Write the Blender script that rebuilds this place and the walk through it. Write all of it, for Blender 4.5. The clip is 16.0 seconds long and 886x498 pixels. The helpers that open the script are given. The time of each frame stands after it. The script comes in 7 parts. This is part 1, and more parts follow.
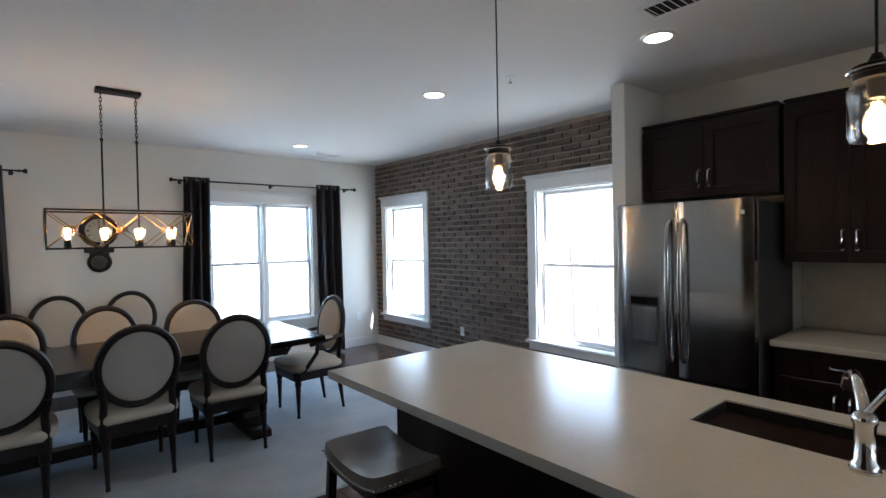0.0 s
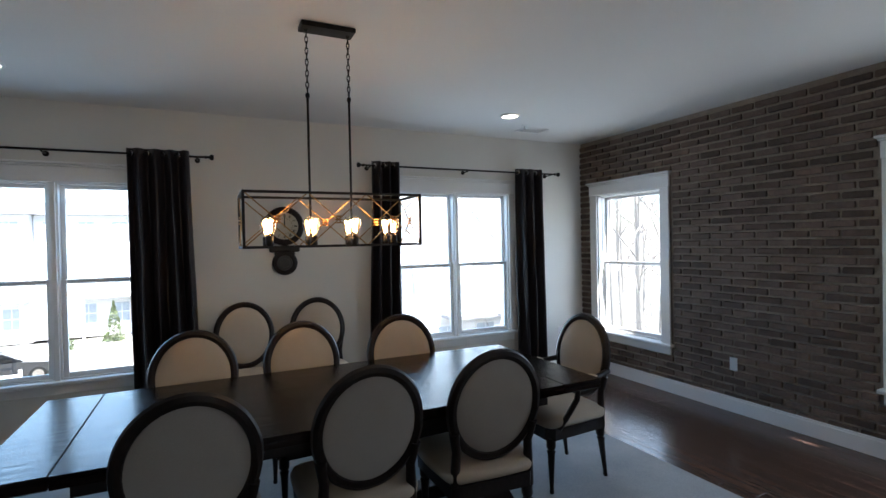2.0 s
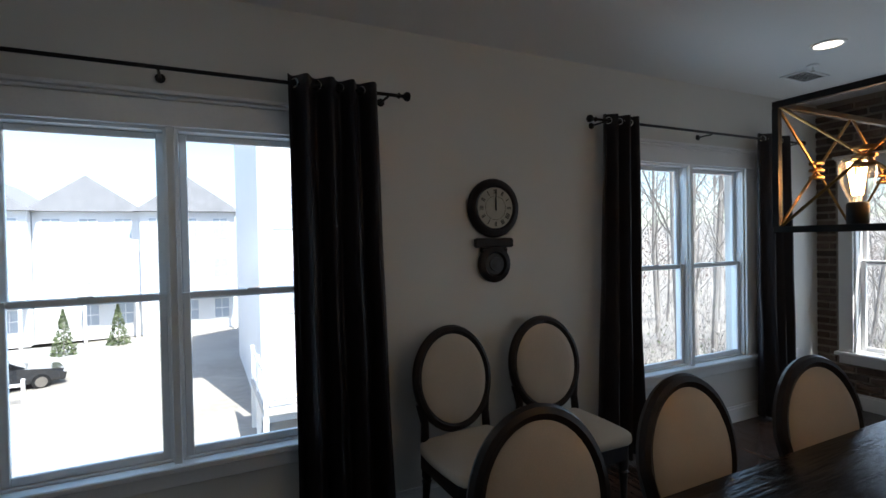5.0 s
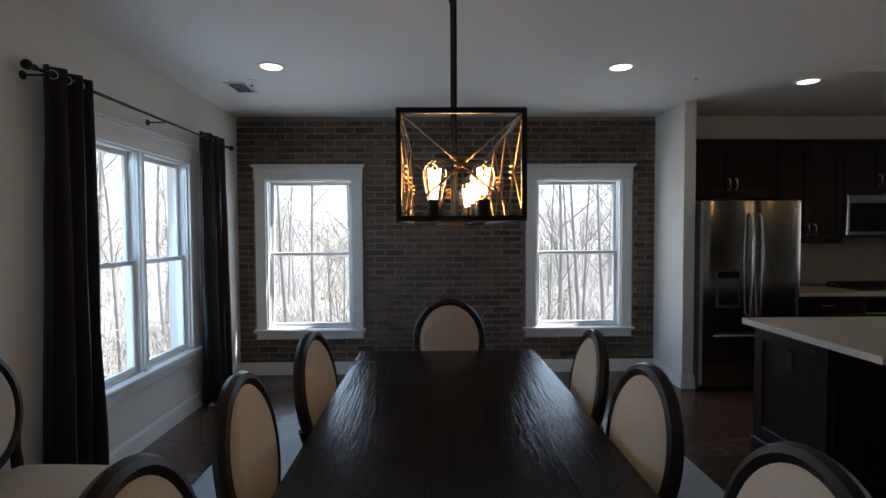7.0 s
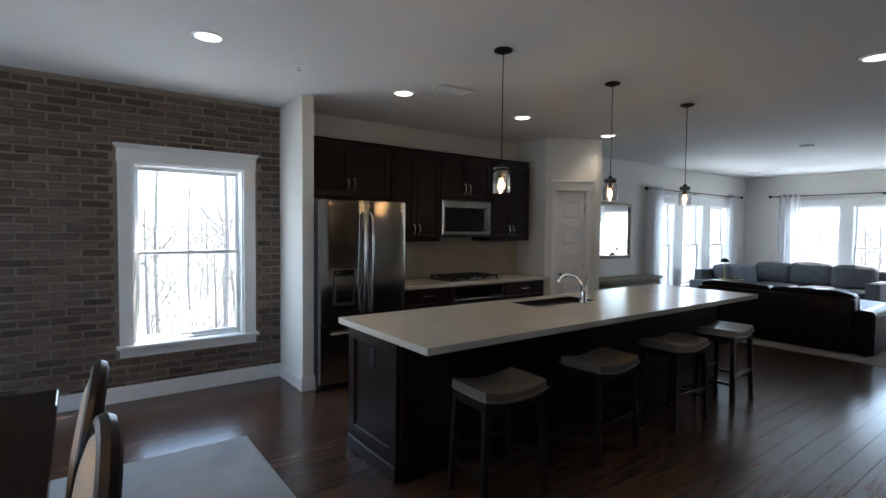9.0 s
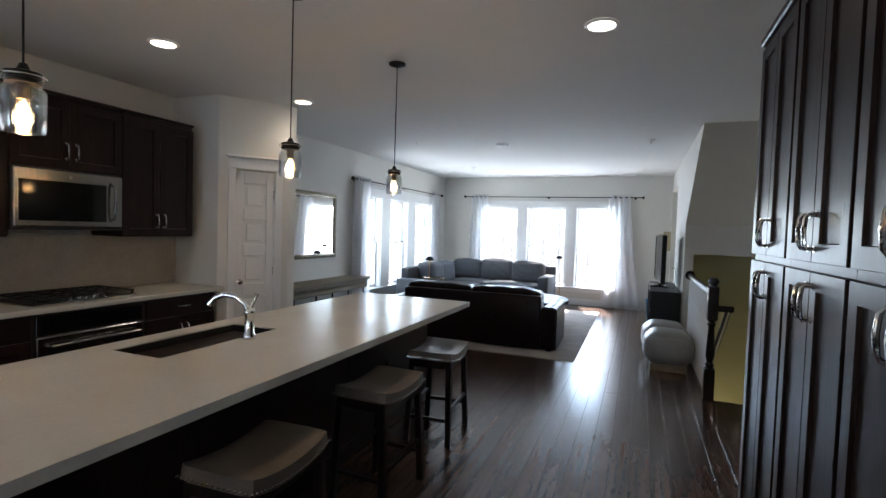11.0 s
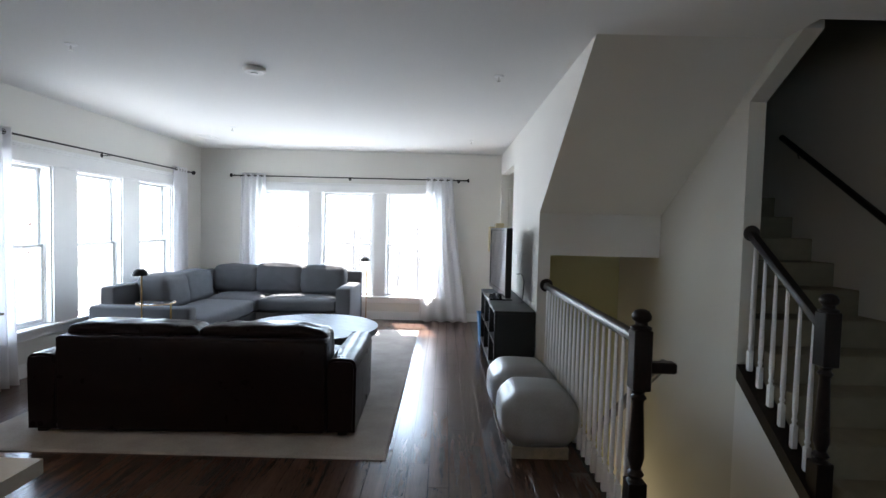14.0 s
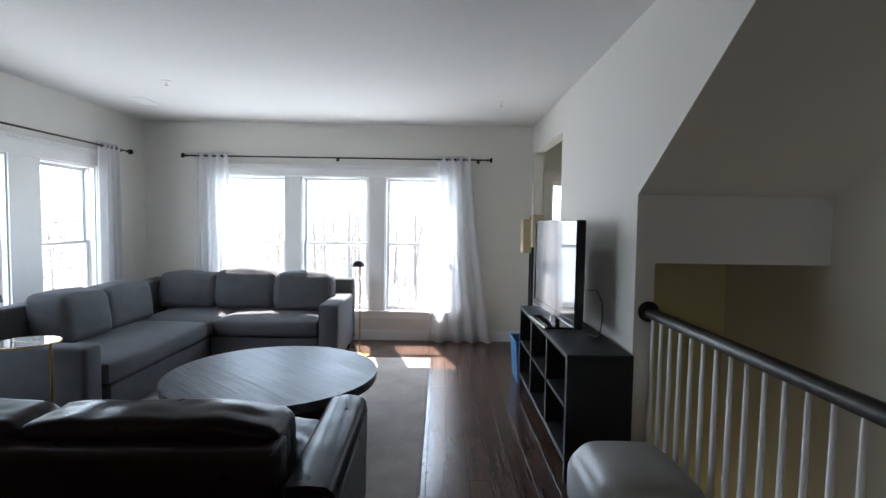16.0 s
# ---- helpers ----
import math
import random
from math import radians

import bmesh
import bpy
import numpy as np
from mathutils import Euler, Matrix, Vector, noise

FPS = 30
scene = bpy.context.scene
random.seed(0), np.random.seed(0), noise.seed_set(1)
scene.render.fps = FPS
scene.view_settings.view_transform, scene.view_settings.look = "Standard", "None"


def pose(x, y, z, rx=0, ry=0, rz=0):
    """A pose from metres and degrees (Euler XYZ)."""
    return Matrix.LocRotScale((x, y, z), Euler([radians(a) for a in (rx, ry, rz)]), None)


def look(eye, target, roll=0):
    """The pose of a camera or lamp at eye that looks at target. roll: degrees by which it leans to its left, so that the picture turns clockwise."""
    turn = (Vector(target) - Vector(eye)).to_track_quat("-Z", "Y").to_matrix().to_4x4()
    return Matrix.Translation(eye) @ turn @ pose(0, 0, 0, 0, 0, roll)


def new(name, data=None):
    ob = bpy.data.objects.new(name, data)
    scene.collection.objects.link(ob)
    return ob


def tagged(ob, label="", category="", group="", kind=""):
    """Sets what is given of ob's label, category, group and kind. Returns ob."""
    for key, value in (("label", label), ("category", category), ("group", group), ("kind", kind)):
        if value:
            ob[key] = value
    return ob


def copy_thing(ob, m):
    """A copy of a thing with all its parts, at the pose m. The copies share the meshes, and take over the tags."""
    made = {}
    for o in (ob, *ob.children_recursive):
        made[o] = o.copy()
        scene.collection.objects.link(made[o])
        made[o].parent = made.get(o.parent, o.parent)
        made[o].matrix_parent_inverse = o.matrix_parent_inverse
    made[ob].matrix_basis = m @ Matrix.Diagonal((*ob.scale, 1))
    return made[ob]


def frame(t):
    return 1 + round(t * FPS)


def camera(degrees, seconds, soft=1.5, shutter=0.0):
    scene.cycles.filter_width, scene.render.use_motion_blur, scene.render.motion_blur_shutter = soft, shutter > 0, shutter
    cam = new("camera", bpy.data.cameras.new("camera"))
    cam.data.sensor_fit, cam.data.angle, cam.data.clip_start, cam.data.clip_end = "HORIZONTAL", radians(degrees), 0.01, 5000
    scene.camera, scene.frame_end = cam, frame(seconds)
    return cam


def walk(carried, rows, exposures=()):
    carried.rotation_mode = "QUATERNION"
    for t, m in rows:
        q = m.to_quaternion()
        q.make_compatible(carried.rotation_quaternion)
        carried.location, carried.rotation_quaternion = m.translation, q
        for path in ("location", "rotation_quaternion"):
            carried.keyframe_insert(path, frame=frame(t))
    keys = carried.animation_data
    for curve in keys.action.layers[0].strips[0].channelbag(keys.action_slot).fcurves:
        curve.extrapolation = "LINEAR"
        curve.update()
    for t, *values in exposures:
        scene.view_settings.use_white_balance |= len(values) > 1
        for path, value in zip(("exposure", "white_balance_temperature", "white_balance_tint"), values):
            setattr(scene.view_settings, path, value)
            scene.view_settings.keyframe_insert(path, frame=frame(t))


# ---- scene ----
from mathutils import Quaternion

# ------------------------------------------------------------------ camera
# World: the brick wall is x = 0, the dining window wall y = 0, the floor z = 0.
cam = camera(83.5, 16.0)
EXPOSURE = [(0.0, 2.95, 5900, 12), (1.0, 2.6, 6000, 12), (2.0, 2.25, 6050, 12), (3.5, 1.85, 6050, 12), (6.0, 1.2, 6100, 12), (7.0, 1.7, 6200, 14), (8.0, 2.4, 5900, 12),
            (9.0, 2.6, 5950, 11), (10.0, 2.8, 6000, 12), (12.5, 3.08, 6200, 15), (14.5, 2.92, 6300, 15), (16.0, 2.52, 6350, 15)]
PATH = [
    (0, (-4.125, -6.578, 1.562), (-2.848, -5.040, 1.529), -1.1),
    (0.5, (-4.078, -6.132, 1.564), (-2.959, -4.475, 1.537), -1.2),
    (1, (-4.085, -5.668, 1.568), (-3.070, -3.945, 1.543), -1.15),
    (1.5, (-4.168, -5.198, 1.578), (-3.245, -3.424, 1.548), -1.25),
    (2, (-4.208, -4.834, 1.564), (-3.348, -3.029, 1.537), -1.2),
    (2.5, (-4.314, -4.491, 1.532), (-3.491, -2.668, 1.508), -1.2),
    (3, (-4.492, -4.178, 1.528), (-3.694, -2.344, 1.501), -1.2),
    (3.5, (-4.637, -3.788, 1.538), (-3.883, -1.935, 1.502), -1.1),
    (3.7, (-4.703, -3.626, 1.540), (-3.956, -1.771, 1.509), -1.1),
    (5.8, (-5.308, -2.195, 1.549), (-4.034, -0.654, 1.509), -1.2),
    (6, (-5.296, -2.125, 1.546), (-3.833, -0.762, 1.500), -1.1),
    (6.5, (-5.300, -2.035, 1.525), (-3.406, -1.393, 1.461), -0.8),
    (7, (-5.302, -2.062, 1.526), (-3.304, -2.102, 1.454), -0.3),
    (7.5, (-5.296, -2.155, 1.523), (-3.359, -2.648, 1.447), 0.0),
    (8, (-5.275, -2.286, 1.529), (-3.463, -3.127, 1.448), 0.25),
    (8.5, (-5.170, -2.520, 1.538), (-3.476, -3.578, 1.453), 0.4),
    (9, (-5.075, -2.770, 1.533), (-3.468, -3.957, 1.451), 0.6),
    (9.5, (-4.888, -3.085, 1.537), (-3.452, -4.473, 1.453), 0.9),
    (10, (-4.704, -3.427, 1.538), (-3.484, -5.010, 1.456), 1.2),
    (10.2, (-4.620, -3.582, 1.534), (-3.496, -5.235, 1.451), 1.4),
    (12.3, (-4.084, -5.254, 1.53), (-3.865, -7.24, 1.453), 1.5),
    (12.5, (-4.086, -5.465, 1.53), (-3.918, -7.456, 1.45), 1.4),
    (13, (-4.076, -5.979, 1.53), (-3.975, -7.975, 1.449), 1.4),
    (13.5, (-4.027, -6.494, 1.536), (-3.981, -8.492, 1.453), 1.4),
    (14, (-4.005, -6.996, 1.537), (-3.999, -8.994, 1.451), 1.4),
    (14.5, (-3.91, -7.457, 1.543), (-3.917, -9.455, 1.452), 1.2),
    (15, (-3.888, -7.865, 1.537), (-3.921, -9.862, 1.444), 1.1),
    (15.5, (-3.828, -8.326, 1.548), (-3.86, -10.324, 1.445), 1.1),
    (16, (-3.75, -8.811, 1.52), (-3.76, -10.808, 1.413), 0.9),
]
walk(cam, [(t, look(eye, target, roll)) for t, eye, target, roll in PATH],
     exposures=EXPOSURE)

# ------------------------------------------------------------------ light
SUN_EL, SUN_AZ = 55.0, 14.0        # elevation; turned from south towards the brick side
world = bpy.data.worlds.new("sky_world")
scene.world = world
world.use_nodes = True
wn = world.node_tree.nodes
wn.clear()
sky = wn.new("ShaderNodeTexSky")
sky.sky_type = "NISHITA"
sky.sun_disc = False
sky.sun_elevation = radians(SUN_EL)
sky.sun_rotation = radians(180.0 - SUN_AZ)
bg = wn.new("ShaderNodeBackground")
bg.inputs["Strength"].default_value = 0.15
wout = wn.new("ShaderNodeOutputWorld")
world.node_tree.links.new(sky.outputs[0], bg.inputs[0])
world.node_tree.links.new(bg.outputs[0], wout.inputs[0])

sun_dir = Vector((math.sin(radians(SUN_AZ)) * math.cos(radians(SUN_EL)),
                  -math.cos(radians(SUN_AZ)) * math.cos(radians(SUN_EL)),
                  math.sin(radians(SUN_EL))))
sun = new("sun", bpy.data.lights.new("sun", "SUN"))
sun.data.energy, sun.data.angle, sun.data.color = 4.5, radians(0.5), (1.0, 0.95, 0.87)
sun.matrix_world = look(sun_dir * 40, (0, 0, 0))


def window_light(name, centre, inward, w, h, watts, color=(0.74, 0.87, 1.0)):
    """Sky light that comes in through one window's opening."""
    lamp = new(name, bpy.data.lights.new(name, "AREA"))
    lamp.data.shape, lamp.data.size, lamp.data.size_y = "RECTANGLE", w, h
    lamp.data.energy, lamp.data.color = watts, color
    lamp.matrix_world = look(centre, Vector(centre) + Vector(inward))
    return lamp


WIN_W = 1.6     # watts per square metre of opening
for cx, w in ((-1.745, 1.3), (-5.285, 1.3)):
    window_light("window_light_north", (cx, 0.20, 1.3), (0, -1, -0.2), w, 1.5, WIN_W * w * 1.5, (0.40, 0.70, 1.0))
for cy in (-0.745, -3.64):
    window_light("window_light_brick", (0.20, cy, 1.28), (-1, 0, -0.15), 0.85, 1.5, WIN_W * 0.85 * 1.5)
for cy in (-11.66, -12.745, -13.85):
    window_light("window_light_living", (0.20, cy, 1.26), (-1, 0, -0.15), 0.74, 1.5, WIN_W * 1.6 * 0.74 * 1.5, (0.76, 0.89, 1.0))
for cx in (-1.34, -2.41, -3.47):
    window_light("window_light_end", (cx, -15.36, 1.24), (0, 1, -0.15), 0.84, 1.6, WIN_W * 2.1 * 0.84 * 1.6, (0.74, 0.88, 1.0))

# ------------------------------------------------------------------ materials
def shader(name):
    m = bpy.data.materials.new(name)
    m.use_nodes = True
    nt = m.node_tree
    return m, nt.nodes, nt.links, nt.nodes["Principled BSDF"]


def surf(name, c1, c2=None, rough=0.5, metal=0.0, scale=6.0, fine=60.0, bump=0.1, stretch=(1, 1, 1), spec=0.5,
         rvar=0.08, vary=0.0, coat=0.0, detail=5.0):
    """Two-scale noise between two colours, with grain relief and uneven gloss. vary: change from piece to piece."""
    m, n, l, b = shader(name)
    c2 = c2 or tuple(v * 0.86 for v in c1)
    tc = n.new("ShaderNodeTexCoord")
    mp = n.new("ShaderNodeMapping")
    mp.inputs["Scale"].default_value = stretch
    l.new(tc.outputs["Object"], mp.inputs[0])
    vec = mp.outputs[0]
    oi = n.new("ShaderNodeObjectInfo")
    isl = n.new("ShaderNodeNewGeometry")
    rnd = n.new("ShaderNodeMath")
    rnd.operation = "ADD"
    l.new(oi.outputs["Random"], rnd.inputs[0])
    l.new(isl.outputs["Random Per Island"], rnd.inputs[1])
    fr = n.new("ShaderNodeMath")
    fr.operation = "FRACT"
    l.new(rnd.outputs[0], fr.inputs[0])
    if vary:
        off = n.new("ShaderNodeVectorMath")
        off.operation = "ADD"
        l.new(vec, off.inputs[0])
        mul = n.new("ShaderNodeMath")
        mul.operation = "MULTIPLY"
        mul.inputs[1].default_value = 37.0
        l.new(fr.outputs[0], mul.inputs[0])
        l.new(mul.outputs[0], off.inputs[1])
        vec = off.outputs[0]
    big = n.new("ShaderNodeTexNoise")
    big.inputs["Scale"].default_value, big.inputs["Detail"].default_value = scale, detail
    sm = n.new("ShaderNodeTexNoise")
    sm.inputs["Scale"].default_value, sm.inputs["Detail"].default_value = fine, 4.0
    l.new(vec, big.inputs["Vector"])
    l.new(vec, sm.inputs["Vector"])
    mix = n.new("ShaderNodeMath")
    mix.operation = "MULTIPLY_ADD"
    mix.inputs[1].default_value = 0.45
    l.new(sm.outputs[0], mix.inputs[0])
    half = n.new("ShaderNodeMath")
    half.operation = "MULTIPLY"
    half.inputs[1].default_value = 0.55
    l.new(big.outputs[0], half.inputs[0])
    l.new(half.outputs[0], mix.inputs[2])
    ramp = n.new("ShaderNodeValToRGB")
    ramp.color_ramp.elements[0].position, ramp.color_ramp.elements[1].position = 0.34, 0.66
    ramp.color_ramp.elements[0].color, ramp.color_ramp.elements[1].color = (*c2, 1), (*c1, 1)
    l.new(mix.outputs[0], ramp.inputs[0])
    col = ramp.outputs[0]
    if vary:
        hsv = n.new("ShaderNodeHueSaturation")
        mr = n.new("ShaderNodeMapRange")
        mr.inputs["To Min"].default_value, mr.inputs["To Max"].default_value = 1 - vary, 1 + vary
        l.new(fr.outputs[0], mr.inputs[0])
        l.new(mr.outputs[0], hsv.inputs["Value"])
        l.new(col, hsv.inputs["Color"])
        col = hsv.outputs[0]
    l.new(col, b.inputs["Base Color"])
    rr = n.new("ShaderNodeMapRange")
    rr.inputs["To Min"].default_value, rr.inputs["To Max"].default_value = max(0.02, rough - rvar), min(1, rough + rvar)
    l.new(big.outputs[0], rr.inputs[0])
    l.new(rr.outputs[0], b.inputs["Roughness"])
    b.inputs["Metallic"].default_value = metal
    b.inputs["Specular IOR Level"].default_value = spec
    b.inputs["Coat Weight"].default_value = coat
    if bump:
        bp = n.new("ShaderNodeBump")
        bp.inputs["Strength"].default_value, bp.inputs["Distance"].default_value = bump, 0.01
        l.new(mix.outputs[0], bp.inputs["Height"])
        l.new(bp.outputs[0], b.inputs["Normal"])
    return m


def glow(name, color, strength):
    m, n, l, b = shader(name)
    b.inputs["Base Color"].default_value = (*color, 1)
    b.inputs["Emission Color"].default_value = (*color, 1)
    b.inputs["Emission Strength"].default_value = strength
    return m


def clear(name, tint=(1, 1, 1), rough=0.0, ior=1.45):
    m, n, l, b = shader(name)
    b.inputs["Base Color"].default_value = (*tint, 1)
    b.inputs["Transmission Weight"].default_value = 1.0
    b.inputs["Roughness"].default_value = rough
    b.inputs["IOR"].default_value = ior
    return m


def pane_glass(name, mirror=0.03, power=4.0, tint=(0.96, 0.98, 0.97)):
    """Flat window glass: lets light straight through, with a weak mirror on top."""
    m, n, l, b = shader(name)
    n.remove(b)
    tr = n.new("ShaderNodeBsdfTransparent")
    tr.inputs[0].default_value = (*tint, 1)
    gl = n.new("ShaderNodeBsdfGlossy")
    gl.inputs["Roughness"].default_value = 0.02
    lw = n.new("ShaderNodeLayerWeight")
    lw.inputs[0].default_value = 0.5
    pw = n.new("ShaderNodeMath")
    pw.operation = "POWER"
    pw.inputs[1].default_value = power
    sc = n.new("ShaderNodeMath")
    sc.operation = "MULTIPLY_ADD"
    sc.inputs[1].default_value, sc.inputs[2].default_value = 0.6, mirror
    mx = n.new("ShaderNodeMixShader")
    l.new(lw.outputs["Facing"], pw.inputs[0])
    l.new(pw.outputs[0], sc.inputs[0])
    l.new(sc.outputs[0], mx.inputs[0])
    l.new(tr.outputs[0], mx.inputs[1])
    l.new(gl.outputs[0], mx.inputs[2])
    l.new(mx.outputs[0], n["Material Output"].inputs[0])
    return m


def cloth_sheer(name, color):
    m, n, l, b = shader(name)
    b.inputs["Base Color"].default_value = (*color, 1)
    b.inputs["Roughness"].default_value = 0.9
    tl = n.new("ShaderNodeBsdfTranslucent")
    tl.inputs[0].default_value = (*color, 1)
    tp = n.new("ShaderNodeBsdfTransparent")
    m1, m2 = n.new("ShaderNodeMixShader"), n.new("ShaderNodeMixShader")
    m1.inputs[0].default_value, m2.inputs[0].default_value = 0.55, 0.07
    wv = n.new("ShaderNodeTexNoise")
    wv.inputs["Scale"].default_value = 180.0
    bp = n.new("ShaderNodeBump")
    bp.inputs["Strength"].default_value = 0.15
    l.new(wv.outputs[0], bp.inputs["Height"])
    l.new(bp.outputs[0], b.inputs["Normal"])
    l.new(b.outputs[0], m1.inputs[1])
    l.new(tl.outputs[0], m1.inputs[2])
    l.new(m1.outputs[0], m2.inputs[1])
    l.new(tp.outputs[0], m2.inputs[2])
    l.new(m2.outputs[0], n["Material Output"].inputs[0])
    return m


M_WALL = surf("wall_paint", (0.70, 0.685, 0.64), (0.665, 0.65, 0.605), 0.75, scale=1.3, fine=140, bump=0.05)
M_CEIL = surf("ceiling_paint", (0.74, 0.735, 0.72), (0.70, 0.695, 0.68), 0.85, scale=1.0, fine=160, bump=0.04)
M_TRIM = surf("white_trim_paint", (0.80, 0.80, 0.79), (0.75, 0.75, 0.74), 0.38, scale=3, fine=90, bump=0.03)
M_VINYL = surf("white_vinyl", (0.80, 0.81, 0.81), (0.76, 0.77, 0.77), 0.35, scale=3, fine=90, bump=0.02)
M_FLOOR = surf("dark_hardwood", (0.100, 0.056, 0.038), (0.042, 0.023, 0.016), 0.22, scale=3.0, fine=26.0, bump=0.05, rvar=0.035,
               stretch=(9, 0.55, 9), vary=0.16, spec=0.5)
M_GAP = surf("floor_joint_duct_shade", (0.015, 0.010, 0.008), None, 0.8, bump=0)
M_BRICK = surf("weathered_brick", (0.160, 0.112, 0.086), (0.085, 0.060, 0.047), 0.9, scale=9, fine=55, bump=0.55, vary=0.42)
M_MORTAR = surf("smeared_mortar", (0.34, 0.295, 0.24), (0.22, 0.185, 0.15), 0.95, scale=9, fine=90, bump=0.5)
M_PANE = pane_glass("window_glass")
M_ESPRESSO = surf("espresso_cabinet_wood", (0.022, 0.0115, 0.0098), (0.010, 0.0055, 0.0047), 0.31, scale=3, fine=22, bump=0.06,
                  stretch=(6, 6, 0.6), spec=0.2)
M_DARKWOOD = surf("dark_stained_wood", (0.019, 0.012, 0.0095), (0.008, 0.0052, 0.0045), 0.36, scale=5, fine=40, bump=0.15, stretch=(3, 3, 1), spec=0.28)
M_TABLE = surf("distressed_table_wood", (0.017, 0.010, 0.0085), (0.005, 0.0035, 0.003), 0.17, scale=3.0, fine=15, bump=0.38,
               stretch=(0.6, 6, 6), vary=0.2, rvar=0.05, spec=0.2)
M_LINEN = surf("cream_linen", (0.52, 0.455, 0.37), (0.45, 0.39, 0.31), 0.9, scale=5, fine=300, bump=0.25)
M_LINENBACK = surf("grey_linen", (0.375, 0.342, 0.31), (0.315, 0.287, 0.26), 0.9, scale=5, fine=300, bump=0.25)
M_STEEL = surf("brushed_steel", (0.44, 0.42, 0.40), (0.36, 0.345, 0.33), 0.17, metal=1.0, scale=4, fine=60, bump=0.03, stretch=(40, 40, 0.35))
M_DARKSTEEL = surf("dark_steel_side", (0.06, 0.06, 0.062), None, 0.45, metal=0.4, bump=0.03)
M_CHROME = surf("polished_nickel", (0.75, 0.74, 0.72), (0.68, 0.67, 0.65), 0.12, metal=1.0, bump=0.0, rvar=0.04)
M_IRON = surf("aged_bronze_iron", (0.022, 0.018, 0.016), (0.010, 0.009, 0.008), 0.45, metal=0.6, scale=20, fine=120, bump=0.1)
M_BRASSWIRE = surf("antique_brass", (0.42, 0.26, 0.10), (0.28, 0.165, 0.06), 0.32, metal=1.0, scale=20, bump=0.05)
M_QUARTZ = surf("cream_quartz", (0.55, 0.53, 0.475), (0.495, 0.475, 0.42), 0.20, scale=2.2, fine=70, bump=0.0, rvar=0.05)
M_BLACKGLASS = surf("black_glass", (0.006, 0.006, 0.007), (0.004, 0.004, 0.004), 0.08, bump=0, rvar=0.03, spec=0.35)
M_BLACK = surf("matt_black", (0.010, 0.010, 0.010), (0.006, 0.006, 0.006), 0.5, bump=0.05, spec=0.35)
M_RUG = surf("pale_blue_rug", (0.44, 0.455, 0.46), (0.31, 0.335, 0.35), 0.98, scale=3.2, fine=130, bump=0.5, spec=0.1)
M_RUG2 = surf("grey_beige_rug", (0.47, 0.43, 0.385), (0.33, 0.30, 0.27), 0.98, scale=4, fine=110, bump=0.6, spec=0.1)
M_CURTAIN = surf("charcoal_curtain_cloth", (0.019, 0.0135, 0.016), (0.012, 0.009, 0.0105), 0.5, scale=7, fine=220, bump=0.2, spec=0.4)
M_SHEER = cloth_sheer("white_sheer_cloth", (0.86, 0.86, 0.87))
M_LEATHER = surf("dark_brown_leather", (0.013, 0.0066, 0.0056), (0.010, 0.0050, 0.0043), 0.30, scale=9, fine=130, bump=0.15, spec=0.11)
M_STOOL = surf("taupe_leather", (0.155, 0.128, 0.100), (0.105, 0.085, 0.066), 0.34, scale=8, fine=120, bump=0.2)
M_GREYSOFA = surf("charcoal_grey_fabric", (0.090, 0.091, 0.096), (0.064, 0.065, 0.069), 0.92, scale=6, fine=260, bump=0.3)
M_POUF = surf("pale_grey_leather", (0.29, 0.283, 0.272), (0.23, 0.222, 0.212), 0.36, scale=6, fine=110, bump=0.15)
M_COFFEE = surf("weathered_grey_oak", (0.115, 0.120, 0.128), (0.012, 0.012, 0.013), 0.40, spec=0.2, scale=2.2, fine=13, bump=0.5, stretch=(10, 0.5, 10), vary=0.12, rvar=0.1)
M_GOLD = surf("antique_silver_frame", (0.32, 0.28, 0.20), (0.13, 0.11, 0.08), 0.38, metal=0.7, scale=25, fine=120, bump=0.6)
M_MIRROR = surf("mirror_silver", (0.88, 0.89, 0.88), (0.88, 0.89, 0.88), 0.02, metal=1.0, bump=0, rvar=0.01)
M_CONSOLE = surf("carved_grey_wood", (0.28, 0.225, 0.15), (0.16, 0.128, 0.085), 0.6, scale=7, fine=60, bump=0.3, stretch=(4, 1, 4))
M_BULB = glow("filament_glow", (1.0, 0.60, 0.24), 12.0)
M_CAN = glow("recessed_lamp_glow", (1.0, 0.88, 0.70), 1.6)
M_BULBGLASS = pane_glass("bulb_glass", 0.06, 2.5, (0.98, 0.93, 0.84))
M_JARGLASS = pane_glass("jar_shade_glass", 0.09, 2.2, (0.94, 0.95, 0.95))
M_HOUSEGLASS = surf("far_window_glass", (0.42, 0.47, 0.53), (0.36, 0.41, 0.47), 0.25, bump=0)
# Olive-yellow base colour, only on the stairwell's back wall.
M_OLIVE = surf("olive_stair_back", (0.46, 0.44, 0.25), (0.43, 0.41, 0.23), 0.7, scale=1.3, fine=140, bump=0.05)
M_CLEAR = clear("clear_glass", (1, 0.98, 0.95))
M_CLOCKFACE = surf("aged_dial", (0.50, 0.47, 0.38), (0.42, 0.39, 0.31), 0.6, scale=9, bump=0)
M_CARPET = surf("beige_stair_carpet", (0.22, 0.19, 0.125), (0.165, 0.14, 0.09), 0.98, scale=8, fine=200, bump=0.5)
M_BLUE = surf("blue_plastic", (0.045, 0.20, 0.42), None, 0.45, bump=0.02)
M_SHADE = surf("parchment_shade", (0.50, 0.42, 0.28), (0.42, 0.35, 0.22), 0.8, scale=10, bump=0.1)
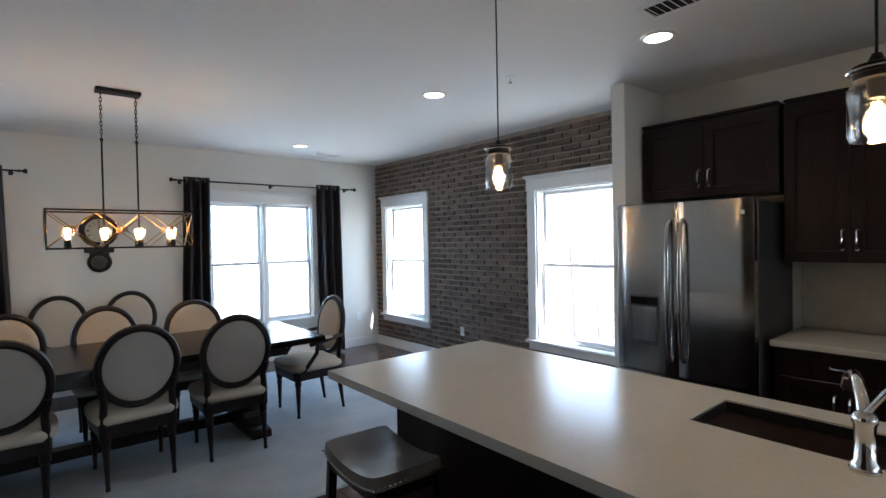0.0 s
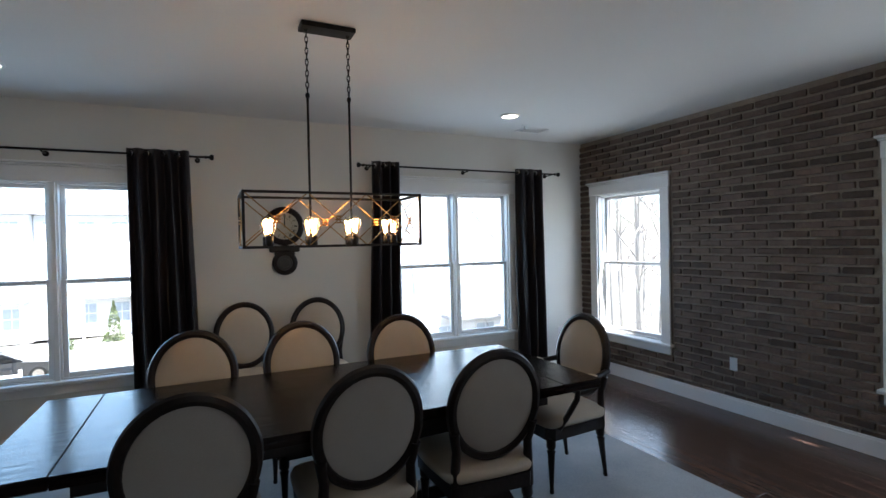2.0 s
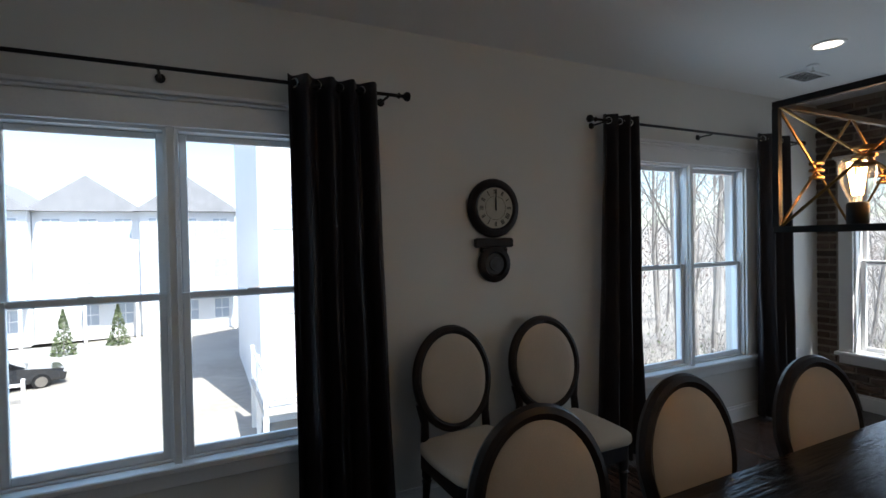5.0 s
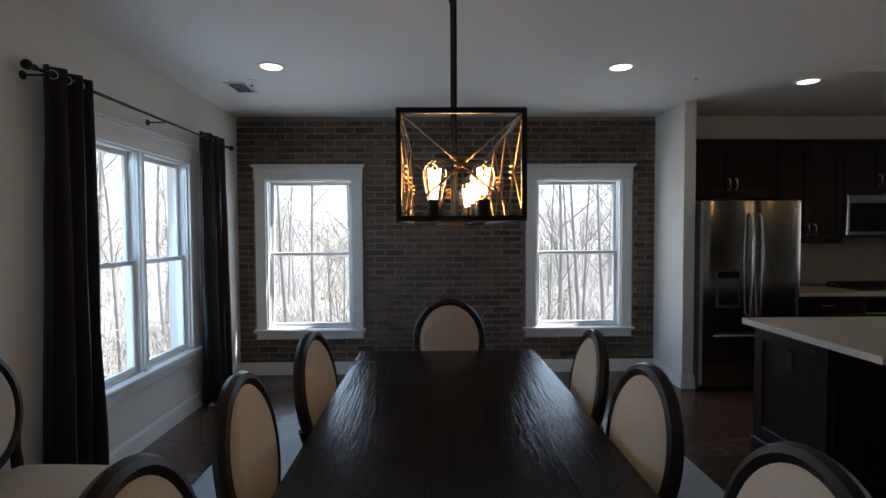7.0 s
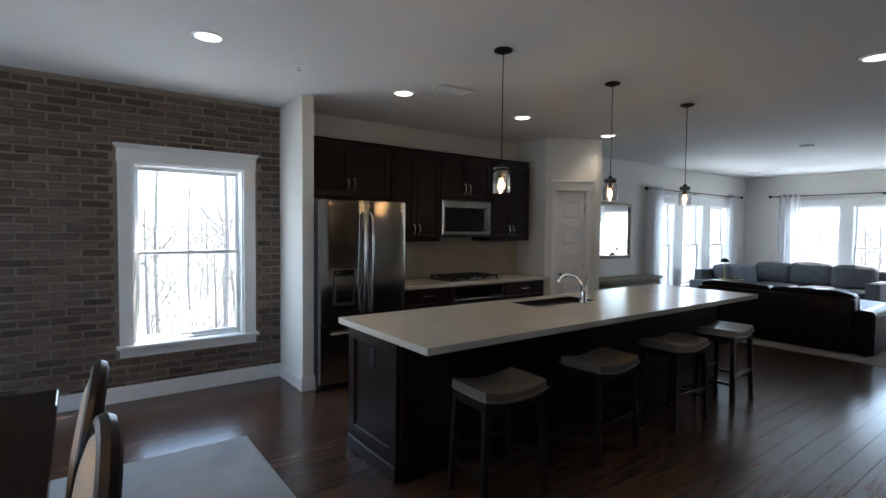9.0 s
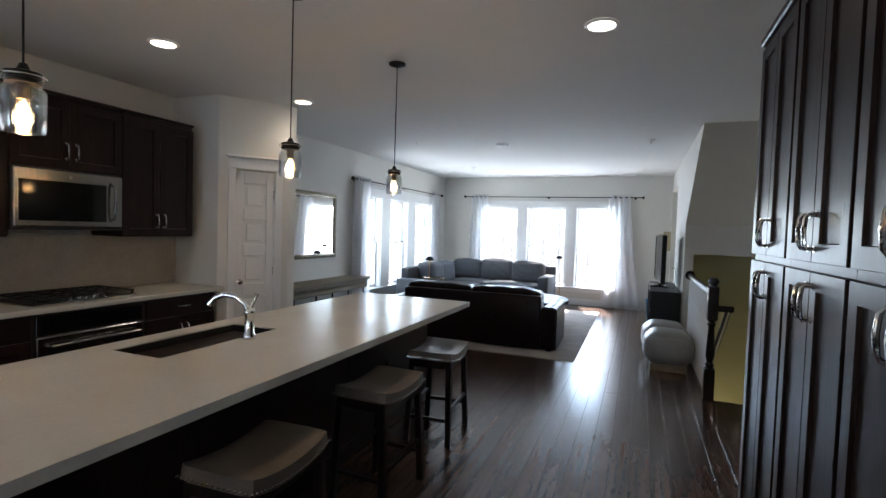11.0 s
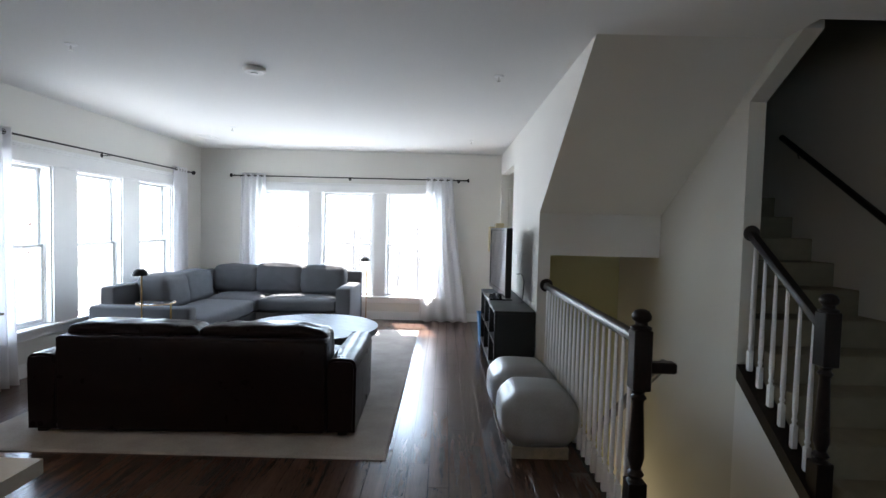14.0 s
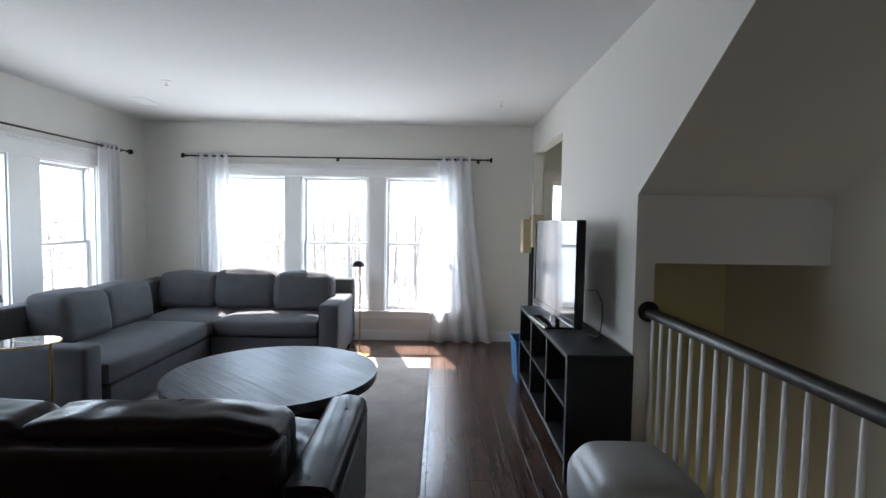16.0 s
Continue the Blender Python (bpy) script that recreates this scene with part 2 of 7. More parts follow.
# Off-white wall again, darkened: the stairwell's shade is put into the colour.
M_SHADEDWALL = surf("shaded_stair_wall", (0.58, 0.555, 0.485), (0.55, 0.525, 0.455), 0.75, scale=1.3, fine=140, bump=0.05)
M_BRUSH = surf("dry_brush", (0.40, 0.37, 0.345), (0.27, 0.25, 0.235), 0.9, scale=1, fine=9, bump=0, vary=0.35)
M_SPLASH = surf("mottled_stone", (0.47, 0.435, 0.37), (0.37, 0.34, 0.285), 0.42, scale=5, fine=45, bump=0.06)
M_SIDING = surf("white_siding", (0.74, 0.75, 0.76), (0.68, 0.69, 0.70), 0.7, scale=1, fine=20, bump=0.05)
M_ROOF = surf("grey_shingles", (0.30, 0.30, 0.31), (0.22, 0.22, 0.23), 0.9, scale=3, fine=30, bump=0.3)
M_GROUND = surf("winter_ground", (0.40, 0.37, 0.32), (0.28, 0.255, 0.22), 0.95, scale=0.25, fine=4, bump=0.3)
M_DRIVE = surf("concrete_drive", (0.48, 0.475, 0.46), (0.40, 0.395, 0.38), 0.9, scale=0.5, fine=20, bump=0.1)
M_BARK = surf("grey_brown_bark", (0.34, 0.315, 0.29), (0.23, 0.21, 0.19), 0.95, scale=6, fine=40, bump=0.5, stretch=(3, 3, 0.6))
M_LEAF = surf("spring_leaf", (0.14, 0.17, 0.08), (0.09, 0.115, 0.05), 0.7, scale=2, fine=20, bump=0, vary=0.3)
M_BUD = surf("reddish_bud", (0.26, 0.17, 0.145), (0.17, 0.11, 0.09), 0.8, scale=2, fine=20, bump=0, vary=0.3)
M_CARPAINT = surf("black_car_paint", (0.012, 0.014, 0.018), None, 0.18, bump=0, coat=0.8)

# ------------------------------------------------------------------ building helpers
def finish(name, bm, mat, smooth=False):
    me = bpy.data.meshes.new(name)
    bmesh.ops.recalc_face_normals(bm, faces=bm.faces)
    bm.to_mesh(me)
    bm.free()
    me.materials.append(mat)
    if smooth:
        me.polygons.foreach_set("use_smooth", [True] * len(me.polygons))
        me.set_sharp_from_angle(angle=radians(42))
    return me


def part(name, bm, mat, parent, label="", smooth=False):
    ob = new(name, finish(name, bm, mat, smooth))
    ob.parent = parent
    return tagged(ob, label) if label else ob


def thing(name, label, category, m=None, group="", kind=""):
    ob = new(name)
    ob.empty_display_size = 0.1
    ob.matrix_world = m or Matrix.Identity(4)
    return tagged(ob, label, category, group, kind)


def struct(name, bm, mat, label="", smooth=False):
    return tagged(new(name, finish(name, bm, mat, smooth)), label, kind="structure")


def put(bm, m):
    bmesh.ops.transform(bm, matrix=m, verts=bm.verts)
    return bm


def box(bm, x0, x1, y0, y1, z0, z1, b=0.0, seg=1):
    """A box, its edges rounded by b."""
    x0, x1, y0, y1, z0, z1 = min(x0, x1), max(x0, x1), min(y0, y1), max(y0, y1), min(z0, z1), max(z0, z1)
    r = bmesh.ops.create_cube(bm, size=1.0, matrix=Matrix.LocRotScale(((x0 + x1) / 2, (y0 + y1) / 2, (z0 + z1) / 2), None,
                                                                     (x1 - x0, y1 - y0, z1 - z0)))
    if b:
        b = min(b, 0.45 * min(x1 - x0, y1 - y0, z1 - z0))
        es = {e for v in r["verts"] for e in v.link_edges}
        bmesh.ops.bevel(bm, geom=list(es), offset=b, segments=seg, profile=0.5, affect="EDGES")
    return bm


def boxes(*spec):
    bm = bmesh.new()
    for s in spec:
        box(bm, *s)
    return bm


def lathe(bm, profile, segs=20, m=None):
    """Turns a profile of (radius, height) about z."""
    rings = []
    for r, z in profile:
        rings.append([bm.verts.new((r * math.cos(2 * math.pi * k / segs), r * math.sin(2 * math.pi * k / segs), z)) for k in range(segs)])
    for a, b in zip(rings, rings[1:]):
        for k in range(segs):
            bm.faces.new((a[k], a[(k + 1) % segs], b[(k + 1) % segs], b[k]))
    bm.faces.new(rings[0][::-1])
    bm.faces.new(rings[-1])
    if m is not None:
        bmesh.ops.transform(bm, matrix=m, verts=[v for r in rings for v in r])
    return bm


def tube(bm, pts, r, segs=8, closed=False, flat=1.0):
    """A bar that follows points. r: one radius or one for each point. flat: squeezes it across."""
    pts = [Vector(p) for p in pts]
    n = len(pts)
    rad = r if isinstance(r, (list, tuple)) else [r] * n
    rings = []
    side = None
    for i, p in enumerate(pts):
        a = pts[(i - 1) % n] if (closed or i > 0) else p
        b = pts[(i + 1) % n] if (closed or i < n - 1) else p
        d = (b - a).normalized()
        if side is None:
            side = d.orthogonal().normalized()
        side = (side - d * side.dot(d)).normalized()
        up = d.cross(side)
        rings.append([bm.verts.new(p + (side * math.cos(2 * math.pi * k / segs) + up * flat * math.sin(2 * math.pi * k / segs)) * rad[i])
                      for k in range(segs)])
    pairs = list(zip(rings, rings[1:])) + ([(rings[-1], rings[0])] if closed else [])
    for a, b in pairs:
        for k in range(segs):
            bm.faces.new((a[k], a[(k + 1) % segs], b[(k + 1) % segs], b[k]))
    if not closed:
        bm.faces.new(rings[0][::-1])
        bm.faces.new(rings[-1])
    return bm


def prism(bm, outline, y0, y1):
    """An outline of (x, z), pushed from y0 to y1."""
    a = [bm.verts.new((x, y0, z)) for x, z in outline]
    b = [bm.verts.new((x, y1, z)) for x, z in outline]
    n = len(a)
    bm.faces.new(a)
    bm.faces.new(b[::-1])
    for k in range(n):
        bm.faces.new((a[k], b[k], b[(k + 1) % n], a[(k + 1) % n]))
    return bm


def cushion(bm, x0, x1, y0, y1, z0, z1, puff=0.03, n=8, edge=0.05, wave=0.0, seed=0):
    """A stuffed block: rounded box whose faces swell, slightly uneven."""
    part_bm = bmesh.new()
    cx, cy, cz = (x0 + x1) / 2, (y0 + y1) / 2, (z0 + z1) / 2
    sx, sy, sz = (x1 - x0) / 2, (y1 - y0) / 2, (z1 - z0) / 2
    bmesh.ops.create_cube(part_bm, size=2.0)
    bmesh.ops.subdivide_edges(part_bm, edges=part_bm.edges, cuts=n, use_grid_fill=True)
    for v in part_bm.verts:
        p = Vector((v.co.x * sx, v.co.y * sy, v.co.z * sz))
        inner = Vector((max(-(sx - edge), min(sx - edge, p.x)), max(-(sy - edge), min(sy - edge, p.y)), max(-(sz - edge), min(sz - edge, p.z))))
        d = p - inner
        if d.length > 1e-6:
            p = inner + d.normalized() * min(edge, max(abs(c) for c in d) if d.length else edge)
        u, w, t = abs(v.co.x), abs(v.co.y), abs(v.co.z)
        p.x += math.copysign(puff * (1 - w * w) * (1 - t * t), v.co.x) * (u > 0.99)
        p.y += math.copysign(puff * (1 - u * u) * (1 - t * t), v.co.y) * (w > 0.99)
        p.z += math.copysign(puff * (1 - u * u) * (1 - w * w), v.co.z) * (t > 0.99)
        if wave:
            p += Vector((0, 0, wave)) * noise.noise(Vector((p.x * 4 + seed, p.y * 4, p.z * 4)))
        v.co = p + Vector((cx, cy, cz))
    me = bpy.data.meshes.new("tmp")
    part_bm.to_mesh(me)
    part_bm.free()
    bm.from_mesh(me)
    bpy.data.meshes.remove(me)
    return bm


def crease(bm, amount, seed, freq):
    """Wrinkles along the normals of a stuffed piece: soft swells with sharp valleys."""
    bmesh.ops.recalc_face_normals(bm, faces=bm.faces)
    bm.normal_update()
    for v in bm.verts:
        p = Vector((v.co.x * freq[0] + seed, v.co.y * freq[1], v.co.z * freq[2]))
        warp = noise.noise(p * 0.6) * 1.5
        v.co += v.normal * amount * (abs(noise.noise(p + Vector((warp, 0, warp)))) * 2.0 - 0.6 + 0.5 * noise.noise(p * 2.7))


def wall_boxes(bm, axis, near, far, a0, a1, z0, z1, holes=()):
    """A wall along x or y from a0 to a1, between near and far, cut by holes (a0, a1, z0, z1)."""
    def add(p, q, r, s):
        if q - p < 1e-4 or s - r < 1e-4:
            return
        if axis == "x":
            box(bm, p, q, near, far, r, s)
        else:
            box(bm, near, far, p, q, r, s)
    cuts = sorted({a0, a1, *[h[0] for h in holes], *[h[1] for h in holes]})
    for p, q in zip(cuts, cuts[1:]):
        col = sorted([(h[2], h[3]) for h in holes if h[0] <= p + 1e-6 and h[1] >= q - 1e-6])
        z = z0
        for r, s in col:
            add(p, q, z, r)
            z = s
        add(p, q, z, z1)
    return bm


def pieces(name, meshes, spots, parent, cap=300, key=None):
    """Pieces as objects on shared meshes: the first cap by key; the rest joined into one part of kind stuff."""
    spots = sorted(spots, key=key) if key else spots
    for k, m in spots[:cap]:
        ob = new(name, meshes[k])
        ob.parent = parent
        ob.matrix_basis = m
    rest = spots[cap:]
    if rest:
        vs, fs = [], []
        cache = [([v.co.copy() for v in me.vertices], [tuple(p.vertices) for p in me.polygons]) for me in meshes]
        for k, m in rest:
            base = len(vs)
            vs += [tuple(m @ c) for c in cache[k][0]]
            fs += [tuple(base + i for i in f) for f in cache[k][1]]
        me = bpy.data.meshes.new("more_" + name + "s")
        me.from_pydata(vs, [], fs)
        me.materials.append(meshes[0].materials[0])
        ob = new("more_" + name + "s", me)
        ob.parent = parent
        tagged(ob, kind="stuff")

# ------------------------------------------------------------------ the shell
H = 2.74                     # ceiling
XW, YE = -7.15, -15.13       # west side, living end
XL = -4.90                   # living room's stair-side wall
NORTH_HOLES = [(-5.96, -4.61, 0.535, 2.10), (-2.42, -1.07, 0.535, 2.10)]
BRICK_HOLES = [(-4.085, -3.165, 0.485, 2.075), (-1.205, -0.295, 0.485, 2.075)]
LIVING_HOLES = [(-14.23, -13.47, 0.46, 2.06), (-13.13, -12.37, 0.46, 2.06), (-12.04, -11.28, 0.46, 2.06)]
END_HOLES = [(-6.00, -5.14, 0.38, 2.06), (-3.90, -3.04, 0.38, 2.08), (-2.84, -1.98, 0.38, 2.08), (-1.78, -0.92, 0.38, 2.08)]
T = 0.17

wall_north = struct("wall_north", wall_boxes(bmesh.new(), "x", 0.0, T, XW - T, T, 0, H, NORTH_HOLES), M_WALL, "off-white painted dining room wall")
wall_brick = struct("wall_brick", wall_boxes(bmesh.new(), "y", 0.014, T, -4.455, 0, 0, H, BRICK_HOLES), M_MORTAR, "brick veneer wall with smeared mortar")
wall_east = struct("wall_east", wall_boxes(bmesh.new(), "y", 0.0, T, YE, -4.455, 0, H, LIVING_HOLES), M_WALL, "off-white painted long wall")
wall_south = struct("wall_south", wall_boxes(bmesh.new(), "x", YE - T, YE, XW - T, T, 0, H, END_HOLES), M_WALL, "off-white painted living room end wall")
wall_west = struct("wall_west", boxes((XW - T, XW, -8.93, 0, -3.0, H), (XW - T, XW, YE, -12.9, -3.0, H)), M_WALL, "off-white painted wall")
# Stair walls take the darker copy, with shade in its colour.
struct("wall_stair_side", boxes((XW - T, XW, -12.9, -8.93, -3.0, 5.0)), M_SHADEDWALL, "off-white wall beside the rising stairs, shade in its colour")
wall_stub = struct("wall_stub", boxes((-0.625, 0.0, -4.555, -4.445, 0, H)), M_WALL, "short white wall beside the refrigerator")

# pantry closet: side, slanted front with the door, return
PA, PB = Vector((-0.555, -7.80, 0)), Vector((-0.945, -8.345, 0))
pd = (PB - PA).normalized()
pn = Vector((pd.y, -pd.x, 0))             # into the closet
if pn.x < 0:
    pn = -pn
wall_pantry = struct("wall_pantry_side", boxes((-0.555, 0.0, -7.90, -7.80, 0, H)), M_WALL, "white pantry side wall")
plen = (PB - PA).length
pm = Matrix(((pd.x, pn.x, 0, PA.x), (pd.y, pn.y, 0, PA.y), (0, 0, 1, 0), (0, 0, 0, 1)))
bm = wall_boxes(bmesh.new(), "x", 0.0, 0.10, 0.0, plen, 0, H, [(0.155, 0.535, 0, 2.05)])
struct("wall_pantry_front", put(bm, pm), M_WALL, "slanted white pantry wall with a narrow door")
struct("wall_pantry_return", boxes((-0.945, 0.0, -8.45, -8.345, 0, H)), M_WALL, "white pantry return wall")

# living room's stair-side wall, cut along the upper flight, with an opening at the far end
bm = bmesh.new()
for prof in ([(-13.60, 0), (-11.72, 0), (-11.72, 1.70), (-10.08, H), (-13.60, H)], [(YE, 2.40), (-13.60, 2.40), (-13.60, H), (YE, H)],
             [(YE, 0), (-15.0, 0), (-15.0, 2.40), (YE, 2.40)]):
    a = [bm.verts.new((XL, y, z)) for y, z in prof]
    b = [bm.verts.new((XL - 0.115, y, z)) for y, z in prof]
    bm.faces.new(a)
    bm.faces.new(b[::-1])
    for k in range(len(a)):
        bm.faces.new((a[k], b[k], b[(k + 1) % len(a)], a[(k + 1) % len(a)]))
struct("wall_stair", bm, M_WALL, "white wall cut along the sloping stair soffit")

XM = -6.05                    # wall between the two flights
bm = bmesh.new()
prof = [(-12.9, -3.0), (-10.41, -3.0), (-10.41, 2.44), (-9.92, H), (-9.92, 5.0), (-12.9, 5.0)]
a = [bm.verts.new((XM, y, z)) for y, z in prof]
b = [bm.verts.new((XM - 0.115, y, z)) for y, z in prof]
bm.faces.new(a)
bm.faces.new(b[::-1])
for k in range(len(a)):
    bm.faces.new((a[k], b[k], b[(k + 1) % len(a)], a[(k + 1) % len(a)]))
struct("wall_flight", bm, M_SHADEDWALL, "white wall between the stair flights")
bm = bmesh.new()
prof = [(-11.72, 1.70), (-10.08, H), (-10.08, H + 0.25), (-11.72, 1.95)]
a = [bm.verts.new((XL - 0.115, y, z)) for y, z in prof]
b = [bm.verts.new((XM, y, z)) for y, z in prof]
bm.faces.new(a)
bm.faces.new(b[::-1])
for k in range(4):
    bm.faces.new((a[k], b[k], b[(k + 1) % 4], a[(k + 1) % 4]))
struct("stair_soffit", bm, M_WALL, "sloping white underside of the upper flight")
struct("stair_header", boxes((XM, XL - 0.115, -11.84, -11.72, 1.30, 1.95)), M_WALL, "white header under the landing")
struct("wall_stair_back", boxes((XM - 1.2, XL - 0.115, -12.9, -12.78, -3.0, 5.0)), M_OLIVE, "olive-yellow wall at the back of the stairwell")
struct("stairwell_side", boxes((XL - 0.115, XL - 0.02, -12.78, -9.43, -3.0, -0.28)), M_WALL, "white stairwell wall below the floor")
struct("stairwell_front", boxes((XM, XL - 0.115, -9.43, -9.33, -3.0, -0.28)), M_WALL, "white stairwell wall below the floor edge")
# Cap and upper walls are unseen, added to keep skylight out of the stairwell.
struct("stairwell_cap", boxes((XW, XL, -12.9, -9.05, 4.9, 5.0)), M_CEIL, "unseen ceiling added over the stairs")
struct("stairwell_upper", boxes((XW, XL, -9.05, -8.93, H + 0.12, 5.0), (XL - 0.115, XL, -12.9, -9.05, H + 0.12, 4.9)), M_WALL, "unseen walls added above the stairwell")
struct("cellar_floor", boxes((XW, XL, -12.9, -9.3, -3.1, -3.0)), M_CARPET, "carpeted lower floor")

bm = boxes((XW - T, T, -9.05, T, H, H + 0.12), (XM, T, -10.08, -9.05, H, H + 0.12), (XW, XM, -9.80, -9.05, H, H + 0.12), (XL, T, YE - T, -10.08, H, H + 0.12),
           (XW - T, XL, YE - T, -12.9, H, H + 0.12))
ceiling = struct("ceiling", bm, M_CEIL, "smooth white ceiling")

# floor: joints below, planks on top
FLOOR_RECTS = [(XW, 0, -9.43, 0), (XL - 0.02, 0, YE, -9.43), (XW, XM, -9.75, -9.43), (XW, XL - 0.02, YE, -12.9)]
bm = boxes(*[(x0, x1, y0, y1, -0.28, -0.013) for x0, x1, y0, y1 in FLOOR_RECTS])
floor = struct("floor", bm, M_GAP, "dark brown hardwood plank floor")

# baseboards
bm = bmesh.new()
BH, BT = 0.135, 0.016


def base_run(bm, axis, at, inward, a0, a1):
    for h0, h1, t in ((0, BH - 0.02, BT), (BH - 0.02, BH, BT * 0.6)):
        if axis == "x":
            box(bm, a0, a1, at, at + inward * t, h0, h1, 0.002)
        else:
            box(bm, at, at + inward * t, a0, a1, h0, h1, 0.002)


base_run(bm, "x", 0, -1, XW, -0.016)
base_run(bm, "y", -0.008, -1, -4.445, 0)
base_run(bm, "x", -4.445, 1, -0.625, -0.03)
base_run(bm, "y", -0.625, -1, -4.57, -4.43)
base_run(bm, "y", 0, -1, YE, -8.46)
base_run(bm, "x", YE, 1, XL, -0.02)
base_run(bm, "y", XL, 1, -13.60, -11.72)
base_run(bm, "y", XW, 1, -9.0, -0.02)
struct("baseboard", bm, M_TRIM, "white painted baseboard")


# ------------------------------------------------------------------ windows
def wmat(axis, at):
    """Local x runs along the wall, local y out of the house."""
    if axis == "north":
        return Matrix.Translation((0, at, 0))
    if axis == "east":
        return Matrix(((0, 1, 0, at), (-1, 0, 0, 0), (0, 0, 1, 0), (0, 0, 0, 1)))
    return Matrix(((-1, 0, 0, 0), (0, -1, 0, at), (0, 0, 1, 0), (0, 0, 0, 1)))


def sash(parent, x0, x1, z0, z1, y, w=0.034, d=0.028):
    bm = boxes((x0, x0 + w, y, y + d, z0, z1, 0.004), (x1 - w, x1, y, y + d, z0, z1, 0.004),
               (x0 + w, x1 - w, y + 0.001, y + d - 0.001, z1 - w * 0.9, z1, 0.004), (x0 + w, x1 - w, y + 0.001, y + d - 0.001, z0, z0 + w * 1.1, 0.004))
    s = part("sash", bm, M_VINYL, parent, "white vinyl sash")
    p = part("pane", boxes((x0 + w - 0.004, x1 - w + 0.004, y + d * 0.42, y + d * 0.55, z0 + w - 0.004, z1 - w * 0.9 + 0.004)), M_PANE, s, "clear glass")
    p.visible_shadow = False


def window(name, label, m, units, z0, z1, mid, casing=0.11, lip=0.15, head=0.15, crown=True, apron=0.075, crown_over=0.03, f=0.02, inset=0.055):
    """Double-hung units (x0, x1) in openings of one wall, with casing, head and sill. inset: depth of the jamb."""
    w = tagged(new(name), label, "window", kind="structure")
    w.matrix_world = m
    lo, hi = min(u[0] for u in units), max(u[1] for u in units)
    for x0, x1 in units:
        y0, y1 = inset, inset + 0.092
        bm = boxes((x0, x0 + f, y0, y1, z0, z1, 0.003), (x1 - f, x1, y0, y1, z0, z1, 0.003),
                   (x0 + f, x1 - f, y0, y1, z1 - f, z1, 0.003), (x0 + f, x1 - f, y0, y1, z0, z0 + f, 0.003))
        part("window_frame", bm, M_VINYL, w, "white vinyl frame")
        sash(w, x0 + f, x1 - f, mid - 0.018, z1 - f, inset + 0.048)
        sash(w, x0 + f, x1 - f, z0 + f, mid + 0.02, inset + 0.014)
        bm = boxes((x0 - 0.001, x0 + 0.014, 0.0, y0 - 0.001, z0 + 0.012, z1, 0.001), (x1 - 0.014, x1 + 0.001, 0.0, y0 - 0.001, z0 + 0.012, z1, 0.001),
                   (x0 + 0.014, x1 - 0.014, 0.0, y0 - 0.001, z1 - 0.014, z1 + 0.001, 0.001))
        part("jamb", bm, M_TRIM, w)
        bm = boxes(((x0 + x1) / 2 - 0.03, (x0 + x1) / 2 + 0.03, inset + 0.001, inset + 0.0135, mid + 0.010, mid + 0.026, 0.003))
        part("sash_lock", bm, M_VINYL, w)
    c = 0.022
    bm = boxes((lo - casing, lo, -c, -0.001, z0, z1, 0.003), (hi, hi + casing, -c, -0.001, z0, z1, 0.003))
    for (a0, a1), (b0, b1) in zip(units, units[1:]):
        box(bm, a1, b0, -c, -0.001, z0, z1, 0.003)
    part("casing", bm, M_TRIM, w, "flat white casing")
    bm = boxes((lo - casing - 0.006, hi + casing + 0.006, -c - 0.004, -0.001, z1 + 0.001, z1 + head - 0.03, 0.003),
               (lo - casing - crown_over * 0.6, hi + casing + crown_over * 0.6, -c - 0.018, -0.001, z1 + head - 0.029, z1 + head - 0.012, 0.005),
               (lo - casing - crown_over, hi + casing + crown_over, -c - 0.034, -0.001, z1 + head - 0.011, z1 + head + 0.008, 0.004))
    part("head_casing", bm, M_TRIM, w, "white head casing with crown")
    bm = boxes((lo - casing - 0.025, hi + casing + 0.025, -0.058, inset - 0.001, z0 - 0.028, z0 + 0.003, 0.006))
    part("window_sill", bm, M_TRIM, w, "white sill")
    bm = boxes((lo - casing, hi + casing, -0.019, -0.001, z0 - 0.028 - apron, z0 - 0.029, 0.003))
    part("apron", bm, M_TRIM, w, "white apron")
    return w


window("window_1", "white double-hung window in the brick wall", wmat("east", 0.0), [(0.295, 1.205)], 0.485, 2.075, 1.285)
window("window_2", "white double-hung window in the brick wall beside the kitchen", wmat("east", 0.0), [(3.165, 4.085)], 0.485, 2.075, 1.285)
window("window_3", "twin white double-hung window between dark curtains", wmat("north", 0.0), [(-2.42, -1.760), (-1.725, -1.07)], 0.535, 2.10, 1.31, f=0.014, inset=0.018)
window("window_4", "twin white double-hung window between dark curtains", wmat("north", 0.0), [(-5.96, -5.305), (-5.270, -4.61)], 0.535, 2.10, 1.31, f=0.014, inset=0.018)
window("window_5", "row of three white windows behind sheer curtains", wmat("east", 0.0),
       [(11.28, 12.04), (12.37, 13.13), (13.47, 14.23)], 0.46, 2.06, 1.25, casing=0.10, head=0.17)
window("window_6", "row of three white windows at the living room end", wmat("south", YE),
       [(0.92, 1.78), (1.98, 2.84), (3.04, 3.90)], 0.38, 2.08, 1.23, casing=0.10, head=0.13)
window("window_7", "white window in the room past the opening", wmat("south", YE), [(5.14, 6.00)], 0.38, 2.06, 1.23, casing=0.10, head=0.13)

# ------------------------------------------------------------------ dining room
def ring_pts(rx, rz, n=36, zc=0.0, lean=0.0, y=0.0):
    return [(rx * math.cos(2 * math.pi * k / n), y - lean * rz * math.sin(2 * math.pi * k / n), zc + rz * math.sin(2 * math.pi * k / n)) for k in range(n)]


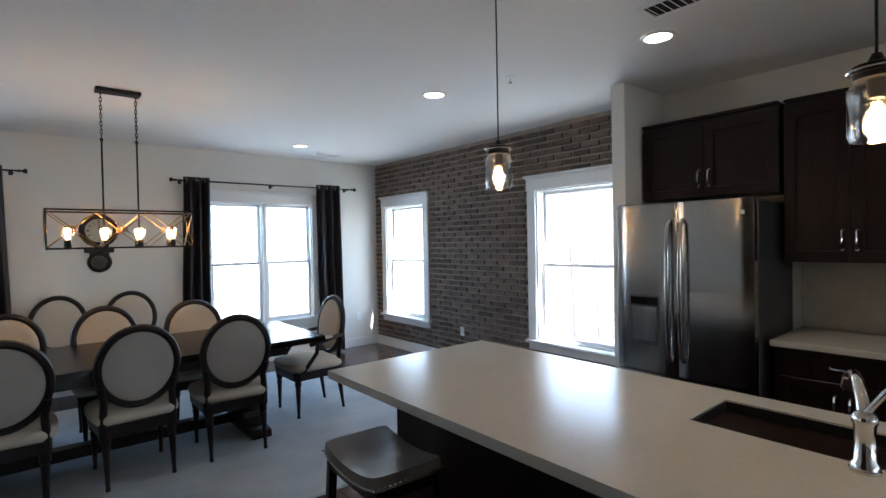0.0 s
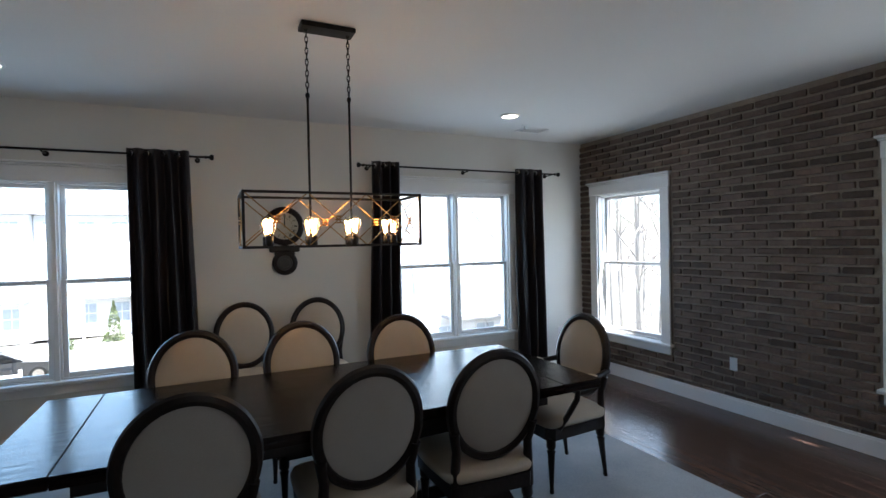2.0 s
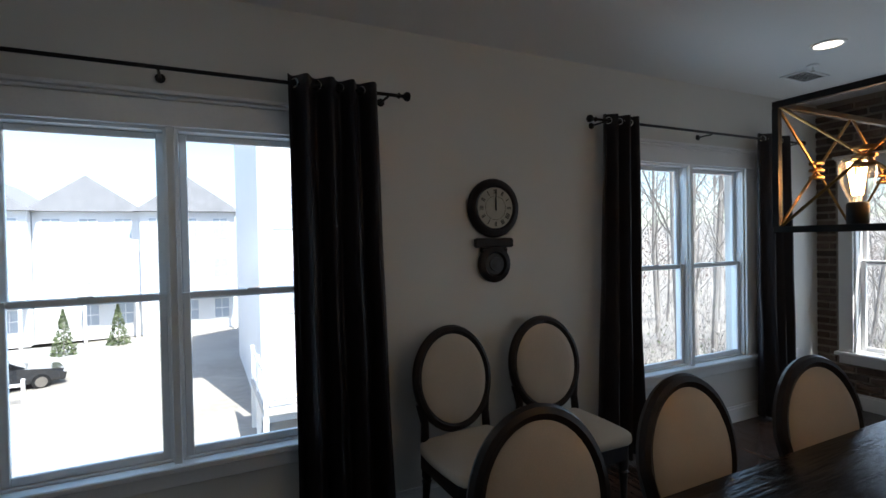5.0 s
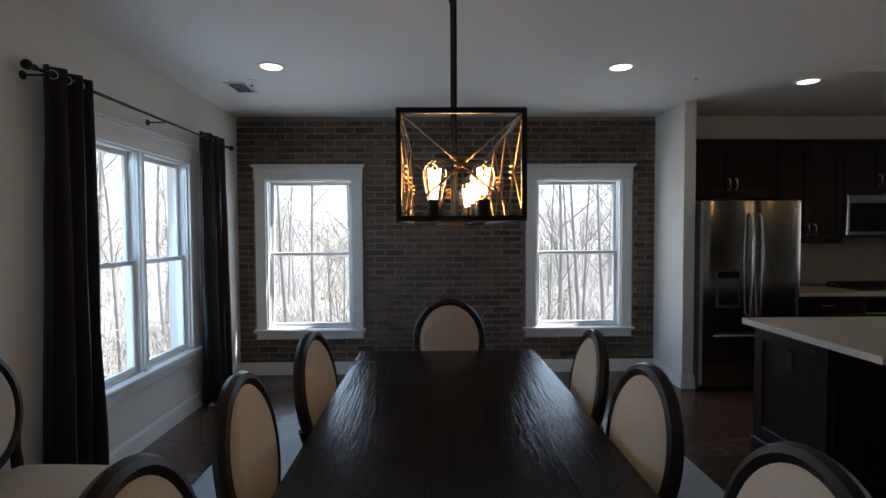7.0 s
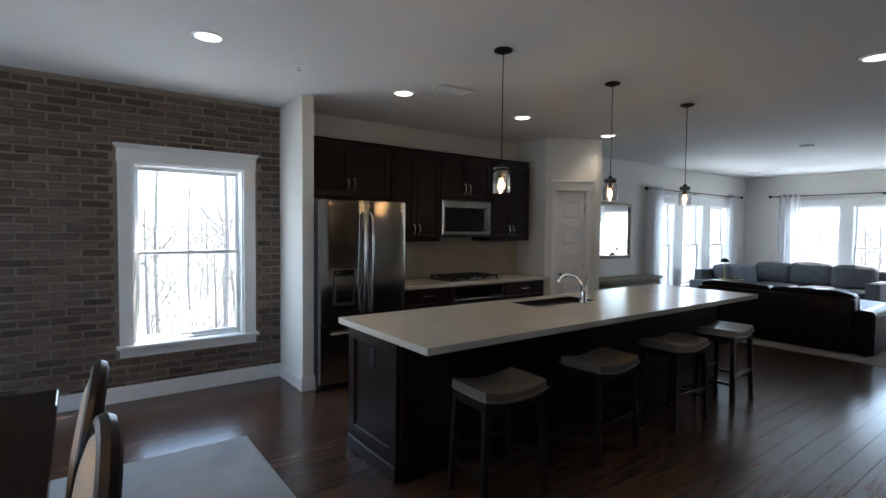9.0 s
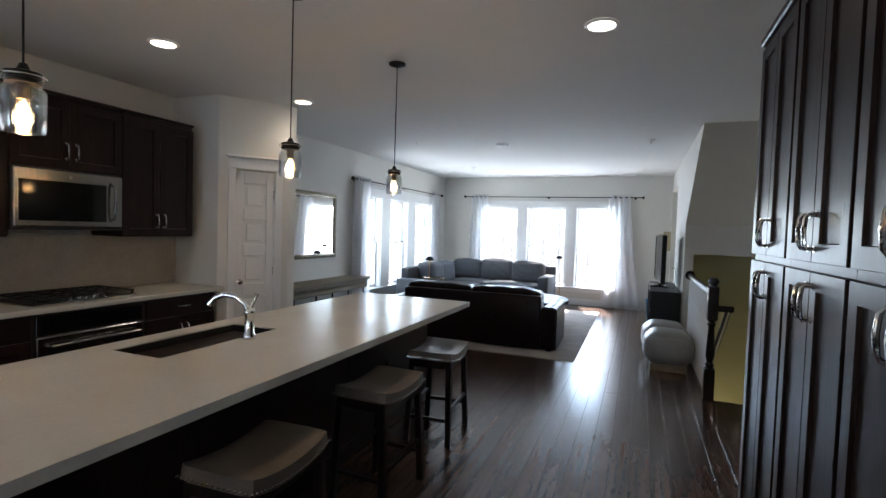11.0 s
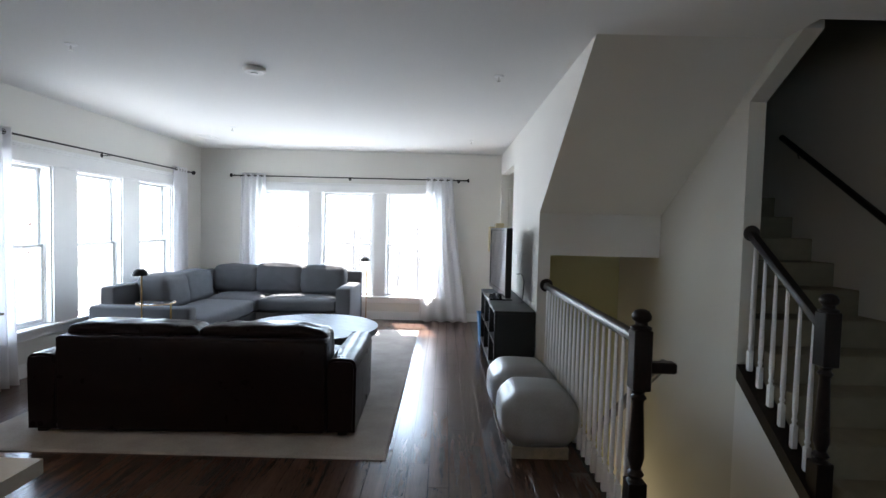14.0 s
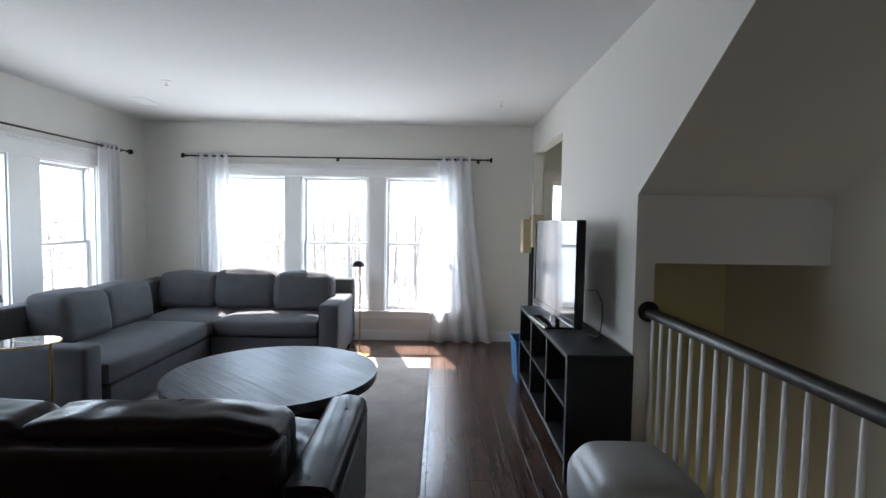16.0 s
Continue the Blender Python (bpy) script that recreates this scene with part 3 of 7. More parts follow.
def oval_pad(rx, rz, zc, y, lean, swell, side):
    """A stuffed oval: rim at y, crown swelling out by swell towards side."""
    bm = bmesh.new()
    rings = []
    n = 36
    for f, d in ((1.0, 0.0), (0.93, 0.45), (0.75, 0.78), (0.5, 0.93), (0.2, 1.0)):
        rings.append([bm.verts.new((rx * f * math.cos(2 * math.pi * k / n), y + side * swell * d - lean * rz * f * math.sin(2 * math.pi * k / n),
                                    zc + rz * f * math.sin(2 * math.pi * k / n))) for k in range(n)])
    for a, b in zip(rings, rings[1:]):
        for k in range(n):
            bm.faces.new((a[k], a[(k + 1) % n], b[(k + 1) % n], b[k]))
    bm.faces.new(rings[-1])
    bm.faces.new(rings[0][::-1])
    return bm


def turned_leg(h, top=0.024):
    return lathe(bmesh.new(), [(top * 0.5, 0.0), (top * 0.62, 0.015), (top * 0.5, 0.03), (top * 0.95, h - 0.10), (top * 1.15, h - 0.085),
                               (top * 0.8, h - 0.075), (top * 1.2, h - 0.06), (top * 1.25, h)], 12)


def dining_chair(m, label, arms=False, wall=False, group="chairs round the table"):
    """Faces local +y. Oval back leaning away, round tapered legs, stuffed seat."""
    c = thing("dining_chair", label, "chair", m, group)
    lean, yb, zc, rx, rz = 0.16, -0.235, 0.765, 0.245, 0.272
    bm = bmesh.new()
    tube(bm, ring_pts(rx - 0.02, rz - 0.02, 44, zc, lean, yb), 0.027, 8, True)
    part("back_frame", bm, M_DARKWOOD, c, "dark oval frame", True)
    part("back_pad", oval_pad(rx - 0.034, rz - 0.034, zc, yb + 0.012, lean, 0.03, 1), M_LINEN, c, "cream linen inner back", True)
    part("back_cover", oval_pad(rx - 0.034, rz - 0.034, zc, yb - 0.012, lean, 0.012, -1), M_LINENBACK, c, "greyish linen outer back", True)
    for s in (-1, 1):
        bm = tube(bmesh.new(), [(s * 0.20, -0.205, 0.33), (s * 0.20, -0.205, 0.46), (s * 0.195, -0.212, 0.56), (s * 0.212, -0.23, 0.66)],
                  [0.026, 0.024, 0.022, 0.026], 10)
        part("stile", bm, M_DARKWOOD, c, "", True)
    bm = bmesh.new()
    fr = [(-0.245, 0.20), (-0.20, 0.245), (0.20, 0.245), (0.245, 0.20), (0.225, -0.20), (0.19, -0.235), (-0.19, -0.235), (-0.225, -0.20)]
    a = [bm.verts.new((x, y, 0.335)) for x, y in fr]
    b = [bm.verts.new((x * 1.01, y * 1.01, 0.405)) for x, y in fr]
    bm.faces.new(a[::-1])
    bm.faces.new(b)
    for k in range(8):
        bm.faces.new((a[k], a[(k + 1) % 8], b[(k + 1) % 8], b[k]))
    part("seat_frame", bm, M_DARKWOOD, c)
    bm = cushion(bmesh.new(), -0.25, 0.25, -0.23, 0.25, 0.395, 0.485, 0.028, 8, 0.04)
    for v in bm.verts:
        v.co.x *= 0.93 + 0.14 * (v.co.y + 0.25)
    part("seat", bm, M_LINEN, c, "stuffed cream linen seat", True)
    for x, y in ((-0.205, 0.205), (0.205, 0.205), (-0.19, -0.20), (0.19, -0.20)):
        bm = turned_leg(0.345)
        if y < 0:
            for v in bm.verts:
                v.co.y -= (0.345 - v.co.z) * 0.14
        part("leg", put(bm, Matrix.Translation((x, y, 0))), M_DARKWOOD, c, "", True)
    if arms:
        for s in (-1, 1):
            bm = tube(bmesh.new(), [(s * 0.235, -0.24, 0.70), (s * 0.262, -0.12, 0.685), (s * 0.272, 0.02, 0.665), (s * 0.27, 0.09, 0.655), (s * 0.268, 0.115, 0.64)],
                      [0.018, 0.019, 0.022, 0.024, 0.014], 10)
            tube(bm, [(s * 0.24, 0.17, 0.40), (s * 0.262, 0.12, 0.48), (s * 0.268, 0.05, 0.57), (s * 0.27, 0.04, 0.655)], 0.018, 8)
            part("arm", bm, M_DARKWOOD, c, "curved dark arm", True)
            part("arm_pad", cushion(bmesh.new(), s * 0.268 - 0.024, s * 0.268 + 0.024, -0.10, 0.06, 0.682, 0.708, 0.006, 4, 0.01), M_LINEN, c, "", True)
    return c


RUG_T = 0.013
sc = [dining_chair(pose(-4.285, -2.60, RUG_T, 0, 0, 1), "dark-framed oval-back dining chair with cream linen, at the table")]
for x, y, r in ((-3.605, -2.55, 2), (-2.965, -2.555, -3)):
    copy_thing(sc[0], pose(x, y, RUG_T, 0, 0, r))
for x, y, r in ((-4.295, -1.69, 180), (-3.64, -1.68, 182), (-2.99, -1.75, 175)):
    copy_thing(sc[0], pose(x, y, RUG_T, 0, 0, r))
for x, r in ((-3.91, 184), (-3.31, 176)):
    w = copy_thing(sc[0], pose(x, -0.405, 0, 0, 0, r) @ Matrix.Diagonal((1.0, 1.0, 1.03, 1)))
    tagged(w, "dark-framed oval-back dining chair standing against the wall under the clock", group="chairs against the wall")
dining_chair(pose(-2.135, -2.175, RUG_T, 0, 0, 91), "dark-framed oval-back armchair with cream linen at the table end", True, group="armchair at the table end")


def dining_table(m):
    t = thing("dining_table", "long distressed dark wood trestle dining table with plank top", "table", m)
    L, W, ht = 1.385, 0.546, 0.765
    n = 5
    for k in range(n):
        y0 = -W + 2 * W * k / n
        part("plank", boxes((-L + 0.262, L - 0.262, y0 + 0.0007, y0 + 2 * W / n - 0.0007, ht - 0.05, ht)), M_TABLE, t)
    for s in (-1, 1):
        bm = boxes((s * (L - 0.26), s * L, -W, W, ht - 0.051, ht + 0.001, 0.006))
        p = part("breadboard_end", bm, M_TABLE, t, "cross-grain end board")
    part("apron", boxes((-L + 0.30, L - 0.30, -W + 0.10, -W + 0.13, ht - 0.13, ht - 0.051), (-L + 0.30, L - 0.30, W - 0.13, W - 0.10, ht - 0.13, ht - 0.051),
                        (-L + 0.301, -L + 0.33, -W + 0.131, W - 0.131, ht - 0.13, ht - 0.051), (L - 0.33, L - 0.301, -W + 0.131, W - 0.131, ht - 0.13, ht - 0.051)), M_DARKWOOD, t)
    for s in (-1, 1):
        x = s * 0.86
        prof = [(0.05, 0.16), (0.085, 0.165), (0.09, 0.20), (0.065, 0.215), (0.055, 0.25), (0.085, 0.31), (0.105, 0.37), (0.10, 0.43), (0.07, 0.49),
                (0.06, 0.53), (0.085, 0.545), (0.085, 0.575), (0.06, 0.585), (0.07, 0.63)]
        for y in (-0.17, 0.17):
            part("pedestal", lathe(bmesh.new(), prof, 20, Matrix.Translation((x, y, 0))), M_DARKWOOD, t, "bulbous turned pedestal", True)
        part("bearer", boxes((x - 0.06, x + 0.06, -0.42, 0.42, 0.63, 0.7135, 0.012)), M_DARKWOOD, t)
        bm = prism(bmesh.new(), [(-0.46, 0.0), (0.46, 0.0), (0.46, 0.05), (0.43, 0.065), (0.36, 0.07), (0.26, 0.12), (0.24, 0.158), (-0.24, 0.158), (-0.26, 0.12), (-0.36, 0.07),
                                 (-0.43, 0.065), (-0.46, 0.05)], -0.075, 0.075)
        part("foot", put(bm, Matrix.Translation((x, 0, 0)) @ pose(0, 0, 0, 0, 0, 90)), M_DARKWOOD, t, "scrolled trestle foot")
    part("stretcher", boxes((-0.78, 0.78, -0.06, 0.06, 0.05, 0.13, 0.008)), M_DARKWOOD, t)
    return t


dining_table(pose(-3.60, -2.147, RUG_T))

rug = thing("area_rug", "pale blue-grey area rug under the dining table", "rug")
part("rug_body", boxes((-5.72, -1.38, -3.73, -0.62, 0.001, RUG_T - 0.001, 0.004)), M_RUG, rug)
part("binding", boxes((-5.735, -5.721, -3.745, -0.605, 0.001, 0.010, 0.003), (-1.379, -1.365, -3.745, -0.605, 0.001, 0.010, 0.003),
                      (-5.72, -1.38, -3.745, -3.731, 0.001, 0.010, 0.003), (-5.72, -1.38, -0.619, -0.605, 0.001, 0.010, 0.003)), M_RUG, rug, "stitched rug edge")


def st_bulb(parent, x, y, z):
    """Teardrop filament lamp on a dark socket, tip up."""
    bm = lathe(bmesh.new(), [(0.016, 0), (0.020, 0.006), (0.020, 0.045), (0.017, 0.05)], 14, Matrix.Translation((x, y, z)))
    so = part("socket", bm, M_IRON, parent, "dark lamp socket", True)
    prof = [(0.013, 0.048), (0.0165, 0.058), (0.0225, 0.072), (0.0285, 0.088), (0.0325, 0.104), (0.0335, 0.116), (0.0315, 0.130), (0.0255, 0.143), (0.015, 0.153), (0.005, 0.158), (0.001, 0.160)]
    g = part("bulb", lathe(bmesh.new(), prof, 22, Matrix.Translation((x, y, z))), M_BULBGLASS, so, "clear teardrop bulb", True)
    g.visible_shadow = False
    bm = bmesh.new()
    n = 14
    tube(bm, [(x + (0.0075 if k % 2 else 0.0165) * math.cos(2 * math.pi * k / n), y + (0.0075 if k % 2 else 0.0165) * math.sin(2 * math.pi * k / n), z + (0.066 if k % 2 else 0.134)) for k in range(n)], 0.0025, 6, True)
    part("filament", bm, M_BULB, so, "glowing amber filament")


def chain(bm, x, y, z0, z1, r=0.012):
    z, k = z0, 0
    while z < z1 - 0.01:
        c = z + 0.017
        pts = [((r * 0.62 * math.cos(a), 0, 0.02 * math.sin(a)) if k % 2 else (0, r * 0.62 * math.cos(a), 0.02 * math.sin(a)))
               for a in [2 * math.pi * i / 10 for i in range(10)]]
        tube(bm, [(x + p[0], y + p[1], c + p[2]) for p in pts], 0.0028, 5, True)
        z += 0.030
        k += 1


def chandelier(x0, y0):
    c = thing("chandelier", "rectangular dark bronze cage chandelier with eight filament bulbs", "chandelier", pose(x0, y0, 0))
    L, W, zb, zt, b = 0.456, 0.158, 1.558, 1.828, 0.0065
    part("canopy", boxes((-0.145, 0.145, -0.055, 0.055, H - 0.028, H - 0.001, 0.004)), M_IRON, c, "flat bronze ceiling plate")
    for s in (-1, 1):
        bm = bmesh.new()
        chain(bm, s * 0.112, 0, 2.37, H - 0.03)
        part("chain", bm, M_IRON, c)
        bm = tube(bmesh.new(), [(s * 0.112, 0, 1.56), (s * 0.112, 0, 2.35)], 0.0065, 8)
        lathe(bm, [(0.010, -0.012), (0.012, 0), (0.010, 0.012)], 10, Matrix.Translation((s * 0.112, 0, 2.36)))
        part("rod", bm, M_IRON, c)
    for z in (zb, zt):
        part("cage_rail", boxes((-L, L, -W - b, -W + b, z - b, z + b, 0.001), (-L, L, W - b, W + b, z - b, z + b, 0.001),
                                (-L - b, -L + b, -W - b, W + b, z - b - 0.0005, z + b + 0.0005, 0.001), (L - b, L + b, -W - b, W + b, z - b - 0.0005, z + b + 0.0005, 0.001)), M_IRON, c)
    for sx in (-1, 1):
        for sy in (-1, 1):
            part("cage_post", boxes((sx * L - b, sx * L + b, sy * W - b, sy * W + b, zb + b, zt - b)), M_IRON, c)
    zm, hz = (zb + zt) / 2, (zt - zb) / 2
    # crossed wires with a coiled knot on each panel
    cells = [((-L + 2 * L * k / 3, s * W), (-L + 2 * L * (k + 1) / 3, s * W)) for s in (-1, 1) for k in range(3)] + [((s * L, -W), (s * L, W)) for s in (-1, 1)]
    for (xa, ya), (xb, yb) in cells:
        bm = bmesh.new()
        tube(bm, [(xa, ya, zb), (xb, yb, zt)], 0.0032, 6)
        tube(bm, [(xa, ya, zt), (xb, yb, zb)], 0.0032, 6)
        part("cross_wire", bm, M_BRASSWIRE, c, "antique brass cross wire")
        mx, my = (xa + xb) / 2, (ya + yb) / 2
        bm = bmesh.new()
        for dz in (-0.016, 0.0, 0.016):
            tube(bm, [(mx + (0.017 * math.cos(a) if yb == ya else 0.010 * math.cos(a)), my + (0.010 * math.sin(a) if yb == ya else 0.017 * math.sin(a)), zm + dz)
                      for a in [2 * math.pi * i / 10 for i in range(10)]], 0.0042, 6, True)
        part("knot", bm, M_BRASSWIRE, c, "coiled brass knot")
    part("lamp_bar", boxes((-L, L, -0.075, -0.060, zb - 0.004, zb + 0.004, 0.001), (-L, L, 0.060, 0.075, zb - 0.004, zb + 0.004, 0.001),
                           (-0.16, -0.135, -0.059, 0.059, zb - 0.005, zb + 0.005), (0.135, 0.16, -0.059, 0.059, zb - 0.005, zb + 0.005)), M_IRON, c)
    for i in range(4):
        for y in (-0.0675, 0.0675):
            st_bulb(c, -0.330 + 0.22 * i, y, zb + 0.005)
    return c


chandelier(-3.59, -2.135)
for i in range(2):
    lp = new("chandelier_light", bpy.data.lights.new("chandelier_light", "POINT"))
    lp.data.energy, lp.data.color, lp.data.shadow_soft_size = 0.5, (1.0, 0.66, 0.34), 0.05
    lp.location = (-3.81 + 0.44 * i, -2.135, 1.68)


def wall_clock(m):
    c = thing("wall_clock", "round dark wooden wall clock with roman dial and pendulum case", "clock", m)
    face = pose(0, 0, 0, 90)
    part("case", lathe(bmesh.new(), [(0.150, 0.001), (0.165, 0.012), (0.166, 0.030), (0.155, 0.045), (0.128, 0.052), (0.116, 0.045), (0.115, 0.03)], 40, face), M_DARKWOOD, c, "", True)
    part("dial", lathe(bmesh.new(), [(0.114, 0.030), (0.114, 0.0465)], 36, face), M_CLOCKFACE, c, "aged cream dial")
    for k in range(12):
        bm = bmesh.new()
        a = 2 * math.pi * k / 12
        bars = (1, 2, 3, 2, 1, 2, 3, 4, 2, 1, 2, 3)[k - 1]
        for j in range(bars):
            x = (j - (bars - 1) / 2) * 0.008
            mm = Matrix.Rotation(-a, 4, "Y")
            s = bmesh.new()
            box(s, x - 0.002, x + 0.002, -0.0485, -0.0470, 0.078, 0.104)
            bmesh.ops.transform(s, matrix=mm, verts=s.verts)
            me = bpy.data.meshes.new("tmp")
            s.to_mesh(me)
            s.free()
            bm.from_mesh(me)
            bpy.data.meshes.remove(me)
        part("numeral", bm, M_BLACK, c, "black roman numeral")
    bm = bmesh.new()
    tube(bm, [(0.066 * math.cos(a), -0.0478, 0.066 * math.sin(a)) for a in [2 * math.pi * k / 40 for k in range(40)]], 0.0009, 4, True)
    part("minute_ring", bm, M_BLACK, c)
    part("hour_hand", boxes((-0.0035, 0.0035, -0.0515, -0.0495, -0.012, 0.058, 0.0005)), M_BLACK, c)
    part("minute_hand", boxes((-0.002, 0.004, -0.0545, -0.0525, -0.015, 0.092, 0.0005)), M_BLACK, c)
    part("neck", boxes((-0.125, 0.125, -0.040, -0.001, -0.222, -0.168, 0.012, 2), (-0.085, 0.085, -0.038, -0.001, -0.250, -0.2225, 0.008)), M_DARKWOOD, c, "carved neck piece")
    lo = Matrix.Translation((0, 0, -0.315)) @ face
    part("pendulum_case", lathe(bmesh.new(), [(0.094, 0.001), (0.104, 0.012), (0.104, 0.03), (0.092, 0.042), (0.070, 0.044), (0.064, 0.034), (0.064, 0.02)], 32, lo), M_DARKWOOD, c, "", True)
    part("pendulum", lathe(bmesh.new(), [(0.063, 0.02), (0.060, 0.030), (0.040, 0.034), (0.038, 0.040), (0.020, 0.042), (0.010, 0.046)], 28, lo), M_DARKSTEEL, c, "dull metal disc behind glass", True)


wall_clock(pose(-3.55, -0.001, 1.745) @ Matrix.Diagonal((1.09, 1.0, 1.09, 1)))


# ------------------------------------------------------------------ curtains
def curtain_rod(label, m, length, brackets, knob=0.024, wall=0.09):
    """Local x along the wall, rod at local origin; wall: its distance along local +y."""
    r = thing("curtain_rod", label, "curtain rod", m)
    part("pole", tube(bmesh.new(), [(0, 0, 0), (length, 0, 0)], 0.0095, 10), M_IRON, r, "", True)
    for s, x in ((-1, 0), (1, length)):
        bm = lathe(bmesh.new(), [(0.012, 0), (0.017, 0.006), (0.010, 0.014), (0.010, 0.03), (knob, 0.045), (knob * 1.05, 0.058), (knob * 0.9, 0.066), (0.004, 0.070)], 16,
                   Matrix.Translation((x, 0, 0)) @ Matrix.Rotation(s * math.pi / 2, 4, "Y"))
        part("finial", bm, M_IRON, r, "round bronze finial", True)
    for x in brackets:
        bm = boxes((x - 0.006, x + 0.006, 0.0, wall - 0.008, -0.020, -0.010, 0.002), (x - 0.006, x + 0.006, -0.012, 0.012, -0.019, -0.011, 0.002))
        lathe(bm, [(0.022, 0), (0.022, 0.006)], 14, Matrix.Translation((x, wall - 0.0015, -0.015)) @ Matrix.Rotation(math.pi / 2, 4, "X"))
        part("bracket", bm, M_IRON, r)
    return r


def curtain(label, m, w_top, w_bot, drop, folds, mat, rise=0.045, depth=0.035, shift=0.0, seed=0, sweep=0.0, thick=0.003):
    """Hangs from local z 0; local x across, with folds growing towards the hem."""
    c = thing("curtain", label, "curtain", m)
    bm = bmesh.new()
    nx, nz = folds * 12, 22
    grid = []
    for j in range(nz + 1):
        v = j / nz
        z = rise - (drop + rise) * v
        w = w_top + (w_bot - w_top) * v ** 1.3
        row = []
        for i in range(nx + 1):
            u = i / nx
            ph = 2 * math.pi * folds * u + 0.7 * noise.noise(Vector((u * 3 + seed, v * 1.5, seed)))
            d = depth * (0.8 + 0.5 * v) * math.sin(ph) + 0.012 * noise.noise(Vector((u * 9, v * 4, seed + 5)))
            x = (u - 0.5) * w + shift * v + sweep * v * v + 0.012 * v * noise.noise(Vector((u * 5 + seed, v * 3, 2)))
            row.append(bm.verts.new((x, d, z + 0.004 * math.sin(ph * 1.0))))
        grid.append(row)
    for a, b in zip(grid, grid[1:]):
        for k in range(nx):
            bm.faces.new((a[k], a[k + 1], b[k + 1], b[k]))
    p = part("panel", bm, mat, c, "", True)
    mod = p.modifiers.new("cloth", "SOLIDIFY")
    mod.thickness = thick
    for k in range(folds * 2):
        u = (k + 0.5) / (folds * 2)
        x = (u - 0.5) * w_top
        bm = bmesh.new()
        tube(bm, [(0.0, 0.021 * math.cos(a), 0.021 * math.sin(a)) for a in [2 * math.pi * i / 16 for i in range(16)]], 0.0045, 6, True)
        bmesh.ops.rotate(bm, verts=bm.verts, cent=(0, 0, 0), matrix=Matrix.Rotation((-1) ** k * 0.75, 3, "Z"))
        part("grommet", put(bm, Matrix.Translation((x, 0, 0))), M_CHROME, c, "silver eyelet", True)
    return c


ROD_Z = 2.335
curtain_rod("thin dark bronze curtain rod with knob finials", pose(-2.80, -0.12, ROD_Z), 2.31, (0.06, 1.15, 2.25), wall=0.115)
curtain_rod("thin dark bronze curtain rod with knob finials", pose(-6.42, -0.12, ROD_Z), 2.22, (0.06, 1.1, 2.16), wall=0.115)
dark = "charcoal grommet curtain panel hanging beside the window"
curtain(dark, pose(-2.575, -0.125, ROD_Z), 0.29, 0.35, 2.29, 3, M_CURTAIN, shift=-0.04, seed=1, depth=0.055)
curtain(dark, pose(-0.86, -0.125, ROD_Z), 0.36, 0.36, 2.30, 3, M_CURTAIN, shift=0.02, seed=2, depth=0.055)
curtain(dark, pose(-4.545, -0.125, ROD_Z), 0.45, 0.50, 2.30, 4, M_CURTAIN, shift=0.03, seed=3, depth=0.055)
curtain(dark, pose(-6.15, -0.125, ROD_Z), 0.36, 0.42, 2.30, 4, M_CURTAIN, seed=4, depth=0.055)
white = "white sheer grommet curtain panel hanging to the floor"
m_e = wmat("east", -0.125)
curtain_rod("black curtain rod with ball finials over the living room windows", m_e @ pose(10.98, 0.035, 2.29), 3.68, (0.12, 1.8, 3.56), 0.03)
curtain(white, m_e @ pose(11.235, 0.03, 2.29), 0.44, 0.50, 2.28, 5, M_SHEER, shift=0.0, seed=7, depth=0.042)
curtain(white, m_e @ pose(14.33, 0.03, 2.29), 0.30, 0.34, 2.27, 4, M_SHEER, seed=8)
m_s = wmat("south", YE + 0.115)
curtain_rod("black curtain rod with ball finials over the end windows", m_s @ pose(0.59, 0.02, 2.30), 3.72, (0.10, 1.85, 3.62), 0.03)
curtain(white, m_s @ pose(0.90, 0.02, 2.30), 0.40, 0.54, 2.27, 4, M_SHEER, shift=0.02, seed=9)
curtain(white, m_s @ pose(3.90, 0.02, 2.30), 0.42, 0.80, 2.293, 4, M_SHEER, shift=0.06, seed=10, sweep=0.05)


# ------------------------------------------------------------------ ceiling fittings and wall plates
def recessed_light(x, y):
    c = thing("recessed_light", "white-rimmed recessed ceiling light, lit", "ceiling light", pose(x, y, H), "recessed ceiling lights")
    bm = bmesh.new()
    n = 32
    rings = [[bm.verts.new((r * math.cos(2 * math.pi * k / n), r * math.sin(2 * math.pi * k / n), z)) for k in range(n)] for r, z in
             ((0.098, -0.001), (0.094, -0.009), (0.078, -0.011), (0.074, -0.003))]
    for a, b in zip(rings, rings[1:]):
        for k in range(n):
            bm.faces.new((a[k], a[(k + 1) % n], b[(k + 1) % n], b[k]))
    part("rim", bm, M_TRIM, c, "white metal rim", True)
    part("lens", lathe(bmesh.new(), [(0.0745, -0.006), (0.0745, -0.002)], 32), M_CAN, c, "glowing lens")
    lp = new("recessed_lamp", bpy.data.lights.new("recessed_lamp", "SPOT"))
    lp.data.energy, lp.data.color, lp.data.spot_size, lp.data.spot_blend, lp.data.shadow_soft_size = CAN_W, (1.0, 0.84, 0.62), radians(130), 0.8, 0.07
    lp.location = (x, y, H - 0.03)


CAN_W = 1.5
for x, y in ((-1.60, -0.886), (-1.60, -3.463), (-1.255, -5.137), (-1.234, -6.654), (-1.18, -8.24), (-4.06, -7.20), (-5.42, -0.82)):
    recessed_light(x, y)


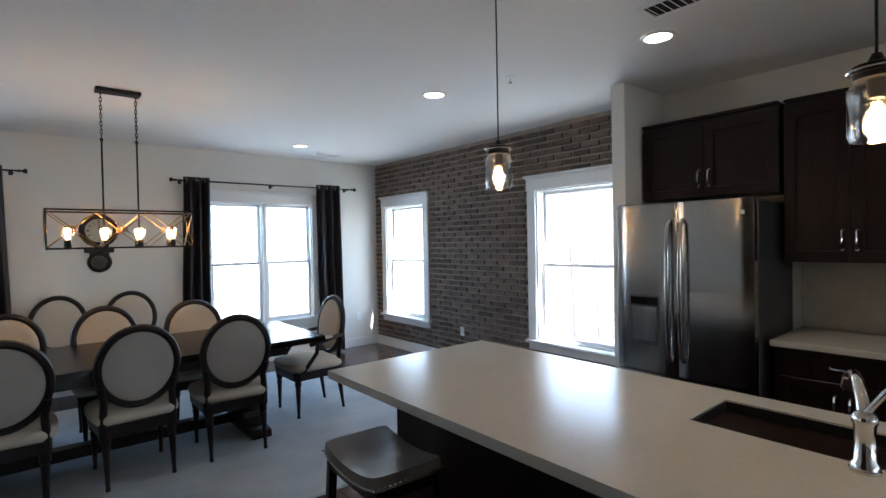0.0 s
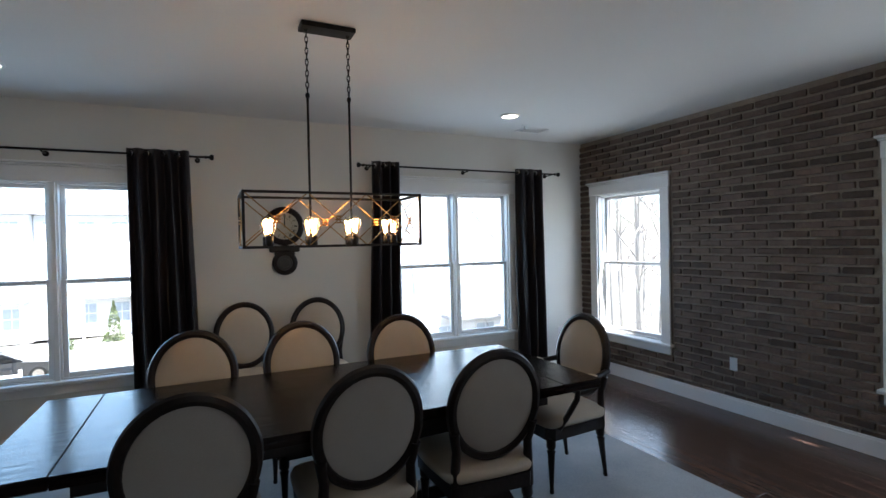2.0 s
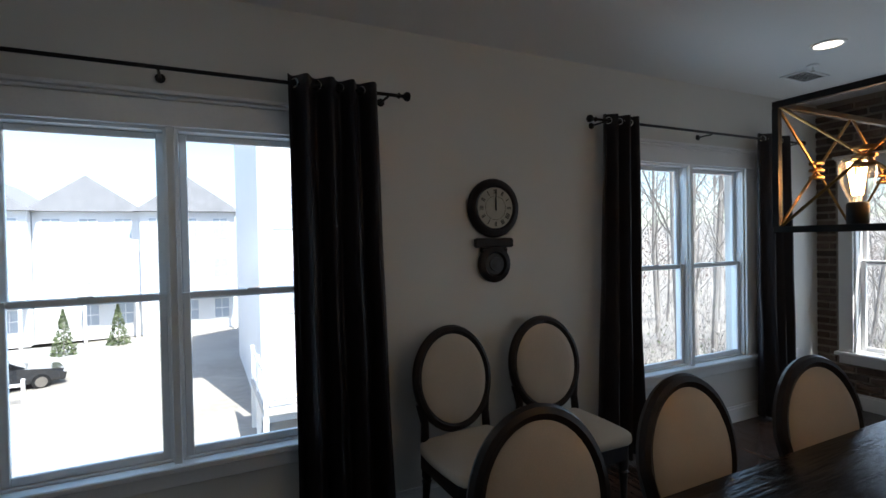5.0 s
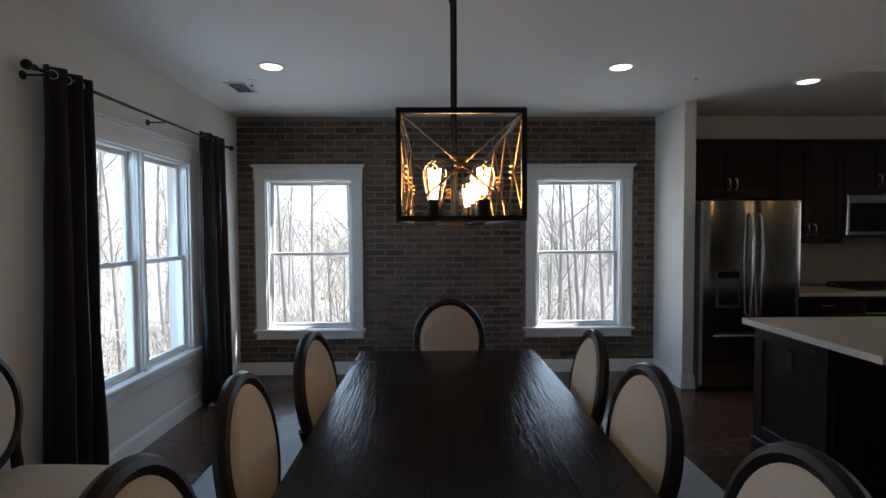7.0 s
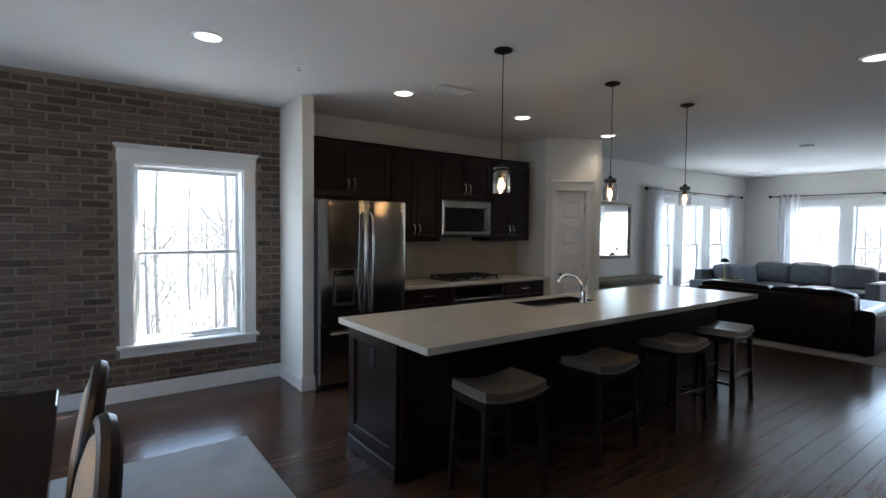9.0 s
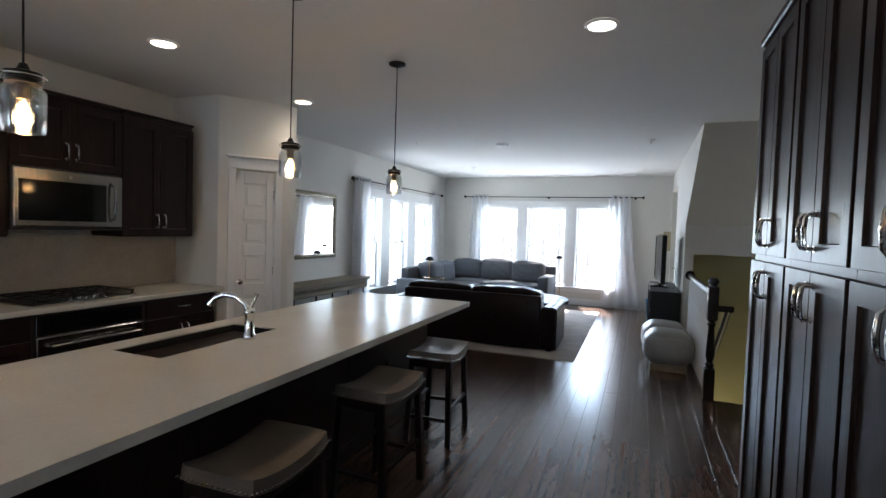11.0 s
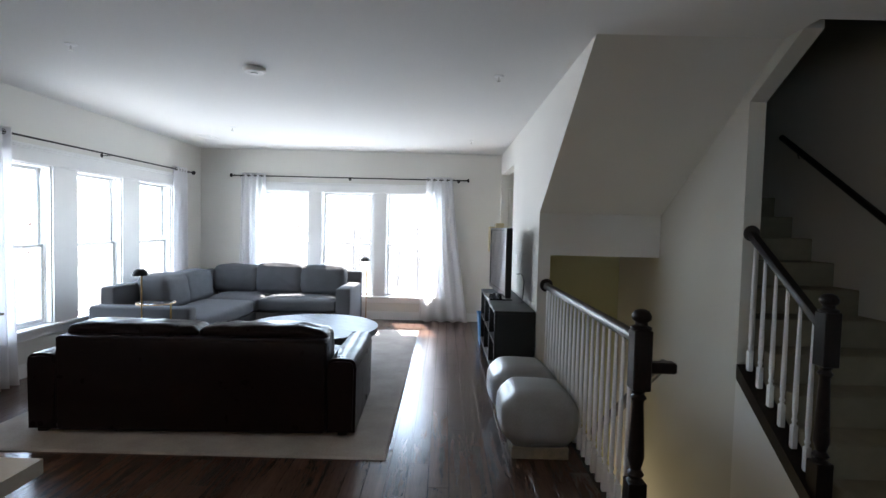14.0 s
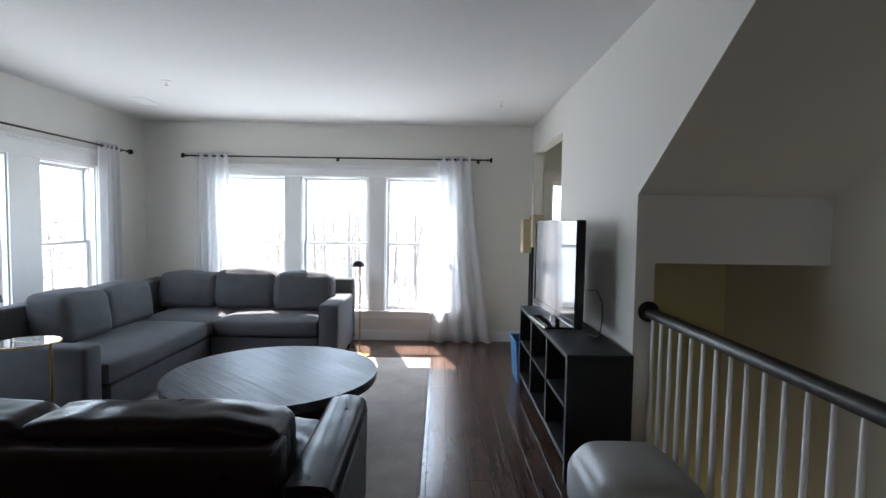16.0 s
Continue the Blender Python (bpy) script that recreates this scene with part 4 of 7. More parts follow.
def sprinkler(x, y):
    s = thing("fire_sprinkler", "small white ceiling fire sprinkler", "sprinkler", pose(x, y, H), "ceiling sprinklers")
    part("escutcheon", lathe(bmesh.new(), [(0.038, -0.001), (0.036, -0.006), (0.018, -0.010)], 18), M_TRIM, s, "", True)
    bm = tube(bmesh.new(), [(0, 0, -0.010), (0, 0, -0.036)], 0.006, 8)
    lathe(bm, [(0.015, -0.042), (0.015, -0.038)], 12)
    part("head", bm, M_CHROME, s, "metal sprinkler head")


for x, y in ((-1.42, -4.12), (-4.40, -10.96), (-5.34, -8.50), (-1.39, -10.47), (-1.29, -13.31), (-4.34, -13.89), (-1.25, -0.62)):
    sprinkler(x, y)
for x, y, r, label in ((-2.49, -10.91, 0.085, "flat round white ceiling detector"), (-5.56, -8.77, 0.07, "round white smoke detector")):
    d = thing("smoke_detector", label, "smoke detector", pose(x, y, H))
    part("body", lathe(bmesh.new(), [(r, -0.001), (r, -0.016), (r * 0.85, -0.034), (r * 0.5, -0.038)], 28), M_TRIM, d, "", True)
    part("grille", lathe(bmesh.new(), [(r * 0.35, -0.0385), (r * 0.3, -0.044)], 20), M_VINYL, d)


def ceiling_vent(x, y, lx, ly):
    v = thing("ceiling_vent", "white louvred ceiling air vent", "vent", pose(x, y, H))
    # Flat near-black sheet: the duct's shade as colour behind the slats.
    part("backing", boxes((-lx, lx, -ly, ly, -0.004, -0.001)), M_GAP, v, "dark sheet standing for the shaded duct")
    part("frame", boxes((-lx - 0.025, -lx, -ly - 0.025, ly + 0.025, -0.010, -0.001, 0.003), (lx, lx + 0.025, -ly - 0.025, ly + 0.025, -0.010, -0.001, 0.003),
                        (-lx, lx, -ly - 0.025, -ly, -0.0095, -0.001, 0.003), (-lx, lx, ly, ly + 0.025, -0.0095, -0.001, 0.003)), M_TRIM, v)
    n = 8
    for k in range(n):
        y0 = -ly + 2 * ly * (k + 0.5) / n
        bm = boxes((-lx, lx, -0.009, 0.009, -0.001, 0.001))
        part("slat", put(bm, pose(0, y0, -0.008, 35)), M_TRIM, v)


ceiling_vent(-1.60, -5.42, 0.07, 0.15)
ceiling_vent(-1.05, -0.46, 0.13, 0.07)
ceiling_vent(-0.62, -14.08, 0.07, 0.13)


def wall_plate(name, label, cat, m, slots):
    p = thing(name, label, cat, m)
    part("plate", boxes((-0.036, 0.036, -0.006, -0.0005, -0.058, 0.058, 0.003)), M_TRIM, p)
    for z in slots:
        part("face", boxes((-0.016, 0.016, -0.0085, -0.0065, z - 0.015, z + 0.015, 0.001)), M_VINYL, p)


wall_plate("wall_outlet", "white wall outlet low on the brick wall", "outlet", wmat("east", -0.008) @ pose(1.97, 0, 0.43), (-0.02, 0.02))
wall_plate("wall_outlet", "white wall outlet beside the corner", "outlet", pose(-0.35, 0, 0.455), (-0.02, 0.02))
wall_plate("light_switch", "white light switch on the living room wall", "switch", Matrix.Translation((XL, -13.12, 1.17)) @ pose(0, 0, 0, 0, 0, 90), (0.0,))

# ------------------------------------------------------------------ kitchen
def pull(parent, a, b, out, r=0.0055):
    """A bow handle between two points, standing out along a vector."""
    a, b, out = Vector(a), Vector(b), Vector(out)
    pts = [a, a + out * 0.75, a + out + (b - a) * 0.10, (a + b) / 2 + out * 1.15, b + out + (a - b) * 0.10, b + out * 0.75, b]
    bm = tube(bmesh.new(), pts, [r * 1.2, r, r * 1.05, r * 1.2, r * 1.05, r, r * 1.2], 8)
    for p in (a, b):
        tube(bm, [p, p + out * 0.12], r * 1.9, 8)
    return part("handle", bm, M_CHROME, parent, "polished nickel bow handle", True)


def shaker(bm, y0, y1, z0, z1, x, t=0.02, rail=0.062):
    """Framed door facing -x, its back at x."""
    g = 0.002
    y0, y1, z0, z1 = y0 + g, y1 - g, z0 + g, z1 - g
    a = [bm.verts.new((x, y, z)) for y, z in ((y0, z0), (y0, z1), (y1, z1), (y1, z0))]
    rings = [a]
    for off, xx in ((0.0, x - t + 0.002), (0.002, x - t), (rail - 0.001, x - t), (rail, x - t + 0.0015), (rail + 0.002, x - t * 0.42)):
        b = [bm.verts.new((xx, y, z)) for y, z in ((y0 + off, z0 + off), (y0 + off, z1 - off), (y1 - off, z1 - off), (y1 - off, z0 + off))]
        rings.append(b)
    bm.faces.new(a[::-1])
    for p, q in zip(rings, rings[1:]):
        for k in range(4):
            bm.faces.new((p[k], p[(k + 1) % 4], q[(k + 1) % 4], q[k]))
    bm.faces.new(rings[-1])
    bmesh.ops.recalc_face_normals(bm, faces=bm.faces)
    return bm


def wall_cabinet(label, y0, y1, z0, z1, depth, crown=True):
    c = thing("wall_cabinet", label, "cabinet", None, "kitchen wall cabinets")
    xf = -depth
    part("body", boxes((xf, -0.002, y0 + 0.001, y1 - 0.001, z0, z1)), M_ESPRESSO, c)
    ym = (y0 + y1) / 2
    for k, (a, b) in enumerate(((y0, ym), (ym, y1))):
        d = part("door", shaker(bmesh.new(), a, b, z0 + 0.004, z1 - 0.03, xf - 0.001), M_ESPRESSO, c, "framed espresso door")
        yh = b - 0.035 if k == 0 else a + 0.035
        pull(d, (xf - 0.021, yh, z0 + 0.08), (xf - 0.021, yh, z0 + 0.19), (-0.028, 0, 0))
    if crown:
        part("crown", boxes((xf - 0.028, -0.002, y0 + 0.001, y1 - 0.001, z1 + 0.001, z1 + 0.024, 0.006)), M_ESPRESSO, c)


wall_cabinet("espresso wall cabinet over the refrigerator", -5.50, -4.575, 1.84, 2.40, 0.385)
wall_cabinet("tall espresso wall cabinet with two doors", -6.19, -5.52, 1.385, 2.40, 0.365)
wall_cabinet("short espresso wall cabinet over the microwave", -6.975, -6.195, 1.875, 2.40, 0.365)
wall_cabinet("tall espresso wall cabinet beside the pantry", -7.665, -6.98, 1.385, 2.40, 0.365)

# refrigerator
fr = thing("refrigerator", "brushed stainless french-door refrigerator with a bottom freezer", "refrigerator", pose(-0.775, -5.018, 0))
W2 = 0.455
part("body", boxes((0.075, 0.735, -W2, W2, 0.02, 1.775, 0.006)), M_DARKSTEEL, fr, "dark grey cabinet sides")


def curved_door(y0, y1, z0, z1):
    bm = bmesh.new()
    n = 10
    prof = []
    for k in range(n + 1):
        u = k / n
        y = y0 + (y1 - y0) * u
        yy = y / W2
        e = min(u, 1 - u)
        prof.append((-0.018 * (1 - yy * yy) + (0.012 * (1 - min(1, e / 0.06)) ** 2), y))
    a = [bm.verts.new((x, y, z0)) for x, y in prof] + [bm.verts.new((0.068, y1, z0)), bm.verts.new((0.068, y0, z0))]
    b = [bm.verts.new((v.co.x, v.co.y, z1)) for v in a]
    bm.faces.new(a)
    bm.faces.new(b[::-1])
    for k in range(len(a)):
        bm.faces.new((a[k], b[k], b[(k + 1) % len(a)], a[(k + 1) % len(a)]))
    return bm


d1 = part("door", curved_door(0.003, W2, 0.615, 1.79), M_STEEL, fr, "steel door with water dispenser", True)
d2 = part("door", curved_door(-W2, -0.003, 0.615, 1.79), M_STEEL, fr, "plain steel door", True)
d3 = part("freezer_drawer", curved_door(-W2, W2, 0.07, 0.605), M_STEEL, fr, "steel freezer drawer", True)
for d, y in ((d1, 0.042), (d2, -0.042)):
    bm = tube(bmesh.new(), [(-0.018, y, 0.72), (-0.055, y, 0.75), (-0.072, y, 0.95), (-0.078, y, 1.2), (-0.072, y, 1.45), (-0.055, y, 1.64), (-0.018, y, 1.67)], 0.0125, 10, False, 1.2)
    part("handle", bm, M_STEEL, d, "tall bowed steel handle", True)
bm = tube(bmesh.new(), [(-0.012, -0.36, 0.54), (-0.05, -0.33, 0.545), (-0.066, 0, 0.548), (-0.05, 0.33, 0.545), (-0.012, 0.36, 0.54)], 0.0125, 10)
part("handle", bm, M_STEEL, d3, "bowed steel drawer handle", True)
part("dispenser", boxes((-0.020, 0.0, 0.125, 0.345, 0.80, 1.15, 0.004)), M_DARKSTEEL, d1, "dark dispenser surround")
part("dispenser_tray", boxes((-0.0225, -0.0202, 0.145, 0.325, 0.83, 1.07, 0.002)), M_STEEL, d1, "recessed dispenser niche")
part("dispenser_panel", boxes((-0.0235, -0.0202, 0.135, 0.335, 1.085, 1.14, 0.002)), M_BLACKGLASS, d1, "black control panel")
part("badge", boxes((-0.010, -0.006, -0.41, -0.385, 1.69, 1.715, 0.002)), M_CHROME, d2)
part("toe_grille", boxes((0.05, 0.08, -W2 + 0.01, W2 - 0.01, 0.005, 0.06)), M_BLACK, fr)
part("hinge_cover", boxes((0.02, 0.11, W2 - 0.09, W2 - 0.01, 1.7755, 1.80, 0.006)), M_DARKSTEEL, fr)
part("hinge_cover", boxes((0.02, 0.11, -W2 + 0.01, -W2 + 0.09, 1.7755, 1.80, 0.006)), M_DARKSTEEL, fr)

# microwave
mw = thing("microwave", "stainless over-range microwave with black glass door", "microwave", pose(-0.40, -6.585, 1.435))
part("body", boxes((0.012, 0.39, -0.38, 0.38, 0.0, 0.435, 0.004)), M_DARKSTEEL, mw)
part("door", boxes((-0.012, 0.011, -0.378, 0.378, 0.022, 0.433, 0.008)), M_STEEL, mw, "steel door frame")
part("door_glass", boxes((-0.0155, -0.0125, -0.245, 0.350, 0.065, 0.350, 0.003)), M_BLACKGLASS, mw, "black glass")
bm = tube(bmesh.new(), [(-0.012, -0.285, 0.07), (-0.045, -0.29, 0.10), (-0.055, -0.292, 0.22), (-0.045, -0.29, 0.34), (-0.012, -0.285, 0.37)], 0.011, 10)
part("handle", bm, M_STEEL, mw, "bowed steel handle", True)
part("vent_strip", boxes((-0.010, 0.010, -0.375, 0.375, 0.002, 0.020, 0.003)), M_BLACK, mw)
part("badge", lathe(bmesh.new(), [(0.012, 0), (0.012, 0.002)], 16, pose(-0.0125, 0.02, 0.385, 0, -90)), M_CHROME, mw)


# base cabinets and oven
def base_cabinet(label, y0, y1, drawer=True):
    c = thing("base_cabinet", label, "cabinet", None, "kitchen base cabinets")
    part("body", boxes((-0.60, -0.002, y0 + 0.001, y1 - 0.001, 0.10, 0.878), (-0.54, -0.002, y0 + 0.002, y1 - 0.002, 0.001, 0.0995)), M_ESPRESSO, c)
    d = part("drawer", boxes((-0.621, -0.601, y0 + 0.004, y1 - 0.004, 0.715, 0.865, 0.003)), M_ESPRESSO, c, "flat espresso drawer front")
    ym = (y0 + y1) / 2
    pull(d, (-0.621, ym - 0.055, 0.79), (-0.621, ym + 0.055, 0.79), (-0.028, 0, 0))
    for k, (a, b) in enumerate(((y0 + 0.002, ym), (ym, y1 - 0.002))):
        dd = part("door", shaker(bmesh.new(), a, b, 0.11, 0.705, -0.601), M_ESPRESSO, c)
        yh = b - 0.035 if k == 0 else a + 0.035
        pull(dd, (-0.621, yh, 0.52), (-0.621, yh, 0.63), (-0.028, 0, 0))


base_cabinet("espresso base cabinet with a drawer beside the oven", -6.20, -5.53)
base_cabinet("espresso base cabinet with a drawer beside the pantry", -7.72, -7.02)
ov = thing("wall_oven", "stainless built-in oven under the cooktop", "oven")
part("body", boxes((-0.60, -0.002, -7.018, -6.202, 0.10, 0.878)), M_DARKSTEEL, ov)
part("control_panel", boxes((-0.622, -0.6005, -6.995, -6.225, 0.725, 0.865, 0.004)), M_STEEL, ov, "steel rim of the control panel")
part("display", boxes((-0.6255, -0.6225, -6.97, -6.25, 0.745, 0.845, 0.002)), M_BLACKGLASS, ov, "black glass control panel")
part("door", boxes((-0.628, -0.6005, -6.995, -6.225, 0.16, 0.715, 0.006)), M_STEEL, ov, "steel oven door")
part("door_glass", boxes((-0.6315, -0.6285, -6.90, -6.32, 0.24, 0.56, 0.002)), M_BLACKGLASS, ov)
part("handle", tube(bmesh.new(), [(-0.628, -6.93, 0.655), (-0.675, -6.93, 0.655), (-0.675, -6.29, 0.655), (-0.628, -6.29, 0.655)], 0.011, 10), M_STEEL, ov, "steel bar handle", True)
ct = thing("countertop", "cream quartz countertop along the kitchen wall", "countertop")
part("slab", boxes((-0.655, -0.002, -7.798, -5.515, 0.88, 0.918, 0.004)), M_QUARTZ, ct)
ck = thing("gas_cooktop", "black gas cooktop with cast iron grates", "cooktop", pose(-0.33, -6.61, 0.9185))
part("tray", boxes((-0.25, 0.25, -0.385, 0.385, 0.0, 0.012, 0.005)), M_STEEL, ck, "steel tray")
part("surface", boxes((-0.235, 0.235, -0.37, 0.37, 0.0125, 0.015, 0.002)), M_BLACK, ck)
for s in (-1, 0, 1):
    bm = bmesh.new()
    for y in (-0.105, 0.0, 0.105):
        box(bm, -0.22, 0.22, s * 0.245 + y - 0.006, s * 0.245 + y + 0.006, 0.040, 0.052, 0.002)
    for x in (-0.215, -0.11, 0, 0.11, 0.215):
        box(bm, x - 0.006, x + 0.006, s * 0.245 - 0.11, s * 0.245 + 0.11, 0.0395, 0.0515, 0.002)
    for x in (-0.21, 0.21):
        for y in (-0.10, 0.10):
            box(bm, x - 0.007, x + 0.007, s * 0.245 + y - 0.007, s * 0.245 + y + 0.007, 0.0155, 0.0395)
    part("grate", bm, M_BLACK, ck, "cast iron grate")
for x, y in ((-0.11, -0.245), (0.11, -0.245), (0, 0), (-0.11, 0.245), (0.11, 0.245)):
    part("burner", lathe(bmesh.new(), [(0.045, 0.0152), (0.045, 0.024), (0.03, 0.030)], 18, Matrix.Translation((x, y, 0))), M_BLACK, ck, "", True)
for k in range(5):
    part("knob", lathe(bmesh.new(), [(0.018, 0.0152), (0.017, 0.035), (0.014, 0.037)], 14, Matrix.Translation((-0.20, -0.12 + 0.06 * k, 0))), M_STEEL, ck, "", True)

# backsplash
bs = struct("backsplash", boxes((-0.012, -0.0005, -7.798, -5.52, 0.9205, 1.40, 0.002)), M_SPLASH, "plain mottled cream stone backsplash")

# pantry door
pw = tagged(new("door_1"), "narrow white panelled pantry door, closed", "door", kind="structure")
pw.matrix_world = pm
lf = part("leaf", boxes((0.161, 0.529, 0.058, 0.072, 0.008, 2.045)), M_TRIM, pw, "white door leaf")
PZ = ((0.14, 0.42), (0.52, 0.80), (0.93, 1.20), (1.32, 1.56), (1.67, 1.92))
for x0, x1 in ((0.160, 0.235), (0.455, 0.530)):
    part("stile", boxes((x0, x1, 0.030, 0.0579, 0.008, 2.045, 0.006)), M_TRIM, lf)
cuts = [0.008] + [z for p in PZ for z in p] + [2.045]
for z0, z1 in zip(cuts[::2], cuts[1::2]):
    part("door_rail", boxes((0.2352, 0.4548, 0.0302, 0.0579, z0, z1, 0.006)), M_TRIM, lf)
for z0, z1 in PZ:
    part("panel", boxes((0.266, 0.424, 0.040, 0.0579, z0 + 0.030, z1 - 0.030, 0.012)), M_TRIM, lf)
part("casing", boxes((0.088, 0.154, -0.02, -0.001, 0.0, 2.055, 0.003), (0.536, 0.602, -0.02, -0.001, 0.0, 2.055, 0.003)), M_TRIM, pw)
part("head_casing", boxes((0.082, 0.608, -0.024, -0.001, 2.056, 2.16, 0.003), (0.066, 0.624, -0.045, -0.001, 2.161, 2.185, 0.006)), M_TRIM, pw, "head casing with crown")
part("jamb", boxes((0.1551, 0.1595, 0.0, 0.10, 0.0, 2.048), (0.5305, 0.5349, 0.0, 0.10, 0.0, 2.048)), M_TRIM, pw)
part("door_knob", lathe(bmesh.new(), [(0.024, 0), (0.024, 0.006), (0.009, 0.012), (0.009, 0.035), (0.024, 0.045), (0.026, 0.058), (0.012, 0.066)], 16,
                        Matrix.Translation((0.205, 0.0295, 0.95)) @ Matrix.Rotation(math.pi / 2, 4, "X")), M_CHROME, pw, "satin nickel knob", True)
for z in (0.25, 1.05, 1.82):
    part("hinge", boxes((0.523, 0.534, 0.018, 0.0295, z - 0.045, z + 0.045, 0.002)), M_CHROME, pw)

# ---- island
IX0, IX1, IY0, IY1 = -2.965, -1.87, -8.27, -4.235
isl = thing("kitchen_island", "long espresso kitchen island cabinet with framed end panels", "kitchen island")
bx0, bx1 = -2.575, -1.935
part("body", boxes((bx0, bx1, IY0 + 0.05, IY1 - 0.07, 0.10, 0.863)), M_ESPRESSO, isl)
part("plinth", boxes((bx0 - 0.004, bx1 - 0.05, IY0 + 0.046, IY1 - 0.066, 0.001, 0.0995)), M_ESPRESSO, isl)
for y, s in ((IY1 - 0.069, 1), (IY0 + 0.049, -1)):
    bm = bmesh.new()
    for nm, a in (("stile", (bx0, bx0 + 0.085, 0.10, 0.862)), ("stile", (bx1 - 0.085, bx1, 0.10, 0.862)), ("rail", (bx0 + 0.085, bx1 - 0.085, 0.776, 0.862)), ("rail", (bx0 + 0.085, bx1 - 0.085, 0.10, 0.19))):
        part(nm, boxes((a[0], a[1], y, y + s * 0.022, a[2], a[3], 0.003)), M_ESPRESSO, isl)
    box(bm, bx0 + 0.084, bx1 - 0.084, y, y + s * 0.008, 0.189, 0.777)
    part("base_moulding", boxes((bx0 - 0.006, bx1 + 0.004, y, y + s * 0.034, 0.001, 0.0990, 0.006)), M_ESPRESSO, isl)
    part("end_panel", bm, M_ESPRESSO, isl, "framed espresso end panel")
part("back_panel", boxes((bx0 - 0.018, bx0 - 0.001, IY0 + 0.05, IY1 - 0.07, 0.10, 0.862, 0.003), (bx0 - 0.028, bx0 - 0.0185, IY0 + 0.05, IY1 - 0.07, 0.001, 0.11, 0.004)), M_ESPRESSO, isl)
n = 5
for k in range(n):
    a = IY0 + 0.055 + (IY1 - IY0 - 0.13) * k / n
    b = IY0 + 0.055 + (IY1 - IY0 - 0.13) * (k + 1) / n
    bm = shaker(bmesh.new(), -b, -a, 0.115, 0.851, 0.0)
    part("door", put(bm, Matrix.Translation((bx1 + 0.001, 0, 0)) @ pose(0, 0, 0, 0, 0, 180)), M_ESPRESSO, isl)
wall_plate("wall_outlet", "dark outlet plate on the island end panel", "outlet", pose((bx0 + bx1) / 2, IY1 - 0.0605, 0.70) @ pose(0, 0, 0, 0, 0, 180), (-0.02, 0.02))
for o in bpy.data.objects:
    if o.parent and o.parent.get("label", "").startswith("dark outlet"):
        o.data.materials[0] = M_BLACK
it = thing("island_top", "cream quartz island countertop with an undermount sink opening", "countertop")
SX0, SX1, SY0, SY1 = -2.33, -2.00, -6.54, -5.77
bm = bmesh.new()
xs, ys = [IX0, SX0, SX1, IX1], [IY0, SY0, SY1, IY1]
for z in (0.866, 0.906):
    g = [[bm.verts.new((x, y, z)) for y in ys] for x in xs]
    for i in range(3):
        for j in range(3):
            if (i, j) != (1, 1):
                bm.faces.new((g[i][j], g[i + 1][j], g[i + 1][j + 1], g[i][j + 1]))
    if z == 0.866:
        lo = g
    else:
        up = g
rim = [(0, 0), (1, 0), (2, 0), (3, 0), (3, 1), (3, 2), (3, 3), (2, 3), (1, 3), (0, 3), (0, 2), (0, 1)]
for ring in (rim, [(1, 1), (2, 1), (2, 2), (1, 2)]):
    for (a, b), (c, d) in zip(ring, ring[1:] + ring[:1]):
        bm.faces.new((lo[a][b], lo[c][d], up[c][d], up[a][b]))
edges = [e for e in bm.edges if len(e.link_faces) == 2 and e.calc_face_angle(0) > 1]
bmesh.ops.bevel(bm, geom=edges, offset=0.004, segments=2, affect="EDGES")
part("slab", bm, M_QUARTZ, it)
sk = thing("sink", "dark undermount kitchen sink in the island", "sink")
part("basin", boxes((SX0 + 0.001, SX0 + 0.010, SY0 + 0.001, SY1 - 0.001, 0.68, 0.900), (SX1 - 0.010, SX1 - 0.001, SY0 + 0.001, SY1 - 0.001, 0.68, 0.900), (SX0 + 0.0101, SX1 - 0.0101, SY0 + 0.001, SY0 + 0.010, 0.68, 0.900),
                    (SX0 + 0.0101, SX1 - 0.0101, SY1 - 0.010, SY1 - 0.001, 0.68, 0.900), (SX0 + 0.001, SX1 - 0.001, SY0 + 0.001, SY1 - 0.001, 0.668, 0.6799)), M_BLACK, sk, "dark composite basin")
part("drain", lathe(bmesh.new(), [(0.045, 0.6805), (0.04, 0.684), (0.02, 0.682)], 20, Matrix.Translation((-2.12, -6.1, 0))), M_CHROME, sk)
fa = thing("faucet", "polished chrome pull-out kitchen faucet on the island", "faucet", pose(-2.375, -6.27, 0.9062))
part("base", lathe(bmesh.new(), [(0.037, 0), (0.037, 0.008), (0.034, 0.010), (0.033, 0.024), (0.026, 0.032), (0.0245, 0.10), (0.026, 0.13), (0.030, 0.137), (0.030, 0.148), (0.024, 0.160), (0.012, 0.168)], 22), M_CHROME, fa, "", True)
part("spout", tube(bmesh.new(), [(0, 0, 0.13), (0.02, 0.008, 0.185), (0.07, 0.026, 0.225), (0.13, 0.048, 0.235), (0.18, 0.068, 0.215), (0.205, 0.077, 0.175)],
                   [0.016, 0.016, 0.015, 0.015, 0.018, 0.020], 12), M_CHROME, fa, "", True)
part("lever", tube(bmesh.new(), [(0, 0, 0.155), (-0.008, -0.025, 0.195), (-0.004, -0.05, 0.235)], [0.012, 0.008, 0.009], 10), M_CHROME, fa, "", True)


